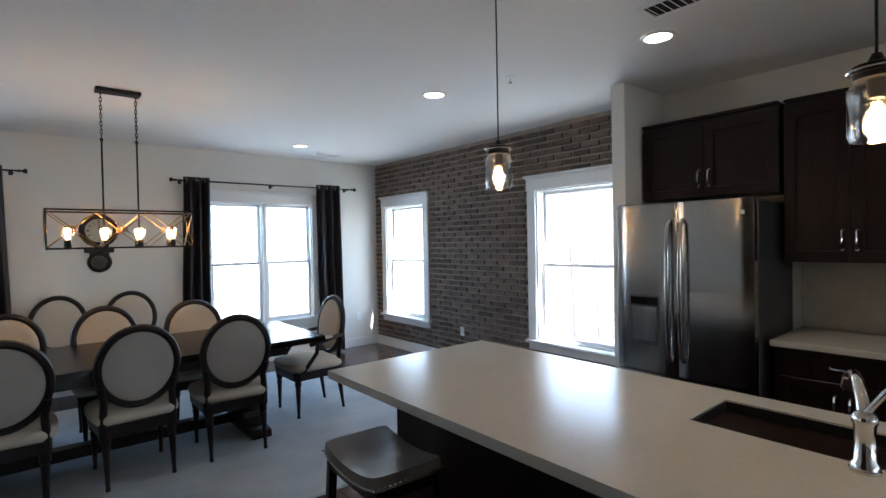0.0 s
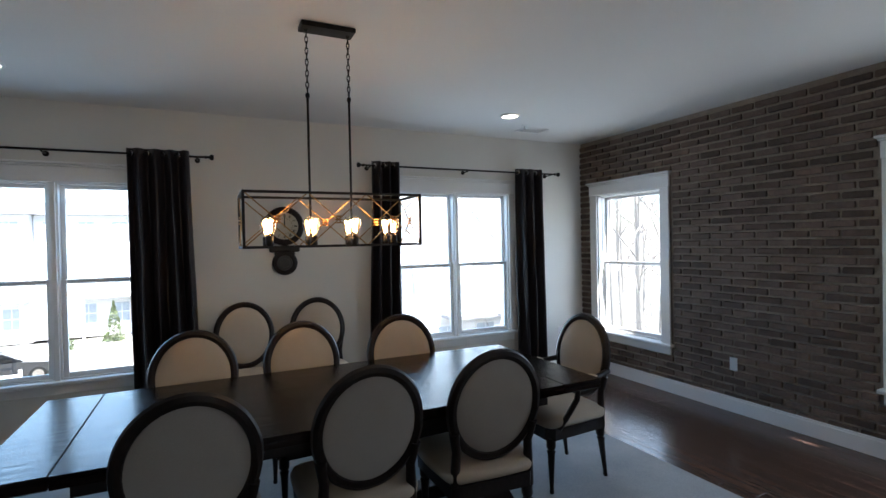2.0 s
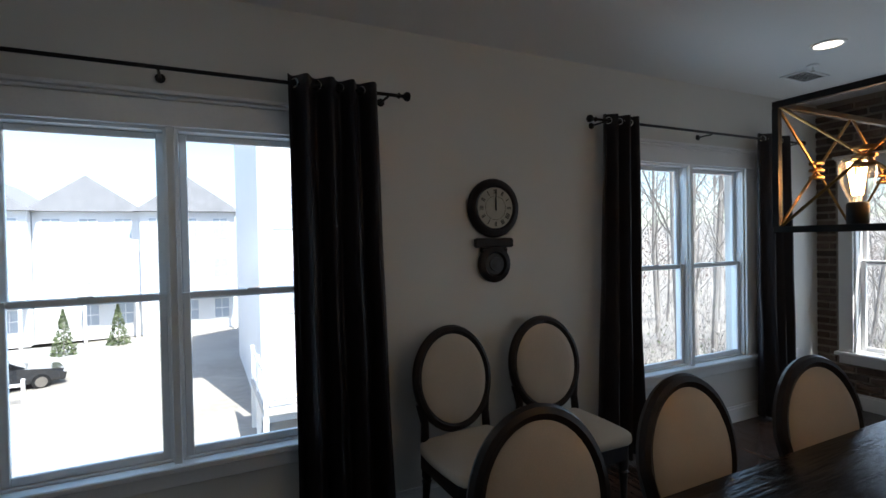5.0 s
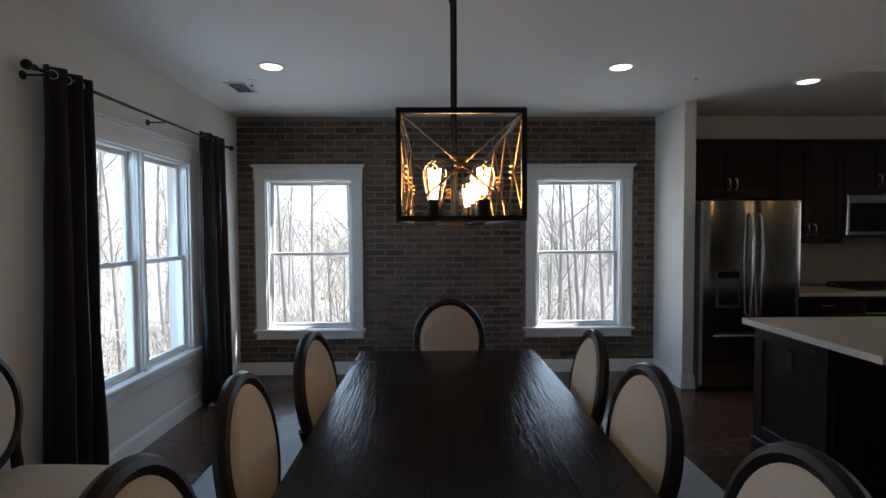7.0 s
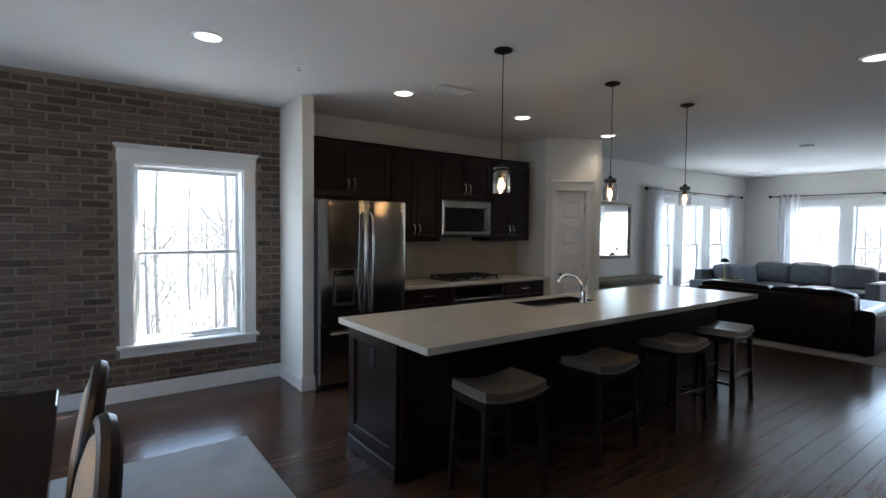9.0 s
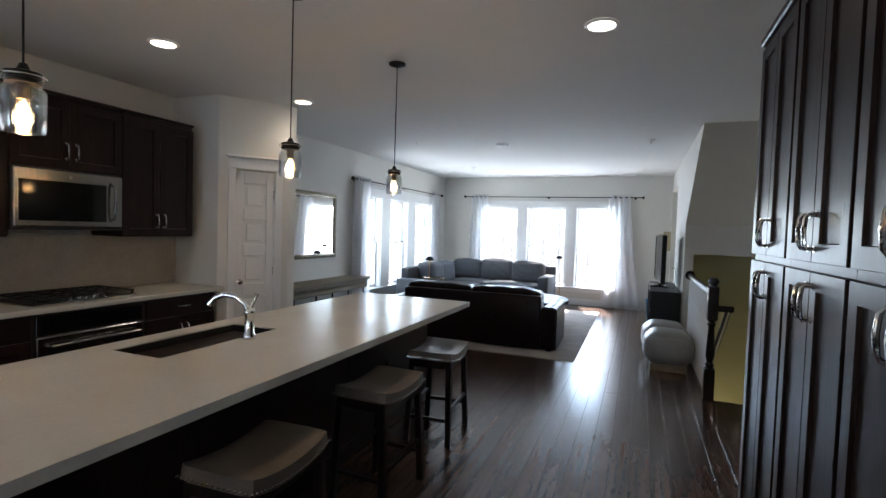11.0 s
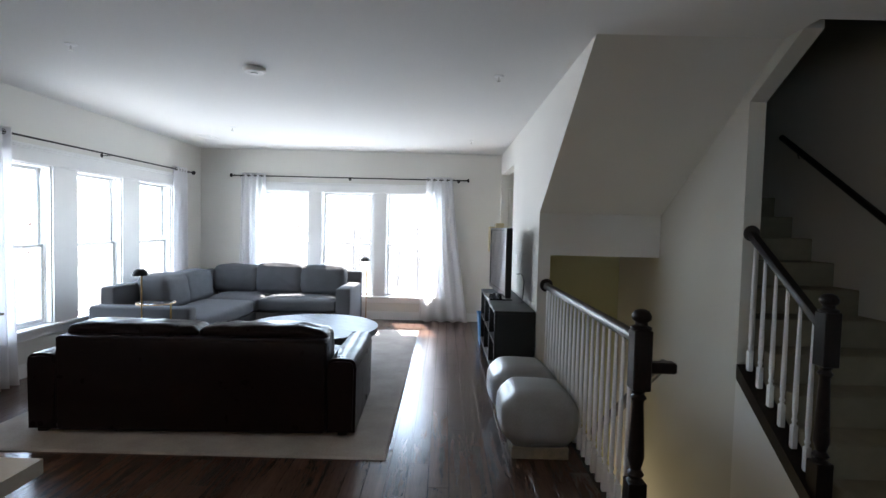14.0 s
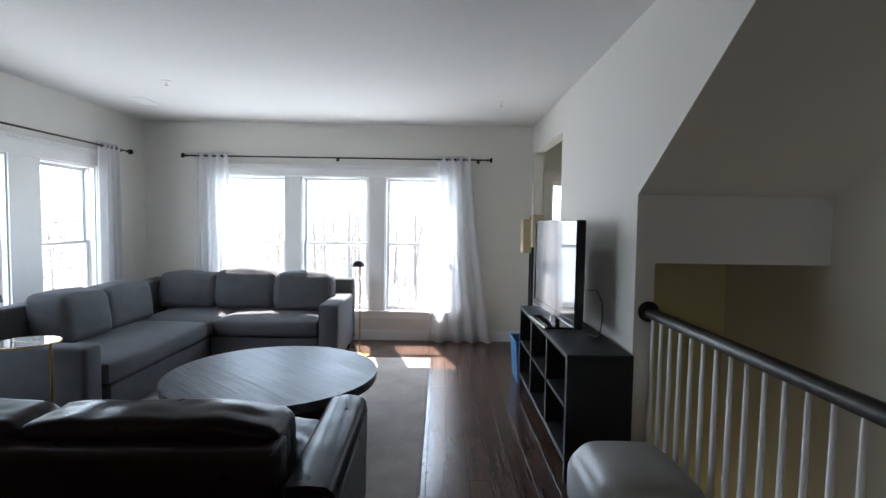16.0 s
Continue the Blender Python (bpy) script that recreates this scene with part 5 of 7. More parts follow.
def bar_stool(m):
    s = thing("bar_stool", "dark wood saddle bar stool with taupe leather seat and nailheads", "stool", m, "stools along the island")
    hx, hy, top = 0.165, 0.235, 0.66
    bm = bmesh.new()
    nx, ny = 8, 12
    g = []
    for i in range(nx + 1):
        row = []
        for j in range(ny + 1):
            u, v = 2 * i / nx - 1, 2 * j / ny - 1
            z = top - 0.028 + 0.030 * v * v + 0.012 * (1 - u ** 4) * (1 - v ** 4)
            ex = 1 - 0.05 * (abs(v) ** 6)
            row.append(bm.verts.new((u * hx * ex, v * hy * (1 - 0.05 * abs(u) ** 6), z)))
        g.append(row)
    for i in range(nx):
        for j in range(ny):
            bm.faces.new((g[i][j], g[i + 1][j], g[i + 1][j + 1], g[i][j + 1]))
    r = bmesh.ops.extrude_face_region(bm, geom=bm.faces[:])
    for v in r["geom"]:
        if isinstance(v, bmesh.types.BMVert):
            v.co.z -= 0.055
            v.co.x *= 1.03
            v.co.y *= 1.02
    part("seat", bm, M_STOOL, s, "saddle seat in taupe leather", True)
    bm = bmesh.new()
    for j in range(25):
        v = 2 * j / 24 - 1
        for sx in (-1, 1):
            bmesh.ops.create_icosphere(bm, subdivisions=1, radius=0.0055, matrix=Matrix.Translation((sx * (hx + 0.004) * (1 - 0.04 * abs(v) ** 6), v * hy, top - 0.072 + 0.030 * v * v)))
    for i in range(15):
        u = 2 * i / 14 - 1
        for sy in (-1, 1):
            bmesh.ops.create_icosphere(bm, subdivisions=1, radius=0.0055, matrix=Matrix.Translation((u * hx, sy * (hy + 0.004), top - 0.042)))
    part("nailheads", bm, M_CHROME, s, "row of silver nailheads")
    part("seat_frame", boxes((-hx + 0.012, hx - 0.012, -hy + 0.014, hy - 0.014, top - 0.115, top - 0.062, 0.004)), M_DARKWOOD, s)
    for sx in (-1, 1):
        for sy in (-1, 1):
            bm = boxes((-0.019, 0.019, -0.019, 0.019, 0.0, top - 0.075, 0.003))
            for v in bm.verts:
                f = (top - 0.075 - v.co.z) / (top - 0.075)
                v.co.x += sx * (hx - 0.03 + 0.022 * f)
                v.co.y += sy * (hy - 0.032 + 0.028 * f)
            part("leg", bm, M_DARKWOOD, s)
    for sy in (-1, 1):
        part("rung", boxes((-hx + 0.025, hx - 0.025, sy * (hy - 0.016) - 0.010, sy * (hy - 0.016) + 0.010, 0.17, 0.195, 0.002)), M_DARKWOOD, s)
    for sx in (-1, 1):
        part("rung", boxes((sx * (hx - 0.016) - 0.010, sx * (hx - 0.016) + 0.010, -hy + 0.03, hy - 0.03, 0.24, 0.265, 0.002)), M_DARKWOOD, s)
    return s


st = bar_stool(pose(-2.975, -4.74, 0, 0, 0, -3))
for y, r, x in ((-5.69, 2, -2.975), (-6.68, -2, -2.97), (-7.60, 4, -2.96)):
    copy_thing(st, pose(x, y, 0, 0, 0, r))


def pendant(px, y):
    p = thing("pendant_light", "mason jar pendant light with a glowing filament bulb", "pendant light", pose(px, y, 0), "pendants over the island")
    part("canopy", lathe(bmesh.new(), [(0.062, H - 0.001), (0.062, H - 0.012), (0.030, H - 0.024), (0.008, H - 0.030)], 24), M_IRON, p, "bronze ceiling cap", True)
    part("cord", tube(bmesh.new(), [(0, 0, 1.98), (0, 0, H - 0.028)], 0.0035, 6), M_IRON, p)
    part("cap", lathe(bmesh.new(), [(0.044, 1.926), (0.047, 1.930), (0.047, 1.938), (0.043, 1.940), (0.043, 1.946), (0.047, 1.948), (0.047, 1.958), (0.018, 1.966), (0.010, 1.985)], 24), M_IRON, p, "bronze jar cap", True)
    bm = tube(bmesh.new(), [(0.056 * math.cos(a), 0.056 * math.sin(a), 1.945) for a in [2 * math.pi * k / 20 for k in range(20)]], 0.003, 6, True)
    part("wire_ring", bm, M_CHROME, p)
    prof = [(0.043, 1.930), (0.046, 1.918), (0.056, 1.905), (0.058, 1.89), (0.058, 1.795), (0.053, 1.780), (0.050, 1.780), (0.054, 1.797), (0.0545, 1.89), (0.043, 1.915)]
    bm = bmesh.new()
    n = 24
    rings = [[bm.verts.new((r * math.cos(2 * math.pi * k / n), r * math.sin(2 * math.pi * k / n), z)) for k in range(n)] for r, z in prof]
    for a, b in zip(rings, rings[1:]):
        for k in range(n):
            bm.faces.new((a[k], a[(k + 1) % n], b[(k + 1) % n], b[k]))
    j = part("jar", bm, M_JARGLASS, p, "clear glass jar shade", True)
    j.visible_shadow = False
    part("socket", lathe(bmesh.new(), [(0.017, 1.88), (0.019, 1.924)], 14), M_IRON, p)
    b = part("bulb", lathe(bmesh.new(), [(0.012, 1.879), (0.017, 1.870), (0.022, 1.856), (0.0245, 1.842), (0.0235, 1.826), (0.018, 1.812), (0.010, 1.805), (0.001, 1.803)], 20), M_BULBGLASS, p, "clear bulb", True)
    b.visible_shadow = False
    bm = bmesh.new()
    n = 12
    tube(bm, [((0.0065 if k % 2 else 0.013) * math.cos(2 * math.pi * k / n), (0.0065 if k % 2 else 0.013) * math.sin(2 * math.pi * k / n), 1.868 if k % 2 else 1.818) for k in range(n)], 0.0025, 6, True)
    part("filament", bm, M_BULB, p, "glowing amber filament")
    lp = new("pendant_lamp", bpy.data.lights.new("pendant_lamp", "POINT"))
    lp.data.energy, lp.data.color, lp.data.shadow_soft_size = 0.4, (1.0, 0.62, 0.28), 0.03
    lp.location = (px, y, 1.84)


for px, y in ((-2.58, -5.10), (-2.575, -6.33), (-2.60, -7.48)):
    pendant(px, y)


def pantry_cabinet(y0, y1):
    c = thing("pantry_cabinet", "tall espresso pantry cabinet with long nickel handles", "cabinet", Matrix.Translation((-4.875, (y0 + y1) / 2, 0)) @ pose(0, 0, 0, 0, 0, 180), "tall pantry cabinets")
    hw = (y1 - y0) / 2
    part("body", boxes((0.0, 0.60, -hw + 0.0005, hw - 0.0005, 0.09, 2.50), (0.06, 0.60, -hw + 0.002, hw - 0.002, 0.001, 0.0895)), M_ESPRESSO, c)
    part("crown", boxes((-0.03, 0.60, -hw + 0.0005, hw - 0.0005, 2.501, 2.54, 0.008)), M_ESPRESSO, c)
    for z0, z1, hz in ((0.10, 1.43, 1.268), (1.458, 2.48, 1.505)):
        for k, (a, b) in enumerate(((-hw + 0.012, 0.0), (0.0, hw - 0.012))):
            d = part("door", shaker(bmesh.new(), a, b, z0, z1, -0.001), M_ESPRESSO, c, "tall framed espresso door")
            yh = b - 0.032 if k == 0 else a + 0.032
            pull(d, (-0.021, yh, hz), (-0.021, yh, hz + 0.115), (-0.030, 0, 0), 0.0065)


for y0, y1 in ((-7.13, -6.49), (-6.489, -5.85), (-5.849, -5.21)):
    pantry_cabinet(y0, y1)
struct("wall_pantry_back", boxes((-5.60, -5.48, -7.13, -5.21, 0, H)), M_WALL, "white wall behind the pantry cabinets")

# ------------------------------------------------------------------ living room
ms = thing("wall_mirror", "large mirror in an ornate antique silver frame", "mirror", Matrix.Translation((0, -9.97, 1.53)) @ wmat("east", 0.0))
MW, MH = 0.625, 0.475
part("glass", boxes((-MW + 0.05, MW - 0.05, -0.012, -0.004, -MH + 0.05, MH - 0.05)), M_MIRROR, ms, "mirror glass")
part("backing", boxes((-MW + 0.02, MW - 0.02, -0.0035, -0.0005, -MH + 0.02, MH - 0.02)), M_BLACK, ms)
for x0, x1, z0, z1 in ((-MW, MW, MH - 0.06, MH), (-MW, MW, -MH, -MH + 0.06), (-MW, -MW + 0.06, -MH + 0.0605, MH - 0.0605), (MW - 0.06, MW, -MH + 0.0605, MH - 0.0605)):
    bm = boxes((x0, x1, -0.030, -0.004, z0, z1, 0.010, 2))
    horiz = x1 - x0 > z1 - z0
    n = int((max(x1 - x0, z1 - z0)) / 0.032)
    for k in range(n):
        f = (k + 0.5) / n
        c = (x0 + (x1 - x0) * f, -0.032, (z0 + z1) / 2) if horiz else ((x0 + x1) / 2, -0.032, z0 + (z1 - z0) * f)
        bmesh.ops.create_icosphere(bm, subdivisions=1, radius=0.013, matrix=Matrix.LocRotScale(c, Euler((0, 0.6 if k % 2 else -0.6, 0)), (1.3, 0.7, 0.8)))
    part("frame_side", bm, M_GOLD, ms, "carved frame moulding", True)

co = thing("console_table", "long console table with a carved wooden top on thin iron legs", "console table", Matrix.Translation((0, -10.07, 0)) @ wmat("east", 0.0))
part("top", boxes((-0.95, 0.95, -0.42, -0.03, 0.735, 0.755, 0.006), (-0.93, 0.93, -0.40, -0.035, 0.71, 0.7345, 0.006)), M_CONSOLE, co, "worn wooden top")
part("apron", boxes((-0.90, 0.90, -0.375, -0.04, 0.60, 0.7095, 0.004), (-0.885, 0.885, -0.365, -0.045, 0.585, 0.5995, 0.003)), M_CONSOLE, co, "carved apron")
bm = bmesh.new()
for k in range(56):
    x = -0.88 + 1.76 * k / 55
    bmesh.ops.create_icosphere(bm, subdivisions=1, radius=0.014, matrix=Matrix.LocRotScale((x, -0.379, 0.665), Euler((0, 0.35, 0)), (0.7, 0.55, 2.1)))
for k in range(10):
    y = -0.36 + 0.03 * k
    for s in (-1, 1):
        bmesh.ops.create_icosphere(bm, subdivisions=1, radius=0.014, matrix=Matrix.LocRotScale((s * 0.904, y, 0.665), Euler((0.35, 0, 0)), (0.55, 0.7, 2.1)))
part("carving", bm, M_CONSOLE, co, "row of carved leaves", True)
for x in (-0.84, 0.0, 0.84):
    for y in (-0.34, -0.07):
        part("leg", boxes((x - 0.010, x + 0.010, y - 0.010, y + 0.010, 0.0, 0.5845, 0.002)), M_IRON, co, "thin iron leg")
part("stretcher", boxes((-0.829, 0.829, -0.078, -0.062, 0.08, 0.095), ), M_IRON, co)

rug2 = thing("area_rug", "grey-beige woven area rug under the sofas", "rug")
part("rug_body", boxes((-3.64, -0.75, -14.25, -10.20, 0.001, 0.012, 0.004)), M_RUG2, rug2)
part("binding", boxes((-3.655, -3.641, -14.265, -10.185, 0.001, 0.009, 0.003), (-3.64, -0.75, -10.199, -10.185, 0.001, 0.009, 0.003),
                      (-3.64, -0.75, -14.265, -14.251, 0.001, 0.009, 0.003)), M_RUG2, rug2)

# leather sofa, seen from behind; local +y is its back
ls = thing("leather_sofa", "dark brown leather sofa with loose back cushions", "sofa", pose(-2.215, -10.94, 0.012, 0, 0, 1.5) @ Matrix.Diagonal((0.955, 1, 1, 1)))
part("back", boxes((-1.0, 1.0, 0.28, 0.47, 0.02, 0.70, 0.03, 3)), M_LEATHER, ls, "", True)
for s in (-1, 1):
    part("welt", tube(bmesh.new(), [(s * 0.985, 0.465, 0.07), (s * 0.985, 0.466, 0.40), (s * 0.985, 0.462, 0.685), (s * 0.985, 0.30, 0.699)], 0.006, 6), M_LEATHER, ls, "stitched leather welt", True)
part("base", boxes((-1.07, 1.07, -0.46, 0.298, 0.05, 0.30, 0.02, 2)), M_LEATHER, ls, "", True)
for s in (-1, 1):
    bm = bmesh.new()
    out = [(s * 1.003, 0.025), (s * 1.215, 0.025), (s * 1.22, 0.49), (s * 1.212, 0.538), (s * 1.185, 0.562), (s * 1.11, 0.57), (s * 1.035, 0.562), (s * 1.010, 0.538), (s * 1.003, 0.49)]
    prism(bm, out, -0.50, 0.46)
    bmesh.ops.bevel(bm, geom=[e for e in bm.edges if abs(e.verts[0].co.y - e.verts[1].co.y) < 1e-4], offset=0.02, segments=2, affect="EDGES")
    bmesh.ops.subdivide_edges(bm, edges=[e for e in bm.edges if abs(e.verts[0].co.y - e.verts[1].co.y) > 0.5], cuts=14)
    for v in bm.verts:
        if v.co.z > 0.3:
            v.co.z += 0.006 * noise.noise(Vector((v.co.x * 5, v.co.y * 6, s)))
            v.co.x += 0.006 * noise.noise(Vector((v.co.z * 5, v.co.y * 6, s + 4)))
    part("arm", bm, M_LEATHER, ls, "padded leather arm", True)
    part("arm_seam", tube(bmesh.new(), [(s * 1.219, y, 0.488) for y in (-0.48, -0.2, 0.1, 0.44)], 0.0045, 6), M_LEATHER, ls, "", True)
for k in range(2):
    x0 = -0.985 + 0.985 * k
    bm = cushion(bmesh.new(), x0 + 0.006, x0 + 0.978, -0.49, 0.15, 0.301, 0.45, 0.03, 26, 0.05, 0.02, k)
    crease(bm, 0.008, 30 + k, (13, 5, 4))
    part("seat_cushion", bm, M_LEATHER, ls, "creased leather seat cushion", True)
    bm = cushion(bmesh.new(), x0 + 0.004, x0 + 0.98, 0.045, 0.33, 0.44, 0.772, 0.014, 26, 0.05, 0.02, 3 + k)
    for v in bm.verts:
        v.co.y += (v.co.z - 0.44) * 0.20
        v.co.z -= 0.018 * (2 * (v.co.x - x0) / 0.985 - 1) ** 4
    crease(bm, 0.006, 40 + k, (6, 5, 13))
    part("back_cushion", bm, M_LEATHER, ls, "soft creased leather back cushion", True)
for x in (-1.12, 1.12):
    for y in (-0.42, 0.40):
        part("foot", boxes((x - 0.035, x + 0.035, y - 0.035, y + 0.035, 0.0, 0.0245, 0.004)), M_DARKWOOD, ls)

# grey sectional
gs = thing("sectional_sofa", "charcoal grey fabric corner sectional sofa with loose cushions", "sofa", pose(0, 0, 0.012))
part("base", boxes((-1.34, -0.42, -14.86, -12.42, 0.04, 0.27, 0.02, 2), (-2.47, -1.341, -14.86, -13.98, 0.04, 0.27, 0.02, 2)), M_GREYSOFA, gs, "", True)
part("back_side", boxes((-0.42, -0.26, -14.88, -12.36, 0.04, 0.79, 0.03, 3)), M_GREYSOFA, gs, "low upholstered back", True)
part("back_end", boxes((-2.69, -0.421, -15.00, -14.861, 0.04, 0.80, 0.03, 3)), M_GREYSOFA, gs, "low upholstered back", True)
part("arm", boxes((-1.33, -0.27, -12.35, -12.17, 0.04, 0.61, 0.03, 3)), M_GREYSOFA, gs, "square arm", True)
part("arm", boxes((-2.69, -2.481, -14.86, -13.95, 0.04, 0.63, 0.03, 3)), M_GREYSOFA, gs, "square arm", True)
for k, (x0, x1, y0, y1) in enumerate(((-1.37, -0.60, -13.90, -12.36), (-1.37, -0.60, -14.80, -13.91), (-2.476, -1.38, -14.80, -13.95))):
    part("seat_cushion", cushion(bmesh.new(), x0, x1, y0, y1, 0.272, 0.46, 0.022, 10, 0.05, 0.008, k), M_GREYSOFA, gs, "", True)
for k, (x0, x1, y0, y1, lx, ly) in enumerate(((-0.78, -0.44, -13.34, -12.78, 0.25, 0), (-0.74, -0.44, -14.06, -13.35, 0.25, 0), (-1.10, -0.46, -14.84, -14.56, 0, -0.25),
                                              (-1.80, -1.12, -14.84, -14.56, 0, -0.25), (-2.48, -1.84, -14.76, -14.46, 0, -0.25))):
    bm = cushion(bmesh.new(), x0, x1, y0, y1, 0.465, (0.86, 0.85, 0.86, 0.90, 0.885)[k], 0.030, 18, 0.06, 0.012, 20 + k)
    crease(bm, 0.006, 70 + k, (4, 4, 6))
    for v in bm.verts:
        v.co.x += (v.co.z - 0.46) * lx * 0.55
        v.co.y += (v.co.z - 0.46) * ly * 0.55
    part("back_cushion", bm, M_GREYSOFA, gs, "plump loose back cushion", True)
for x, y in ((-1.28, -12.28), (-0.36, -12.28), (-0.36, -14.8), (-2.62, -14.02), (-2.62, -14.9)):
    part("foot", boxes((x - 0.03, x + 0.03, y - 0.03, y + 0.03, -0.011, 0.039, 0.003)), M_DARKWOOD, gs)

# coffee table
cf = thing("coffee_table", "large round weathered grey oak coffee table", "coffee table", pose(-2.60, -12.24, 0.012, 0, 0, 48))
n = 9
R = 0.71
for k in range(n):
    x0, x1 = -R + 2 * R * k / n + 0.0003, -R + 2 * R * (k + 1) / n - 0.0003
    out = []
    for i in range(9):
        x = x0 + (x1 - x0) * i / 8
        out.append((x, math.sqrt(max(0, R * R - x * x))))
    pts = out + [(x, -y) for x, y in reversed(out)]
    clean = [p for i, p in enumerate(pts) if (Vector(p) - Vector(pts[i - 1])).length > 1e-4]
    bm = bmesh.new()
    a = [bm.verts.new((x, y, 0.405)) for x, y in clean]
    b = [bm.verts.new((x, y, 0.45)) for x, y in clean]
    bm.faces.new(a[::-1])
    bm.faces.new(b)
    for i in range(len(a)):
        bm.faces.new((a[i], a[(i + 1) % len(a)], b[(i + 1) % len(a)], b[i]))
    part("plank", bm, M_COFFEE, cf)
part("rim", lathe(bmesh.new(), [(R - 0.03, 0.385), (R - 0.005, 0.388), (R - 0.005, 0.4045), (R - 0.03, 0.4045)], 64), M_COFFEE, cf, "", True)
for a in (0, 1):
    bm = boxes((-0.42, 0.42, -0.035, 0.035, 0.02, 0.384, 0.006))
    if a:
        bm.free()
        bm = boxes((-0.42, -0.036, -0.035, 0.035, 0.02, 0.384, 0.006), (0.036, 0.42, -0.035, 0.035, 0.02, 0.384, 0.006))
    part("pedestal_leaf", put(bm, pose(0, 0, 0, 0, 0, 35 + 90 * a)), M_DARKWOOD, cf)
part("plinth", lathe(bmesh.new(), [(0.44, 0.0), (0.44, 0.015), (0.42, 0.0195)], 40), M_DARKWOOD, cf)


def pharmacy_lamp(x, y, r):
    f = thing("floor_lamp", "slim brass reading floor lamp with a small dome shade", "floor lamp", pose(x, y, 0.012, 0, 0, r), "brass reading lamps")
    part("base", lathe(bmesh.new(), [(0.11, 0), (0.11, 0.012), (0.03, 0.022), (0.010, 0.035)], 28), M_BRASSWIRE, f, "round brass base", True)
    part("stem", tube(bmesh.new(), [(0, 0, 0.03), (0, 0, 1.0), (0, 0.01, 1.035), (0, 0.05, 1.045)], 0.007, 10), M_BRASSWIRE, f, "brass stem", True)
    part("shade", lathe(bmesh.new(), [(0.070, 1.00), (0.072, 1.002), (0.062, 1.035), (0.040, 1.058), (0.012, 1.066)], 24, Matrix.Translation((0, 0.055, 0))), M_IRON, f, "dark dome shade", True)
    part("bulb", lathe(bmesh.new(), [(0.02, 0.995), (0.025, 1.01), (0.02, 1.04)], 12, Matrix.Translation((0, 0.055, 0))), M_VINYL, f, "", True)


pharmacy_lamp(-2.86, -14.32, -150)
pharmacy_lamp(-1.10, -11.74, 20)
sd = thing("side_table", "small round glass side table on a brass stem", "side table", pose(-1.10, -11.98, 0.012))
part("top", lathe(bmesh.new(), [(0.168, 0.690), (0.173, 0.696), (0.168, 0.702)], 36), M_CLEAR, sd, "round glass top", True)
part("rim", tube(bmesh.new(), [(0.175 * math.cos(a), 0.175 * math.sin(a), 0.695) for a in [2 * math.pi * k / 36 for k in range(36)]], 0.006, 6, True), M_BRASSWIRE, sd, "brass rim", True)
part("stem", tube(bmesh.new(), [(-0.15, 0.0, 0.012), (-0.15, 0.0, 0.683), (0.1, 0, 0.684)], 0.009, 10), M_BRASSWIRE, sd, "", True)
part("base", boxes((-0.19, 0.16, -0.11, 0.11, 0.0, 0.012, 0.004)), M_BRASSWIRE, sd)

# TV stand, TV, lamp, bin
tv = thing("tv_stand", "black open-shelf television stand", "tv stand", pose(-4.685, -12.50, 0))
hx, hy, th = 0.195, 0.86, 0.765
part("top", boxes((-hx, hx, -hy, hy, th - 0.028, th, 0.004)), M_BLACK, tv, "black top board")
for y in (-hy + 0.025, -0.29, 0.29, hy - 0.025):
    part("upright", boxes((-hx + 0.01, hx - 0.004, y - 0.02, y + 0.02, 0.151, th - 0.0285, 0.002)), M_BLACK, tv)
for z in (0.12, 0.43):
    part("shelf", boxes((-hx + 0.01, hx - 0.002, -hy + 0.0055, hy - 0.0055, z, z + 0.0305, 0.002)) if z < 0.2 else
         boxes((-hx + 0.012, hx - 0.008, -hy + 0.0455, -0.3105, z, z + 0.022), (-hx + 0.012, hx - 0.008, -0.2695, 0.2695, z, z + 0.022), (-hx + 0.012, hx - 0.008, 0.3105, hy - 0.0455, z, z + 0.022)), M_BLACK, tv)
part("back_board", boxes((-hx, -hx + 0.0095, -hy + 0.005, hy - 0.005, 0.13, th - 0.0285)), M_BLACK, tv)
for x in (-hx + 0.025, hx - 0.025):
    for y in (-hy + 0.025, hy - 0.025):
        part("leg", boxes((x - 0.02, x + 0.02, y - 0.02, y + 0.02, 0.0, 0.1195, 0.003)), M_BLACK, tv)
ts = thing("television", "flat screen television on a glossy black stand", "television", pose(-4.62, -12.58, 0.765, 0, 0, 3))
part("housing", boxes((-0.045, 0.012, -0.56, 0.56, 0.065, 0.785, 0.010, 2)), M_BLACK, ts, "black housing")
part("screen", boxes((0.0125, 0.0145, -0.525, 0.525, 0.115, 0.755)), M_BLACKGLASS, ts, "glossy dark screen")
part("bezel", boxes((0.0125, 0.020, -0.558, 0.558, 0.068, 0.1145, 0.003), (0.0125, 0.020, -0.558, 0.558, 0.7555, 0.782, 0.003), (0.0125, 0.020, -0.558, -0.5255, 0.115, 0.755, 0.003),
                    (0.0125, 0.020, 0.5255, 0.558, 0.115, 0.755, 0.003)), M_BLACKGLASS, ts)
part("neck", boxes((-0.035, 0.0, -0.07, 0.07, 0.016, 0.0645, 0.004)), M_BLACKGLASS, ts)
part("foot", boxes((-0.12, 0.13, -0.25, 0.25, 0.0005, 0.0155, 0.006, 2)), M_BLACKGLASS, ts, "glossy black base")
cb = thing("power_cable", "thin black cable drooping behind the television", "cable", pose(-4.80, -12.2, 0.765))
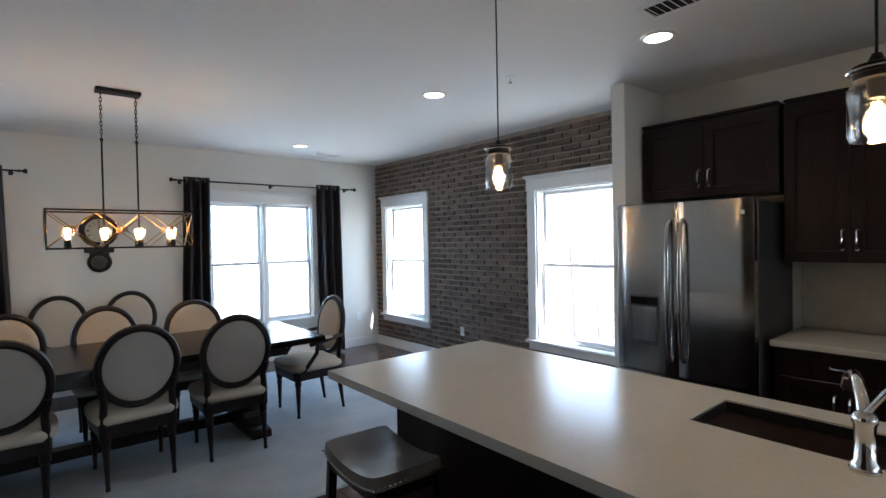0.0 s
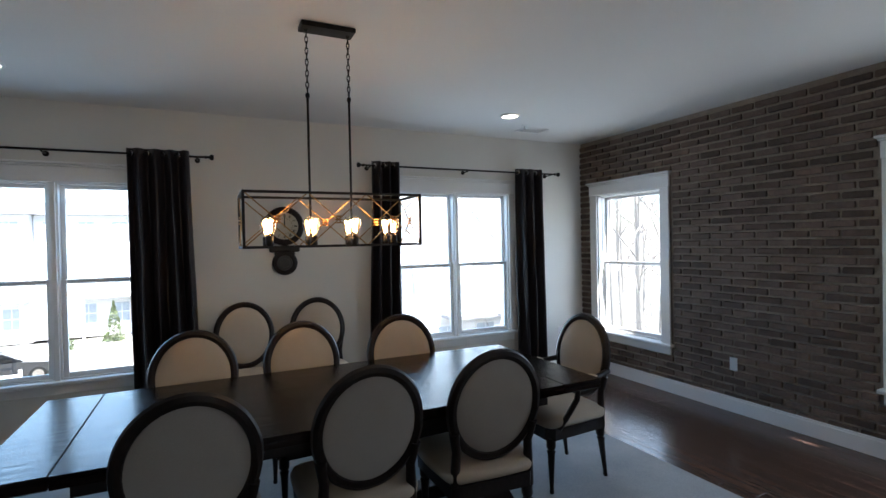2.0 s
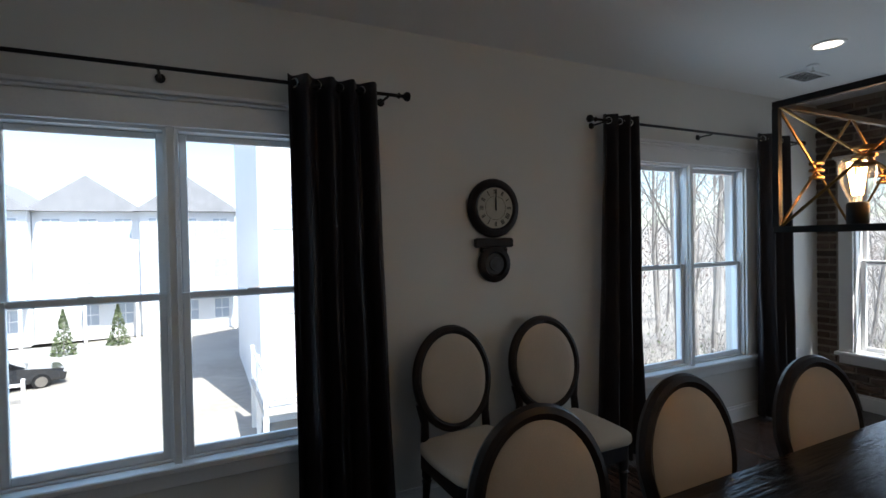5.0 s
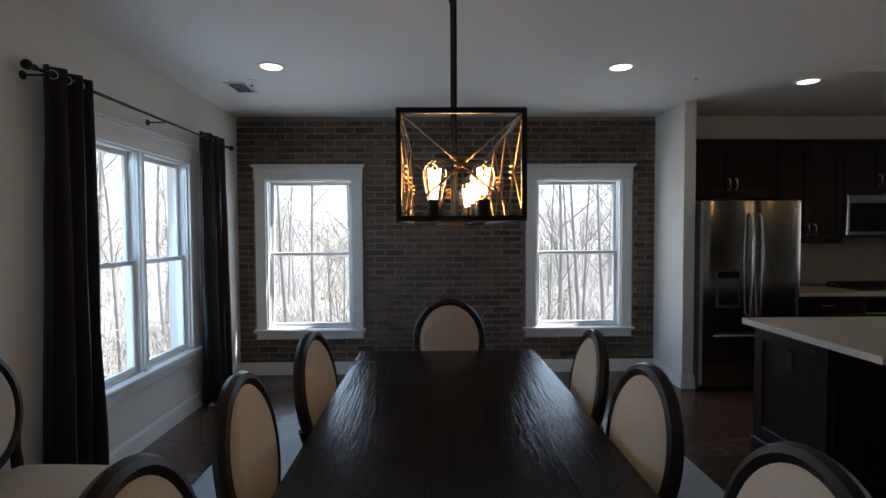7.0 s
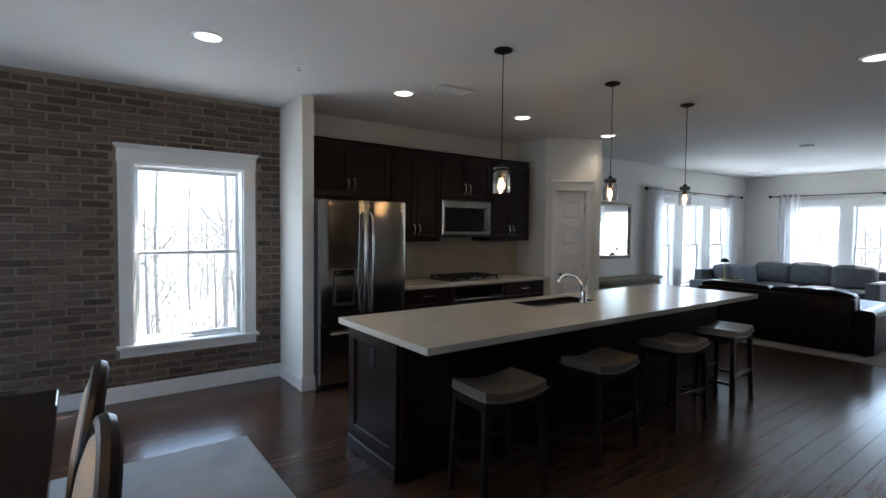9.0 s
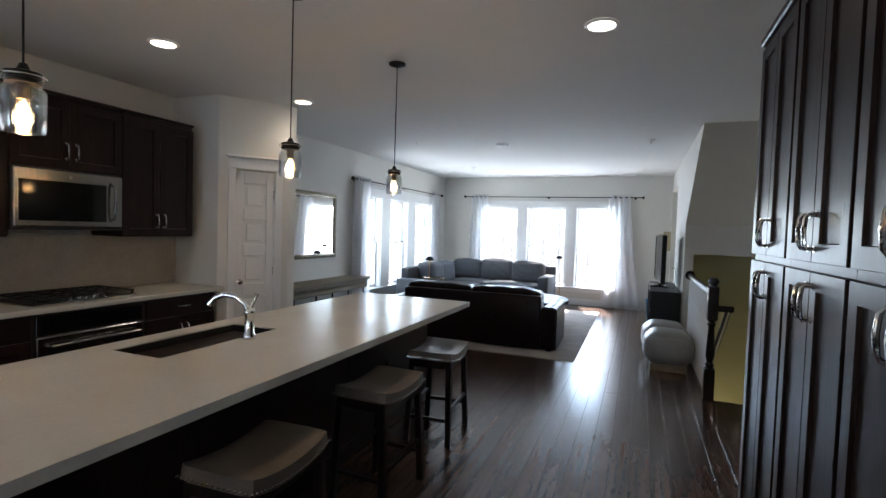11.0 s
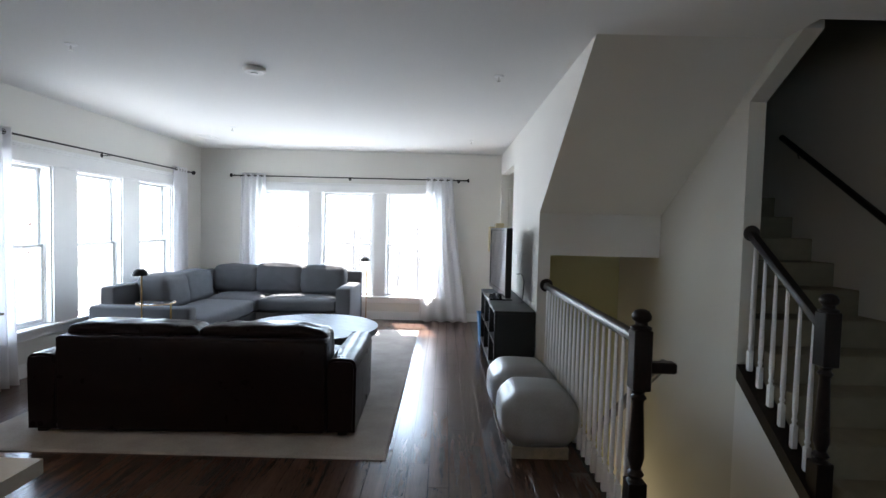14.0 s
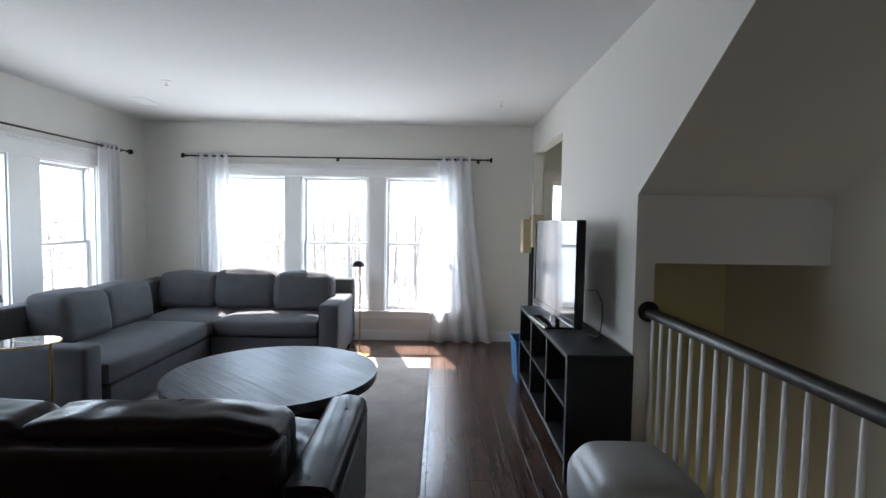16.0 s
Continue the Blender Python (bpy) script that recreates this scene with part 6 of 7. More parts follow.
part("cord", tube(bmesh.new(), [(0.02, -0.05, 0.30), (-0.02, 0.03, 0.31), (-0.03, 0.12, 0.24), (-0.02, 0.16, 0.12), (-0.01, 0.14, 0.02), (0.0, 0.10, 0.004), (0.02, 0.02, 0.004)], 0.0035, 6), M_BLACK, cb, "", True)
fl = thing("floor_lamp", "tall dark floor lamp with parchment box shades behind the television", "floor lamp", pose(-4.75, -14.25, 0))
part("base", boxes((-0.14, 0.14, -0.14, 0.14, 0.0, 0.03, 0.004)), M_BLACK, fl)
for y in (-0.06, 0.06):
    part("post", boxes((-0.014, 0.014, y - 0.014, y + 0.014, 0.0305, 1.60, 0.002)), M_BLACK, fl, "dark square post")
part("shade", boxes((-0.10, 0.02, 0.02, 0.14, 1.27, 1.62, 0.003)), M_SHADE, fl, "parchment box shade")
part("shade", boxes((-0.02, 0.10, -0.14, 0.015, 1.20, 1.57, 0.003)), M_SHADE, fl, "parchment box shade")
bn = thing("storage_bin", "blue plastic storage bin beside the television stand", "bin", pose(-4.63, -13.62, 0))
bm = bmesh.new()
lo = [bm.verts.new(v) for v in ((-0.13, -0.17, 0), (0.13, -0.17, 0), (0.13, 0.17, 0), (-0.13, 0.17, 0))]
hi = [bm.verts.new(v) for v in ((-0.155, -0.195, 0.40), (0.155, -0.195, 0.40), (0.155, 0.195, 0.40), (-0.155, 0.195, 0.40))]
bm.faces.new(lo)
for k in range(4):
    bm.faces.new((lo[k], lo[(k + 1) % 4], hi[(k + 1) % 4], hi[k]))
b = part("tub", bm, M_BLUE, bn)
b.modifiers.new("wall", "SOLIDIFY").thickness = 0.004
part("lip", boxes((-0.165, -0.15, -0.205, 0.205, 0.385, 0.402, 0.003), (0.15, 0.165, -0.205, 0.205, 0.385, 0.402, 0.003), (-0.1495, 0.1495, -0.205, -0.19, 0.385, 0.402, 0.003),
                  (-0.1495, 0.1495, 0.19, 0.205, 0.385, 0.402, 0.003)), M_BLUE, bn)


def pouf(m):
    p = thing("ottoman", "rounded pale grey leather ottoman on a low plinth", "ottoman", m, "ottomans by the stair rail")
    part("cushion", cushion(bmesh.new(), -0.245, 0.245, -0.265, 0.265, 0.075, 0.432, 0.03, 18, 0.12, 0.010, 4), M_POUF, p, "domed leather body", True)
    part("plinth", boxes((-0.19, 0.19, -0.21, 0.21, 0.0, 0.085, 0.006)), M_CONSOLE, p, "pale wooden plinth")
    return p


po = pouf(pose(-4.68, -10.47, 0))
copy_thing(po, pose(-4.665, -11.06, 0, 0, 0, 3))

# ------------------------------------------------------------------ stairs
RISE, RUN = 0.19, 0.255
up = tagged(new("staircase_up"), "carpeted staircase rising between walls", "stairs", kind="structure")
for k in range(12):
    y1 = -9.46 - RUN * k
    part("step", boxes((XW + 0.002, XM - 0.118, y1 - RUN - 0.02, y1, RISE * k - 0.15 if k else 0.0, RISE * (k + 1), 0.008)), M_CARPET, up)
dn = tagged(new("staircase_down"), "carpeted staircase going down beside the railing", "stairs", kind="structure")
for k in range(12):
    y1 = -9.44 - RUN * k
    part("step", boxes((XM + 0.002, XL - 0.118, y1 - RUN - 0.02, y1, -RISE * (k + 1) - 0.16, -RISE * (k + 1), 0.008)), M_CARPET, dn)


def newel(x, y, z0, top, label):
    n = thing("newel_post", label, "newel post", pose(x, y, z0))
    h = top - z0
    part("shaft", boxes((-0.045, 0.045, -0.045, 0.045, 0.0, 0.30, 0.004)), M_DARKWOOD, n)
    part("turning", lathe(bmesh.new(), [(0.044, 0.30), (0.030, 0.315), (0.042, 0.335), (0.026, 0.36), (0.040, 0.42), (0.036, 0.50), (0.026, h - 0.46), (0.040, h - 0.44), (0.026, h - 0.42), (0.042, h - 0.395)], 18), M_DARKWOOD, n, "turned middle", True)
    part("block", boxes((-0.045, 0.045, -0.045, 0.045, h - 0.40, h - 0.10, 0.006)), M_DARKWOOD, n)
    part("finial", lathe(bmesh.new(), [(0.050, h - 0.10), (0.050, h - 0.088), (0.030, h - 0.078), (0.030, h - 0.065), (0.046, h - 0.050), (0.048, h - 0.03), (0.034, h - 0.008), (0.015, h)], 20), M_DARKWOOD, n, "turned cap", True)
    return n


def baluster_bm(h, foot=0.16):
    bm = boxes((-0.016, 0.016, -0.016, 0.016, 0.0, foot, 0.002))
    lathe(bm, [(0.014, foot), (0.010, foot + 0.012), (0.017, foot + 0.03), (0.011, foot + 0.045), (0.0155, foot + 0.10), (0.013, foot + (h - foot) * 0.5), (0.0085, h)], 10)
    return bm


XR = XL - 0.085
newel(XR, -9.43, 0.0, 1.16, "dark turned newel post at the top of the stairs")
rl = thing("stair_railing", "dark handrail on slim white balusters along the stairwell", "railing")
bm = bmesh.new()
prism(bm, [(-0.030, 0.0), (0.030, 0.0), (0.032, 0.022), (0.024, 0.044), (0.010, 0.054), (-0.010, 0.054), (-0.024, 0.044), (-0.032, 0.022)], -11.70, -9.476)
part("handrail", put(bm, Matrix.Translation((XR, 0, 0.985))), M_DARKWOOD, rl, "dark varnished handrail", True)
part("rosette", lathe(bmesh.new(), [(0.062, 0), (0.062, 0.010), (0.050, 0.020), (0.034, 0.024)], 24, Matrix.Translation((XR, -11.7195, 1.012)) @ Matrix.Rotation(-math.pi / 2, 4, "X")), M_DARKWOOD, rl, "round wall rosette", True)
bme = finish("baluster", baluster_bm(0.982), M_TRIM, True)
n = 20
for k in range(n):
    ob = new("baluster", bme)
    ob.parent = rl
    ob.location = (XR, -9.55 - (2.10 * k / (n - 1)), 0.002)
part("shoe_rail", boxes((XR - 0.03, XR + 0.03, -11.70, -9.476, -0.012, 0.0015, 0.003)), M_DARKWOOD, rl, "dark floor trim")
# rail that drops beside the lower flight
dr = thing("stair_handrail", "dark handrail descending from the newel post", "handrail")
tube_pts = [(XR - 0.15, -9.43, 0.87), (XR - 0.15, -9.50, 0.87), (XR - 0.15, -11.6, -0.68)]
part("rail", tube(bmesh.new(), tube_pts, 0.028, 10), M_DARKWOOD, dr, "", True)
part("level_fitting", boxes((XR - 0.175, XR - 0.046, -9.46, -9.40, 0.845, 0.90, 0.008)), M_DARKWOOD, dr)
# railing of the rising flight
newel(XM - 0.055, -9.69, 0.0, 1.23, "dark turned newel post at the foot of the stairs")
ul = thing("stair_railing", "sloping dark handrail on white balusters beside the rising stairs", "railing")
XS = XM - 0.055
S = 0.735
y0, y1 = -9.74, -10.56
z0 = 1.035
bm = bmesh.new()
prism(bm, [(-0.030, 0.0), (0.030, 0.0), (0.032, 0.022), (0.022, 0.046), (-0.022, 0.046), (-0.032, 0.022)], 0.0, y1 - y0 + 0.15)
for v in bm.verts:
    v.co.z += -v.co.y * S
part("handrail", put(bm, Matrix.Translation((XS, y0, z0))), M_DARKWOOD, ul, "dark sloping handrail", True)
part("rosette", lathe(bmesh.new(), [(0.055, 0), (0.055, 0.010), (0.03, 0.020)], 22, Matrix.Translation((XS, -10.4085, z0 + 0.025 + S * 0.665)) @ Matrix.Rotation(-math.pi / 2, 4, "X")), M_DARKWOOD, ul, "", True)
bm = bmesh.new()
prism(bm, [(-0.055, -0.10), (0.062, -0.10), (0.062, 0.0), (-0.055, 0.0)], 0.0, -0.74)
for v in bm.verts:
    v.co.z += -v.co.y * S
part("stringer_cap", put(bm, Matrix.Translation((XS, -9.66, 0.10))), M_DARKWOOD, ul, "dark stringer cap")
bu = finish("baluster", baluster_bm(0.90, 0.14), M_TRIM, True)
for k in range(6):
    y = -9.79 - 0.113 * k
    ob = new("baluster", bu)
    ob.parent = ul
    ob.location = (XS, y, 0.10 + S * (-9.66 - y))
bm = bmesh.new()
vs = [(-9.46, -0.1), (-10.41, -0.1), (-10.41, 0.55), (-9.62, -0.02), (-9.46, -0.02)]
a = [bm.verts.new((XM, y, z)) for y, z in vs]
b = [bm.verts.new((XM - 0.11, y, z)) for y, z in vs]
bm.faces.new(a)
bm.faces.new(b[::-1])
for k in range(5):
    bm.faces.new((a[k], b[k], b[(k + 1) % 5], a[(k + 1) % 5]))
struct("stair_side", bm, M_WALL, "white wall under the rising stair's balusters")
struct("stairwell_middle", boxes((XM - 0.115, XM, -10.41, -9.33, -3.0, -0.1)), M_WALL, "white stairwell wall between the flights")
hr = thing("wall_handrail", "dark wall-mounted handrail along the rising stairs", "handrail")
part("rail", tube(bmesh.new(), [(XW + 0.07, -9.6, 1.06), (XW + 0.07, -11.61, 2.44)], 0.026, 10), M_DARKWOOD, hr, "", True)
for y in (-9.9, -11.4):
    part("bracket", tube(bmesh.new(), [(XW + 0.001, y, 1.20 + 0.687 * (-9.9 - y)), (XW + 0.05, y, 1.19 + 0.687 * (-9.9 - y)), (XW + 0.07, y, 1.245 + 0.687 * (-9.9 - y))], 0.007, 8), M_CHROME, hr)
# Added point lamp without a fixture, for light from an unseen source downstairs.
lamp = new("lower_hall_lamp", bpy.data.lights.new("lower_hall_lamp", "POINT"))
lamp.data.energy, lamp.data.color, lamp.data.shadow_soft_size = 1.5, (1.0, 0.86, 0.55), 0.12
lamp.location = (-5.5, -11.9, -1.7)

# ------------------------------------------------------------------ outside
GZ = -4.6
bm = bmesh.new()
nx = 44
g = []
for i in range(nx + 1):
    row = []
    for j in range(nx + 1):
        u, v = 2 * i / nx - 1, 2 * j / nx - 1
        x, y = math.copysign(abs(u) ** 3, u) * 700, math.copysign(abs(v) ** 3, v) * 700
        d = max(0, x - 8) + max(0, -y - 24) * 0.7
        z = GZ + 1.6 * noise.noise(Vector((x * 0.02, y * 0.02, 3))) * min(1, (abs(x) + abs(y)) / 60) - 2.5 * min(1, d / 60) + max(0, d - 90) * 0.045
        row.append(bm.verts.new((x, y, z)))
    g.append(row)
for i in range(nx):
    for j in range(nx):
        bm.faces.new((g[i][j], g[i + 1][j], g[i + 1][j + 1], g[i][j + 1]))
ground = struct("ground", bm, M_GROUND, "pale winter grass and leaf litter", True)
struct("road", boxes((-45, 3.5, 9.0, 36.0, GZ + 0.01, GZ + 0.05)), M_DRIVE, "pale concrete street between the houses")


def town_house(x0, y0, w, d, h, facing, label):
    """Local: front on -y; storeys with windows, gabled roof, door."""
    t = thing("townhouse", label, "house", Matrix.Translation((x0, y0, GZ)) @ pose(0, 0, 0, 0, 0, facing), "white townhouses across the street")
    part("wall", boxes((0, w, 0, d, 0.0, h)), M_SIDING, t, "white lap siding")
    bm = bmesh.new()
    prism(bm, [(-0.4, h + 0.01), (w + 0.4, h + 0.01), (w / 2, h + 2.4)], -0.5, d + 0.4)
    part("roof", bm, M_ROOF, t)
    n = max(2, int(w / 2.0))
    for s in range(int(h / 2.85)):
        for k in range(n):
            x = (k + 0.5) * w / n
            z = 0.9 + s * 2.9
            if s == 0 and k == 0:
                part("garage_door", boxes((x - 0.9, x + 0.9, -0.06, -0.001, 0.02, 2.2, 0.01)), M_VINYL, t)
                continue
            wi = part("window", boxes((x - 0.55, x + 0.55, -0.05, -0.001, z, z + 1.5, 0.01)), M_TRIM, t, "white-trimmed window")
            part("pane", boxes((x - 0.47, x - 0.02, -0.056, -0.051, z + 0.07, z + 0.72), (x + 0.02, x + 0.47, -0.056, -0.051, z + 0.07, z + 0.72),
                               (x - 0.47, x - 0.02, -0.056, -0.051, z + 0.78, z + 1.43), (x + 0.02, x + 0.47, -0.056, -0.051, z + 0.78, z + 1.43)), M_HOUSEGLASS, wi)
    part("porch_roof", boxes((w * 0.45, w, -1.3, -0.002, 2.75, 2.9, 0.02)), M_ROOF, t)
    for x in (w * 0.48, w - 0.2):
        part("porch_post", boxes((x - 0.08, x + 0.08, -1.2, -1.04, 0.0, 2.749)), M_TRIM, t)


for k in range(5):
    town_house(-33 + 6.05 * k, 37 + (k % 2) * 0.8, 6.0, 10, 8.6, 0, "white three-storey townhouse with small panes across the street")
for k in range(2):
    town_house(-3.4 + 6.05 * k, 15.0 + 0.6 * k, 6.0, 11, 11.6, 0, "white four-storey townhouse next door")
for k in range(2):
    town_house(-21.5, 17.5 + 7.05 * k, 7.0, 9, 8.6, 90, "white three-storey townhouse at the side of the street")


def parked_car(m):
    c = thing("parked_car", "black sedan parked on the street", "car", m)
    side = [(-2.35, 0.28), (2.35, 0.28), (2.42, 0.55), (2.35, 0.78), (1.55, 0.90), (0.75, 1.00), (-1.65, 1.02), (-2.30, 0.95), (-2.42, 0.60)]
    bm = prism(bmesh.new(), side, -0.90, 0.90)
    bmesh.ops.bevel(bm, geom=[e for e in bm.edges if abs(e.verts[0].co.y - e.verts[1].co.y) < 1e-4], offset=0.12, segments=3, affect="EDGES")
    part("body", bm, M_CARPAINT, c, "glossy black body", True)
    bm = prism(bmesh.new(), [(1.05, 0.96), (0.25, 1.40), (-0.85, 1.43), (-1.95, 1.02)], -0.72, 0.72)
    bmesh.ops.bevel(bm, geom=[e for e in bm.edges if abs(e.verts[0].co.y - e.verts[1].co.y) < 1e-4], offset=0.14, segments=3, affect="EDGES")
    part("cabin", bm, M_CARPAINT, c, "", True)
    for s in (-1, 1):
        bm = prism(bmesh.new(), [(0.80, 1.02), (0.22, 1.34), (-0.28, 1.36), (-0.28, 1.02)], s * 0.722, s * 0.726)
        prism(bm, [(-0.34, 1.02), (-0.34, 1.36), (-0.85, 1.35), (-1.45, 1.06)], s * 0.722, s * 0.726)
        part("side_window", bm, M_BLACKGLASS, c)
        for x in (-1.45, 1.5):
            wh = part("wheel", lathe(bmesh.new(), [(0.20, -0.11), (0.33, -0.10), (0.34, 0.0), (0.33, 0.10), (0.20, 0.11)], 24, Matrix.Translation((x, s * 0.82, 0.34)) @ Matrix.Rotation(math.pi / 2, 4, "X")), M_BLACK, c, "", True)
            part("rim", lathe(bmesh.new(), [(0.22, -0.125), (0.22, 0.125)], 14, Matrix.Translation((x, s * 0.82, 0.34)) @ Matrix.Rotation(math.pi / 2, 4, "X")), M_STEEL, wh)
        part("headlight", boxes((2.30, 2.43, s * 0.55, s * 0.86, 0.62, 0.74, 0.02)), M_TRIM, c)


parked_car(pose(-13.2, 24.8, GZ + 0.05, 0, 0, 18))


def limbs(rnd, height, r0, spread=0.35, depth=3):
    """Branch lines of a bare tree as (points, radii)."""
    out = []

    def grow(p, d, length, r, level):
        pts, rad = [p.copy()], [r]
        steps = 5 if level == 0 else 3
        for s in range(steps):
            d = (d + Vector((rnd.uniform(-1, 1), rnd.uniform(-1, 1), rnd.uniform(-0.2, 0.5))) * (0.06 if level == 0 else 0.17)).normalized()
            p = p + d * length / steps
            pts.append(p.copy())
            rad.append(r * (1 - 0.72 * (s + 1) / steps))
        out.append((pts, rad, level))
        if level < depth:
            n = (13, 5, 3)[level]
            for k in range(n):
                f = 0.28 + 0.72 * (k + rnd.random()) / n if level == 0 else 0.25 + 0.75 * (k + rnd.random()) / n
                i = min(steps - 1, int(f * steps))
                q = pts[i].lerp(pts[i + 1], f * steps - i)
                a = rnd.uniform(0, 2 * math.pi)
                side = Vector((math.cos(a), math.sin(a), rnd.uniform(0.3, 0.9))).normalized()
                nd = (d * 0.45 + side).normalized()
                grow(q, nd, length * (0.36 if level == 0 else 0.55) * (1.15 - 0.6 * f) * rnd.uniform(0.8, 1.2), max(0.008, r * (1 - 0.7 * f) * 0.42), level + 1)
    grow(Vector((0, 0, -0.3)), Vector((rnd.uniform(-0.05, 0.05), rnd.uniform(-0.05, 0.05), 1)), height, r0, 0)
    return out


def tree_kind(seed, height, r0, leaf, count, size, depth=3):
    """Meshes of a tree: trunk, limbs and crown of many small leaves or buds."""
    rnd = random.Random(seed)
    lines = limbs(rnd, height, r0, depth=depth)
    bt, bl = bmesh.new(), bmesh.new()
    tips = []
    for pts, rad, level in lines:
        tube(bt if level == 0 else bl, pts, rad, 7 if level == 0 else (4 if level == 1 else 3))
        if level >= 2:
            tips += pts[1:]
    vs, fs = [], []
    for k in range(count):
        c = rnd.choice(tips) + Vector((rnd.gauss(0, 0.22), rnd.gauss(0, 0.22), rnd.gauss(0, 0.2)))
        q = Quaternion((rnd.gauss(0, 1), rnd.gauss(0, 1), rnd.gauss(0, 1), rnd.gauss(0, 1))).normalized()
        s = size * rnd.uniform(0.6, 1.4)
        b = len(vs)
        vs += [tuple(c + q @ Vector(p)) for p in ((-s, 0, 0), (0, -s * 0.5, s * 0.15), (s, 0, 0), (0, s * 0.5, s * 0.15))]
        fs += [(b, b + 1, b + 2), (b, b + 2, b + 3)]
    me = bpy.data.meshes.new("crown")
    me.from_pydata(vs, [], fs)
    me.materials.append(leaf)
    return finish("trunk", bt, M_BARK, True), finish("limbs", bl, M_BARK), me


def plant_tree(kind, label, x, y, z, s, r):
    t = thing("tree", label, "tree", pose(x, y, z, 0, 0, r) @ Matrix.Diagonal((s, s, s, 1)), "trees round the house")
    for name, me in zip(("trunk", "limbs", "crown"), kind):
        ob = new(name, me)
        ob.parent = t


def zground(x, y):
    d = max(0, x - 8) + max(0, -y - 24) * 0.7
    return GZ - 2.5 * min(1, d / 60) + max(0, d - 90) * 0.045 - 0.2


K_BARE = [tree_kind(s, 15, 0.115, M_BUD, 500, 0.025) for s in (11, 12, 13)]
K_GREEN = [tree_kind(s, 9, 0.13, M_LEAF, 2600, 0.045) for s in (21, 22)]
K_RED = [tree_kind(31, 11, 0.14, M_BUD, 2200, 0.03)]
rt = random.Random(5)
spots = []
for k in range(22):            # woods past the brick wall
    spots.append((rt.uniform(9, 26), rt.uniform(-14, 12), "b"))
for k in range(40):
    spots.append((rt.uniform(26, 75), rt.uniform(-32, 28), "bbr"[k % 3]))
for k in range(5):
    spots.append((rt.uniform(14, 30), rt.uniform(-11, 8), "g"))
for k in range(12):            # north-east corner
    spots.append((rt.uniform(4.5, 22), rt.uniform(6, 22), "b"))
for k in range(14):            # beyond the living room's long side
    spots.append((rt.uniform(26, 60), rt.uniform(-45, -14), "bgr"[k % 3]))
for k in range(22):            # beyond the end windows
    spots.append((rt.uniform(-14, 14), rt.uniform(-74, -42), "brb"[k % 3]))
for k in range(12):
    spots.append((rt.uniform(-30, 40), rt.uniform(-90, -60), "bgr"[k % 3]))
for x, y, c in spots:
    if x < 12 and y > 11:
        continue
    if c == "b":
        plant_tree(rt.choice(K_BARE), "tall bare grey-brown winter tree", x, y, zground(x, y), rt.uniform(0.75, 1.25), rt.uniform(0, 360))
    elif c == "g":
        plant_tree(rt.choice(K_GREEN), "slender tree with fresh green leaves", x, y, zground(x, y), rt.uniform(0.55, 0.95), rt.uniform(0, 360))
    else:
        plant_tree(K_RED[0], "bare tree with reddish spring buds", x, y, zground(x, y), rt.uniform(0.7, 1.0), rt.uniform(0, 360))

# undergrowth and thin saplings between the trees
def brush(name, label, seed, count, place, twig, leaf_share, material):
    """Slivers of twig, mostly upright, with small leaves among them, over places drawn by place(random)."""
    rnd = random.Random(seed)
    vs, fs = [], []
    for k in range(count):
        x, y, h = place(rnd)
        z = zground(x, y) + rnd.random() ** 1.6 * h
        if rnd.random() < leaf_share:
            q = Quaternion((rnd.gauss(0, 1), rnd.gauss(0, 1), rnd.gauss(0, 1), rnd.gauss(0, 1))).normalized()
            r = rnd.uniform(0.03, 0.075)
            pts = [q @ Vector(p) for p in ((-r, 0, 0), (0, -r * 0.6, 0), (r, 0, 0), (0, r * 0.6, 0))]
        else:
            d = Vector((rnd.gauss(0, 0.5), rnd.gauss(0, 0.5), 1)).normalized() * twig * rnd.uniform(0.4, 1.3)
            w = Vector((rnd.gauss(0, 1), rnd.gauss(0, 1), 0)).normalized() * rnd.uniform(0.006, 0.02)
            pts = [-w, w, d + w * 0.4, d - w * 0.4]
        b = len(vs)
        vs += [(x + p.x, y + p.y, z + p.z) for p in pts]
        fs.append((b, b + 1, b + 2, b + 3))
    me = bpy.data.meshes.new(name)
    me.from_pydata(vs, [], fs)
    me.materials.append(material)
    tagged(new(name, me), label, "undergrowth", kind="stuff")


brush("dry_undergrowth", "dry pale brush and saplings on the woodland floor", 51, 42000,
      lambda r: (r.uniform(7, 34), r.uniform(-18, 17), r.choice((0.5, 1.2, 1.2, 3.5))), 0.9, 0.35, M_BRUSH)
brush("woodland_twigs", "thin bare branches of the woods behind", 52, 30000,
      lambda r: (r.uniform(26, 80), r.uniform(-42, 36), r.uniform(4, 13)), 1.9, 0.0, M_BRUSH)
brush("spring_undergrowth", "fresh green leaves low in the woods", 53, 9000,
      lambda r: (r.uniform(9, 30), r.uniform(-16, 15), r.choice((0.8, 2.0, 4.5))), 0.5, 0.95, M_LEAF)
brush("end_thicket", "bare thicket and young trees beyond the living room end", 54, 30000,
      lambda r: (r.uniform(-28, 30), r.uniform(-72, -34), r.uniform(2, 9)), 1.5, 0.25, M_BRUSH)

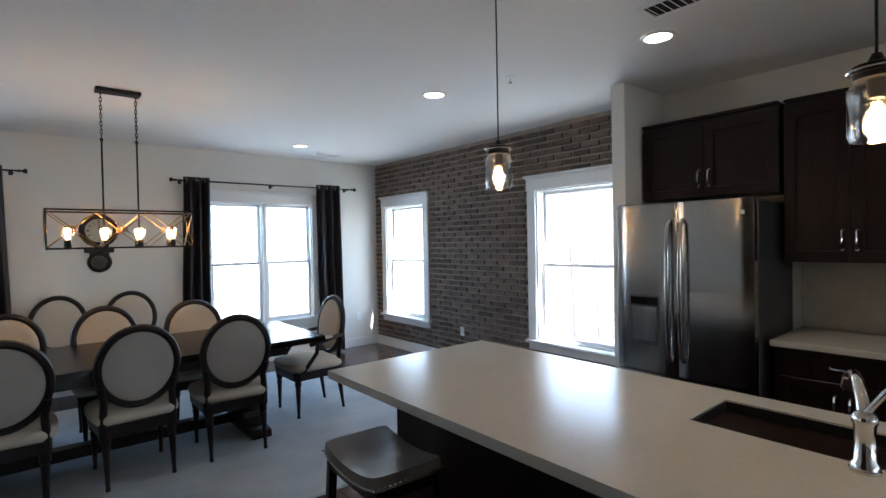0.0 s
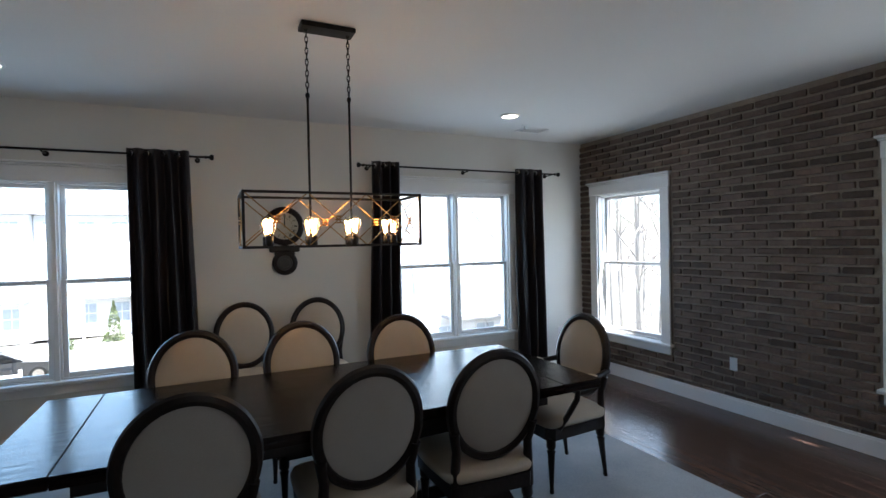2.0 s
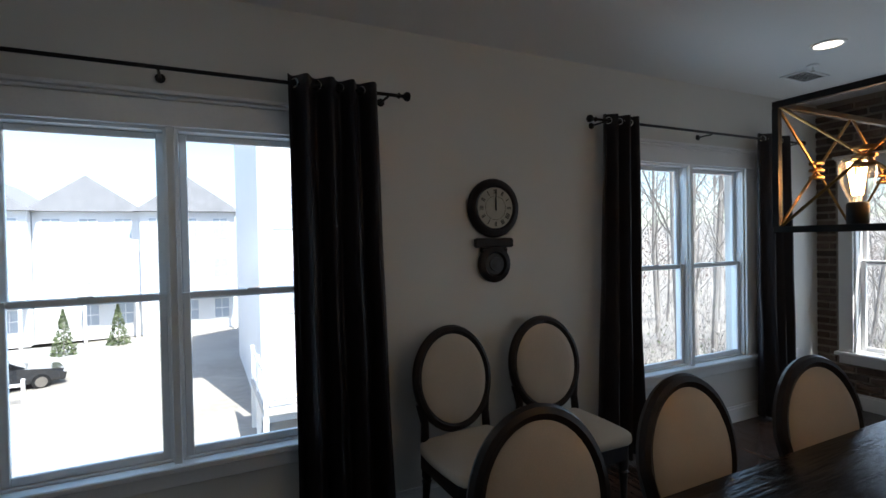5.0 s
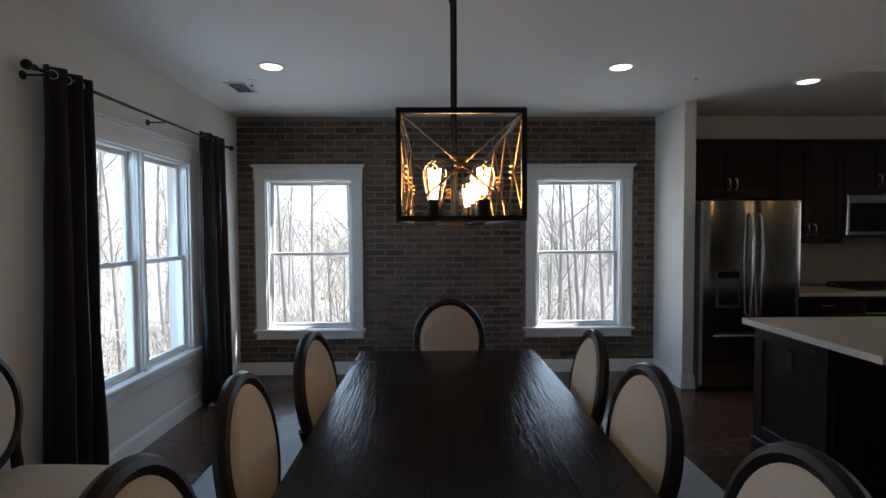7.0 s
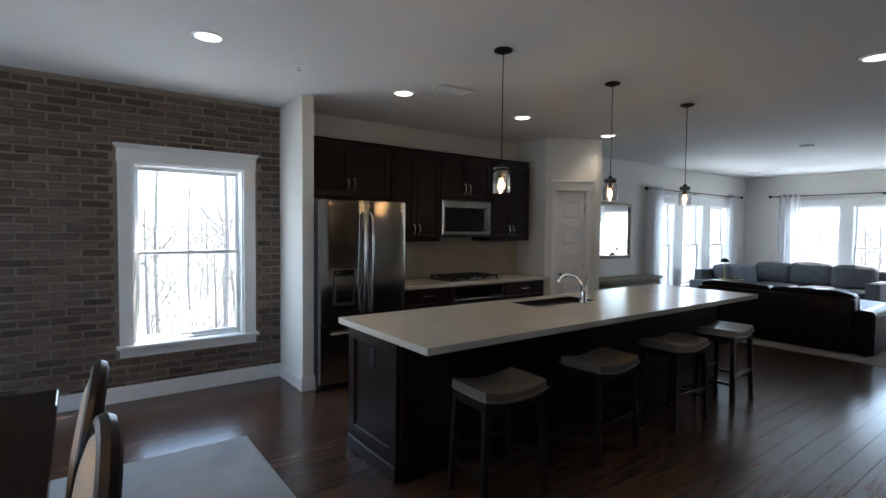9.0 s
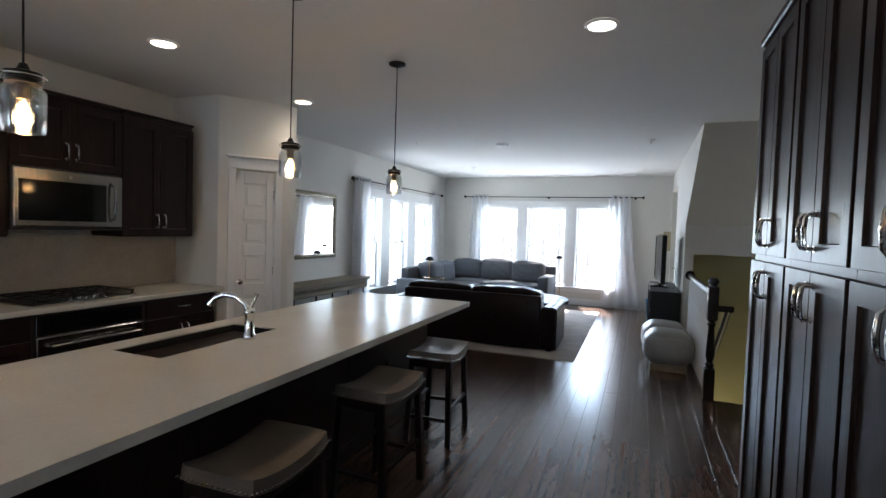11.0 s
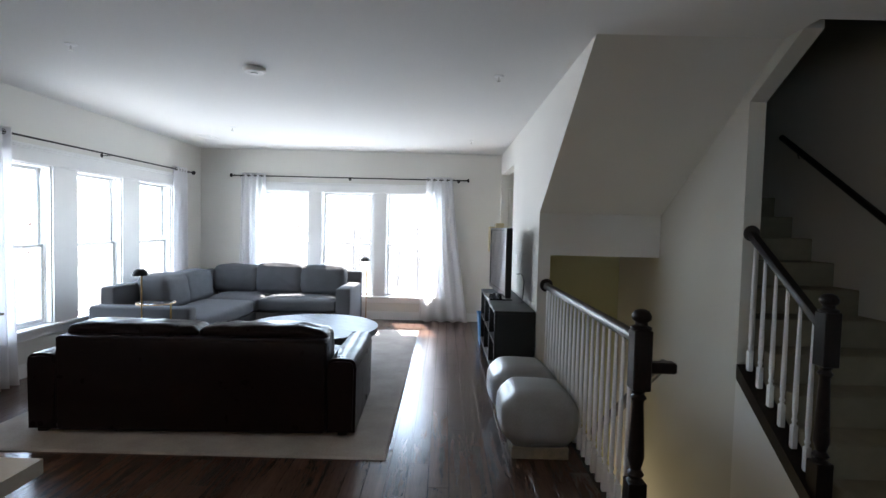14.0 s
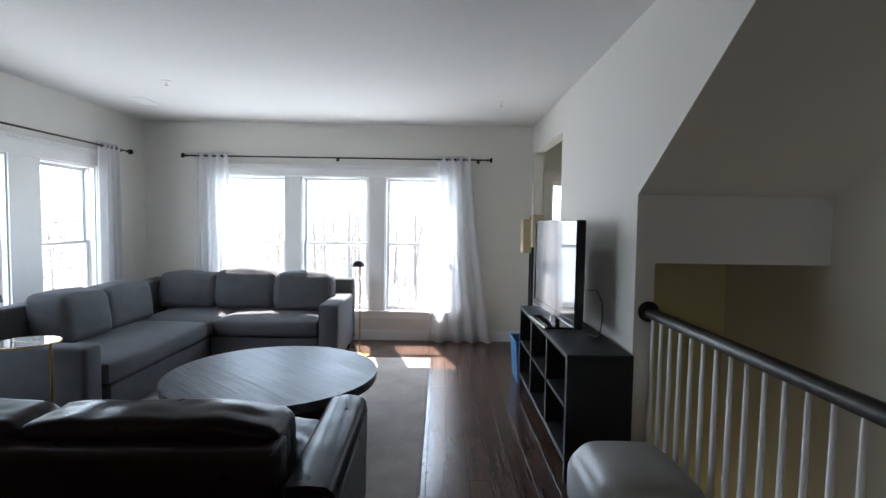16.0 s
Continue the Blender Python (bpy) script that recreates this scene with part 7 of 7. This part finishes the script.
# far woods
rf = random.Random(9)
vs, fs = [], []
for k in range(45000):
    a = rf.uniform(-2.7, 1.1)
    d = rf.uniform(95, 170)
    x, y = d * math.cos(a), d * math.sin(a)
    top = 9 + 5 * noise.noise(Vector((a * 6, d * 0.02, 0)))
    z = zground(x, y) + rf.uniform(0, 1) ** 1.4 * top
    s = rf.uniform(0.12, 0.34)
    q = Quaternion((rf.gauss(0, 1), rf.gauss(0, 1), rf.gauss(0, 1), rf.gauss(0, 1))).normalized()
    b = len(vs)
    vs += [tuple(Vector((x, y, z)) + q @ Vector(p)) for p in ((-s, 0, 0), (0, -s * 0.5, 0), (s, 0, 0), (0, s * 0.5, 0))]
    fs += [(b, b + 1, b + 2), (b, b + 2, b + 3)]
me = bpy.data.meshes.new("far_woods")
me.from_pydata(vs, [], fs)
me.materials.append(M_BUD)
tagged(new("far_woods", me), "distant reddish-brown winter woods", "woods", kind="stuff")


def evergreen(x, y, h):
    rnd = random.Random(int(x * 7 + y))
    t = thing("evergreen_shrub", "small cone-shaped evergreen by the houses", "shrub", pose(x, y, GZ))
    part("trunk", tube(bmesh.new(), [(0, 0, -0.1), (0, 0, h * 0.9)], [0.05, 0.01], 6), M_BARK, t)
    vs, fs = [], []
    for k in range(900):
        z = rnd.random() ** 1.5 * h
        r = (1 - z / h) * h * 0.26 * rnd.uniform(0.6, 1.05)
        a = rnd.uniform(0, 6.283)
        c = Vector((r * math.cos(a), r * math.sin(a), z + 0.1))
        s = 0.09 * rnd.uniform(0.7, 1.3)
        q = Quaternion((rnd.gauss(0, 1), rnd.gauss(0, 1), rnd.gauss(0, 1), rnd.gauss(0, 1))).normalized()
        b = len(vs)
        vs += [tuple(c + q @ Vector(p)) for p in ((-s, 0, 0), (0, -s * 0.5, 0), (s, 0, 0), (0, s * 0.5, 0))]
        fs += [(b, b + 1, b + 2), (b, b + 2, b + 3)]
    me = bpy.data.meshes.new("crown")
    me.from_pydata(vs, [], fs)
    me.materials.append(M_LEAF)
    ob = new("crown", me)
    ob.parent = t


evergreen(-12.3, 32.5, 2.6)
evergreen(-9.9, 34.5, 2.6)
evergreen(7.6, 13.4, 3.4)
fe = thing("picket_fence", "low white fence along the street", "fence", pose(-17.5, 22.0, GZ))
for k in range(6):
    part("post", boxes((k * 1.2 - 0.06, k * 1.2 + 0.06, -0.06, 0.06, 0, 1.1, 0.01)), M_TRIM, fe)
for z in (0.35, 0.8):
    part("rail", boxes((-0.05, 6.05, -0.02, 0.02, z, z + 0.12)), M_TRIM, fe)

dk = thing("porch_deck", "small raised deck with white railing beside the next house", "deck", pose(-3.75, 11.3, GZ))
part("platform", boxes((0.0, 2.9, 0.0, 3.65, 1.55, 1.75, 0.02)), M_DRIVE, dk, "pale deck boards")
for x, y in ((0.06, 0.06), (1.45, 0.06), (2.84, 0.06), (0.06, 1.9), (0.06, 3.5)):
    part("post", boxes((x - 0.06, x + 0.06, y - 0.06, y + 0.06, 1.751, 2.85, 0.01)), M_TRIM, dk)
    part("pier", boxes((x - 0.07, x + 0.07, y - 0.055, y + 0.085, 0.0, 1.549)), M_TRIM, dk)
for z in (1.85, 2.70):
    part("rail", boxes((0.121, 2.779, 0.03, 0.09, z, z + 0.06)), M_TRIM, dk)
    part("rail", boxes((0.03, 0.09, 0.121, 3.43, z, z + 0.06)), M_TRIM, dk)
for k in range(18):
    part("picket", boxes((0.20 + 0.145 * k, 0.235 + 0.145 * k, 0.045, 0.075, 1.9105, 2.6995)), M_TRIM, dk)
for k in range(21):
    part("picket", boxes((0.045, 0.075, 0.22 + 0.15 * k, 0.255 + 0.15 * k, 1.9105, 2.6995)), M_TRIM, dk)

# ------------------------------------------------------------------ bricks
BL, BHH, BJ, CR = 0.186, 0.047, 0.022, 0.0684
brick_meshes = []
for v in range(6):
    rb = random.Random(100 + v)
    bm = bmesh.new()
    box(bm, -0.007, 0.014, -BL / 2, BL / 2, -BHH / 2, BHH / 2, 0.0035)
    for vert in bm.verts:
        vert.co += Vector((rb.uniform(-0.0025, 0.0015) if vert.co.x < 0 else 0, rb.uniform(-0.004, 0.004), rb.uniform(-0.003, 0.003)))
    brick_meshes.append(finish("brick", bm, M_BRICK))
half_meshes = []
for L in (0.094, 0.14, 0.06):
    half_meshes.append(finish("brick", boxes((-0.0065, 0.014, -L / 2, L / 2, -BHH / 2, BHH / 2, 0.0035)), M_BRICK))
brick_all = brick_meshes + half_meshes
rb = random.Random(77)
spots = []
KEEP = [(-4.195 - 0.03, -3.055 + 0.03, 0.36, 2.25), (-1.315 - 0.03, -0.185 + 0.03, 0.36, 2.25)]
for r in range(int((H - BH) / CR) + 2):
    z = 0.10 + CR * (r + 0.5)
    if z > H - 0.02:
        break
    y = -0.002 - (0.104 if r % 2 else 0.0)
    if r % 2:
        spots.append((6, Matrix.Translation((0.0, -0.05, z))))
    while y - 0.05 > -4.445:
        L = min(BL, y + 4.443)
        c = y - L / 2
        clear_of = True
        for a, b, lo, hi in KEEP:
            if lo < z < hi and c + L / 2 > a and c - L / 2 < b:
                clear_of = False
        if clear_of and L > BL - 1e-3:
            spots.append((rb.randrange(6), Matrix.Translation((rb.uniform(-0.003, 0.003), c, z)) @ pose(0, 0, 0, rb.uniform(-0.6, 0.6), 0, 0)))
        else:
            # cut bricks beside casings and at the wall's end
            segs = [(c - L / 2, c + L / 2)]
            for a, b, lo, hi in KEEP:
                if lo < z < hi:
                    nxt = []
                    for p, q in segs:
                        if q <= a or p >= b:
                            nxt.append((p, q))
                        else:
                            if p < a:
                                nxt.append((p, a))
                            if q > b:
                                nxt.append((b, q))
                    segs = nxt
            for p, q in segs:
                w = q - p
                if w > 0.02:
                    k = min((0, 1, 2), key=lambda i: abs((0.094, 0.14, 0.06)[i] - w))
                    m = Matrix.Translation((rb.uniform(-0.003, 0.003), (p + q) / 2, z)) @ Matrix.Diagonal((1, (w - 0.004) / (0.094, 0.14, 0.06)[k], 1, 1))
                    spots.append((6 + k, m))
        y -= BL + BJ
pieces("brick", brick_all, spots, wall_brick, 300, key=lambda s: abs(s[1].translation.y + 2.3) + 0.7 * abs(s[1].translation.z - 1.4))

# ------------------------------------------------------------------ floor planks
PW = 0.127
plank_meshes = []
LENS = (0.9, 1.2, 1.5, 1.8)
for L in LENS:
    bm = boxes((-PW / 2 + 0.0008, PW / 2 - 0.0008, -L / 2 + 0.0008, L / 2 - 0.0008, -0.0125, 0.0, 0.0012))
    plank_meshes.append(finish("plank", bm, M_FLOOR))
rp = random.Random(31)
spots = []


def plank_at(x, a, b):
    w = b - a
    k = min(range(4), key=lambda i: abs(LENS[i] - w))
    spots.append((k, Matrix.Translation((x, (a + b) / 2, 0)) @ pose(0, 0, 0, rp.uniform(-0.04, 0.04), rp.uniform(-0.2, 0.2), 0) @ Matrix.Diagonal((1, w / LENS[k], 1, 1))))


x = -PW / 2 - 0.002
while x > XW:
    if x > XL - 0.02:
        runs = [(YE, 0.0)]
    elif x > XM:
        runs = [(-9.43, 0.0), (YE, -12.9)]
    else:
        runs = [(-9.46, 0.0), (YE, -12.9)]
    for lo, hi in runs:
        y = hi - rp.uniform(0, 1.2)
        ends = [hi]
        while y > lo + 0.3:
            ends.append(y)
            y -= rp.choice(LENS)
        ends.append(lo)
        for p, q in zip(ends, ends[1:]):
            if p - q > 0.05:
                plank_at(x, q, p)
    x -= PW
pieces("plank", plank_meshes, spots, floor, 300, key=lambda s: abs(s[1].translation.x + 4.1) * 1.6 + max(0, abs(s[1].translation.y + 9.5) - 4.5))
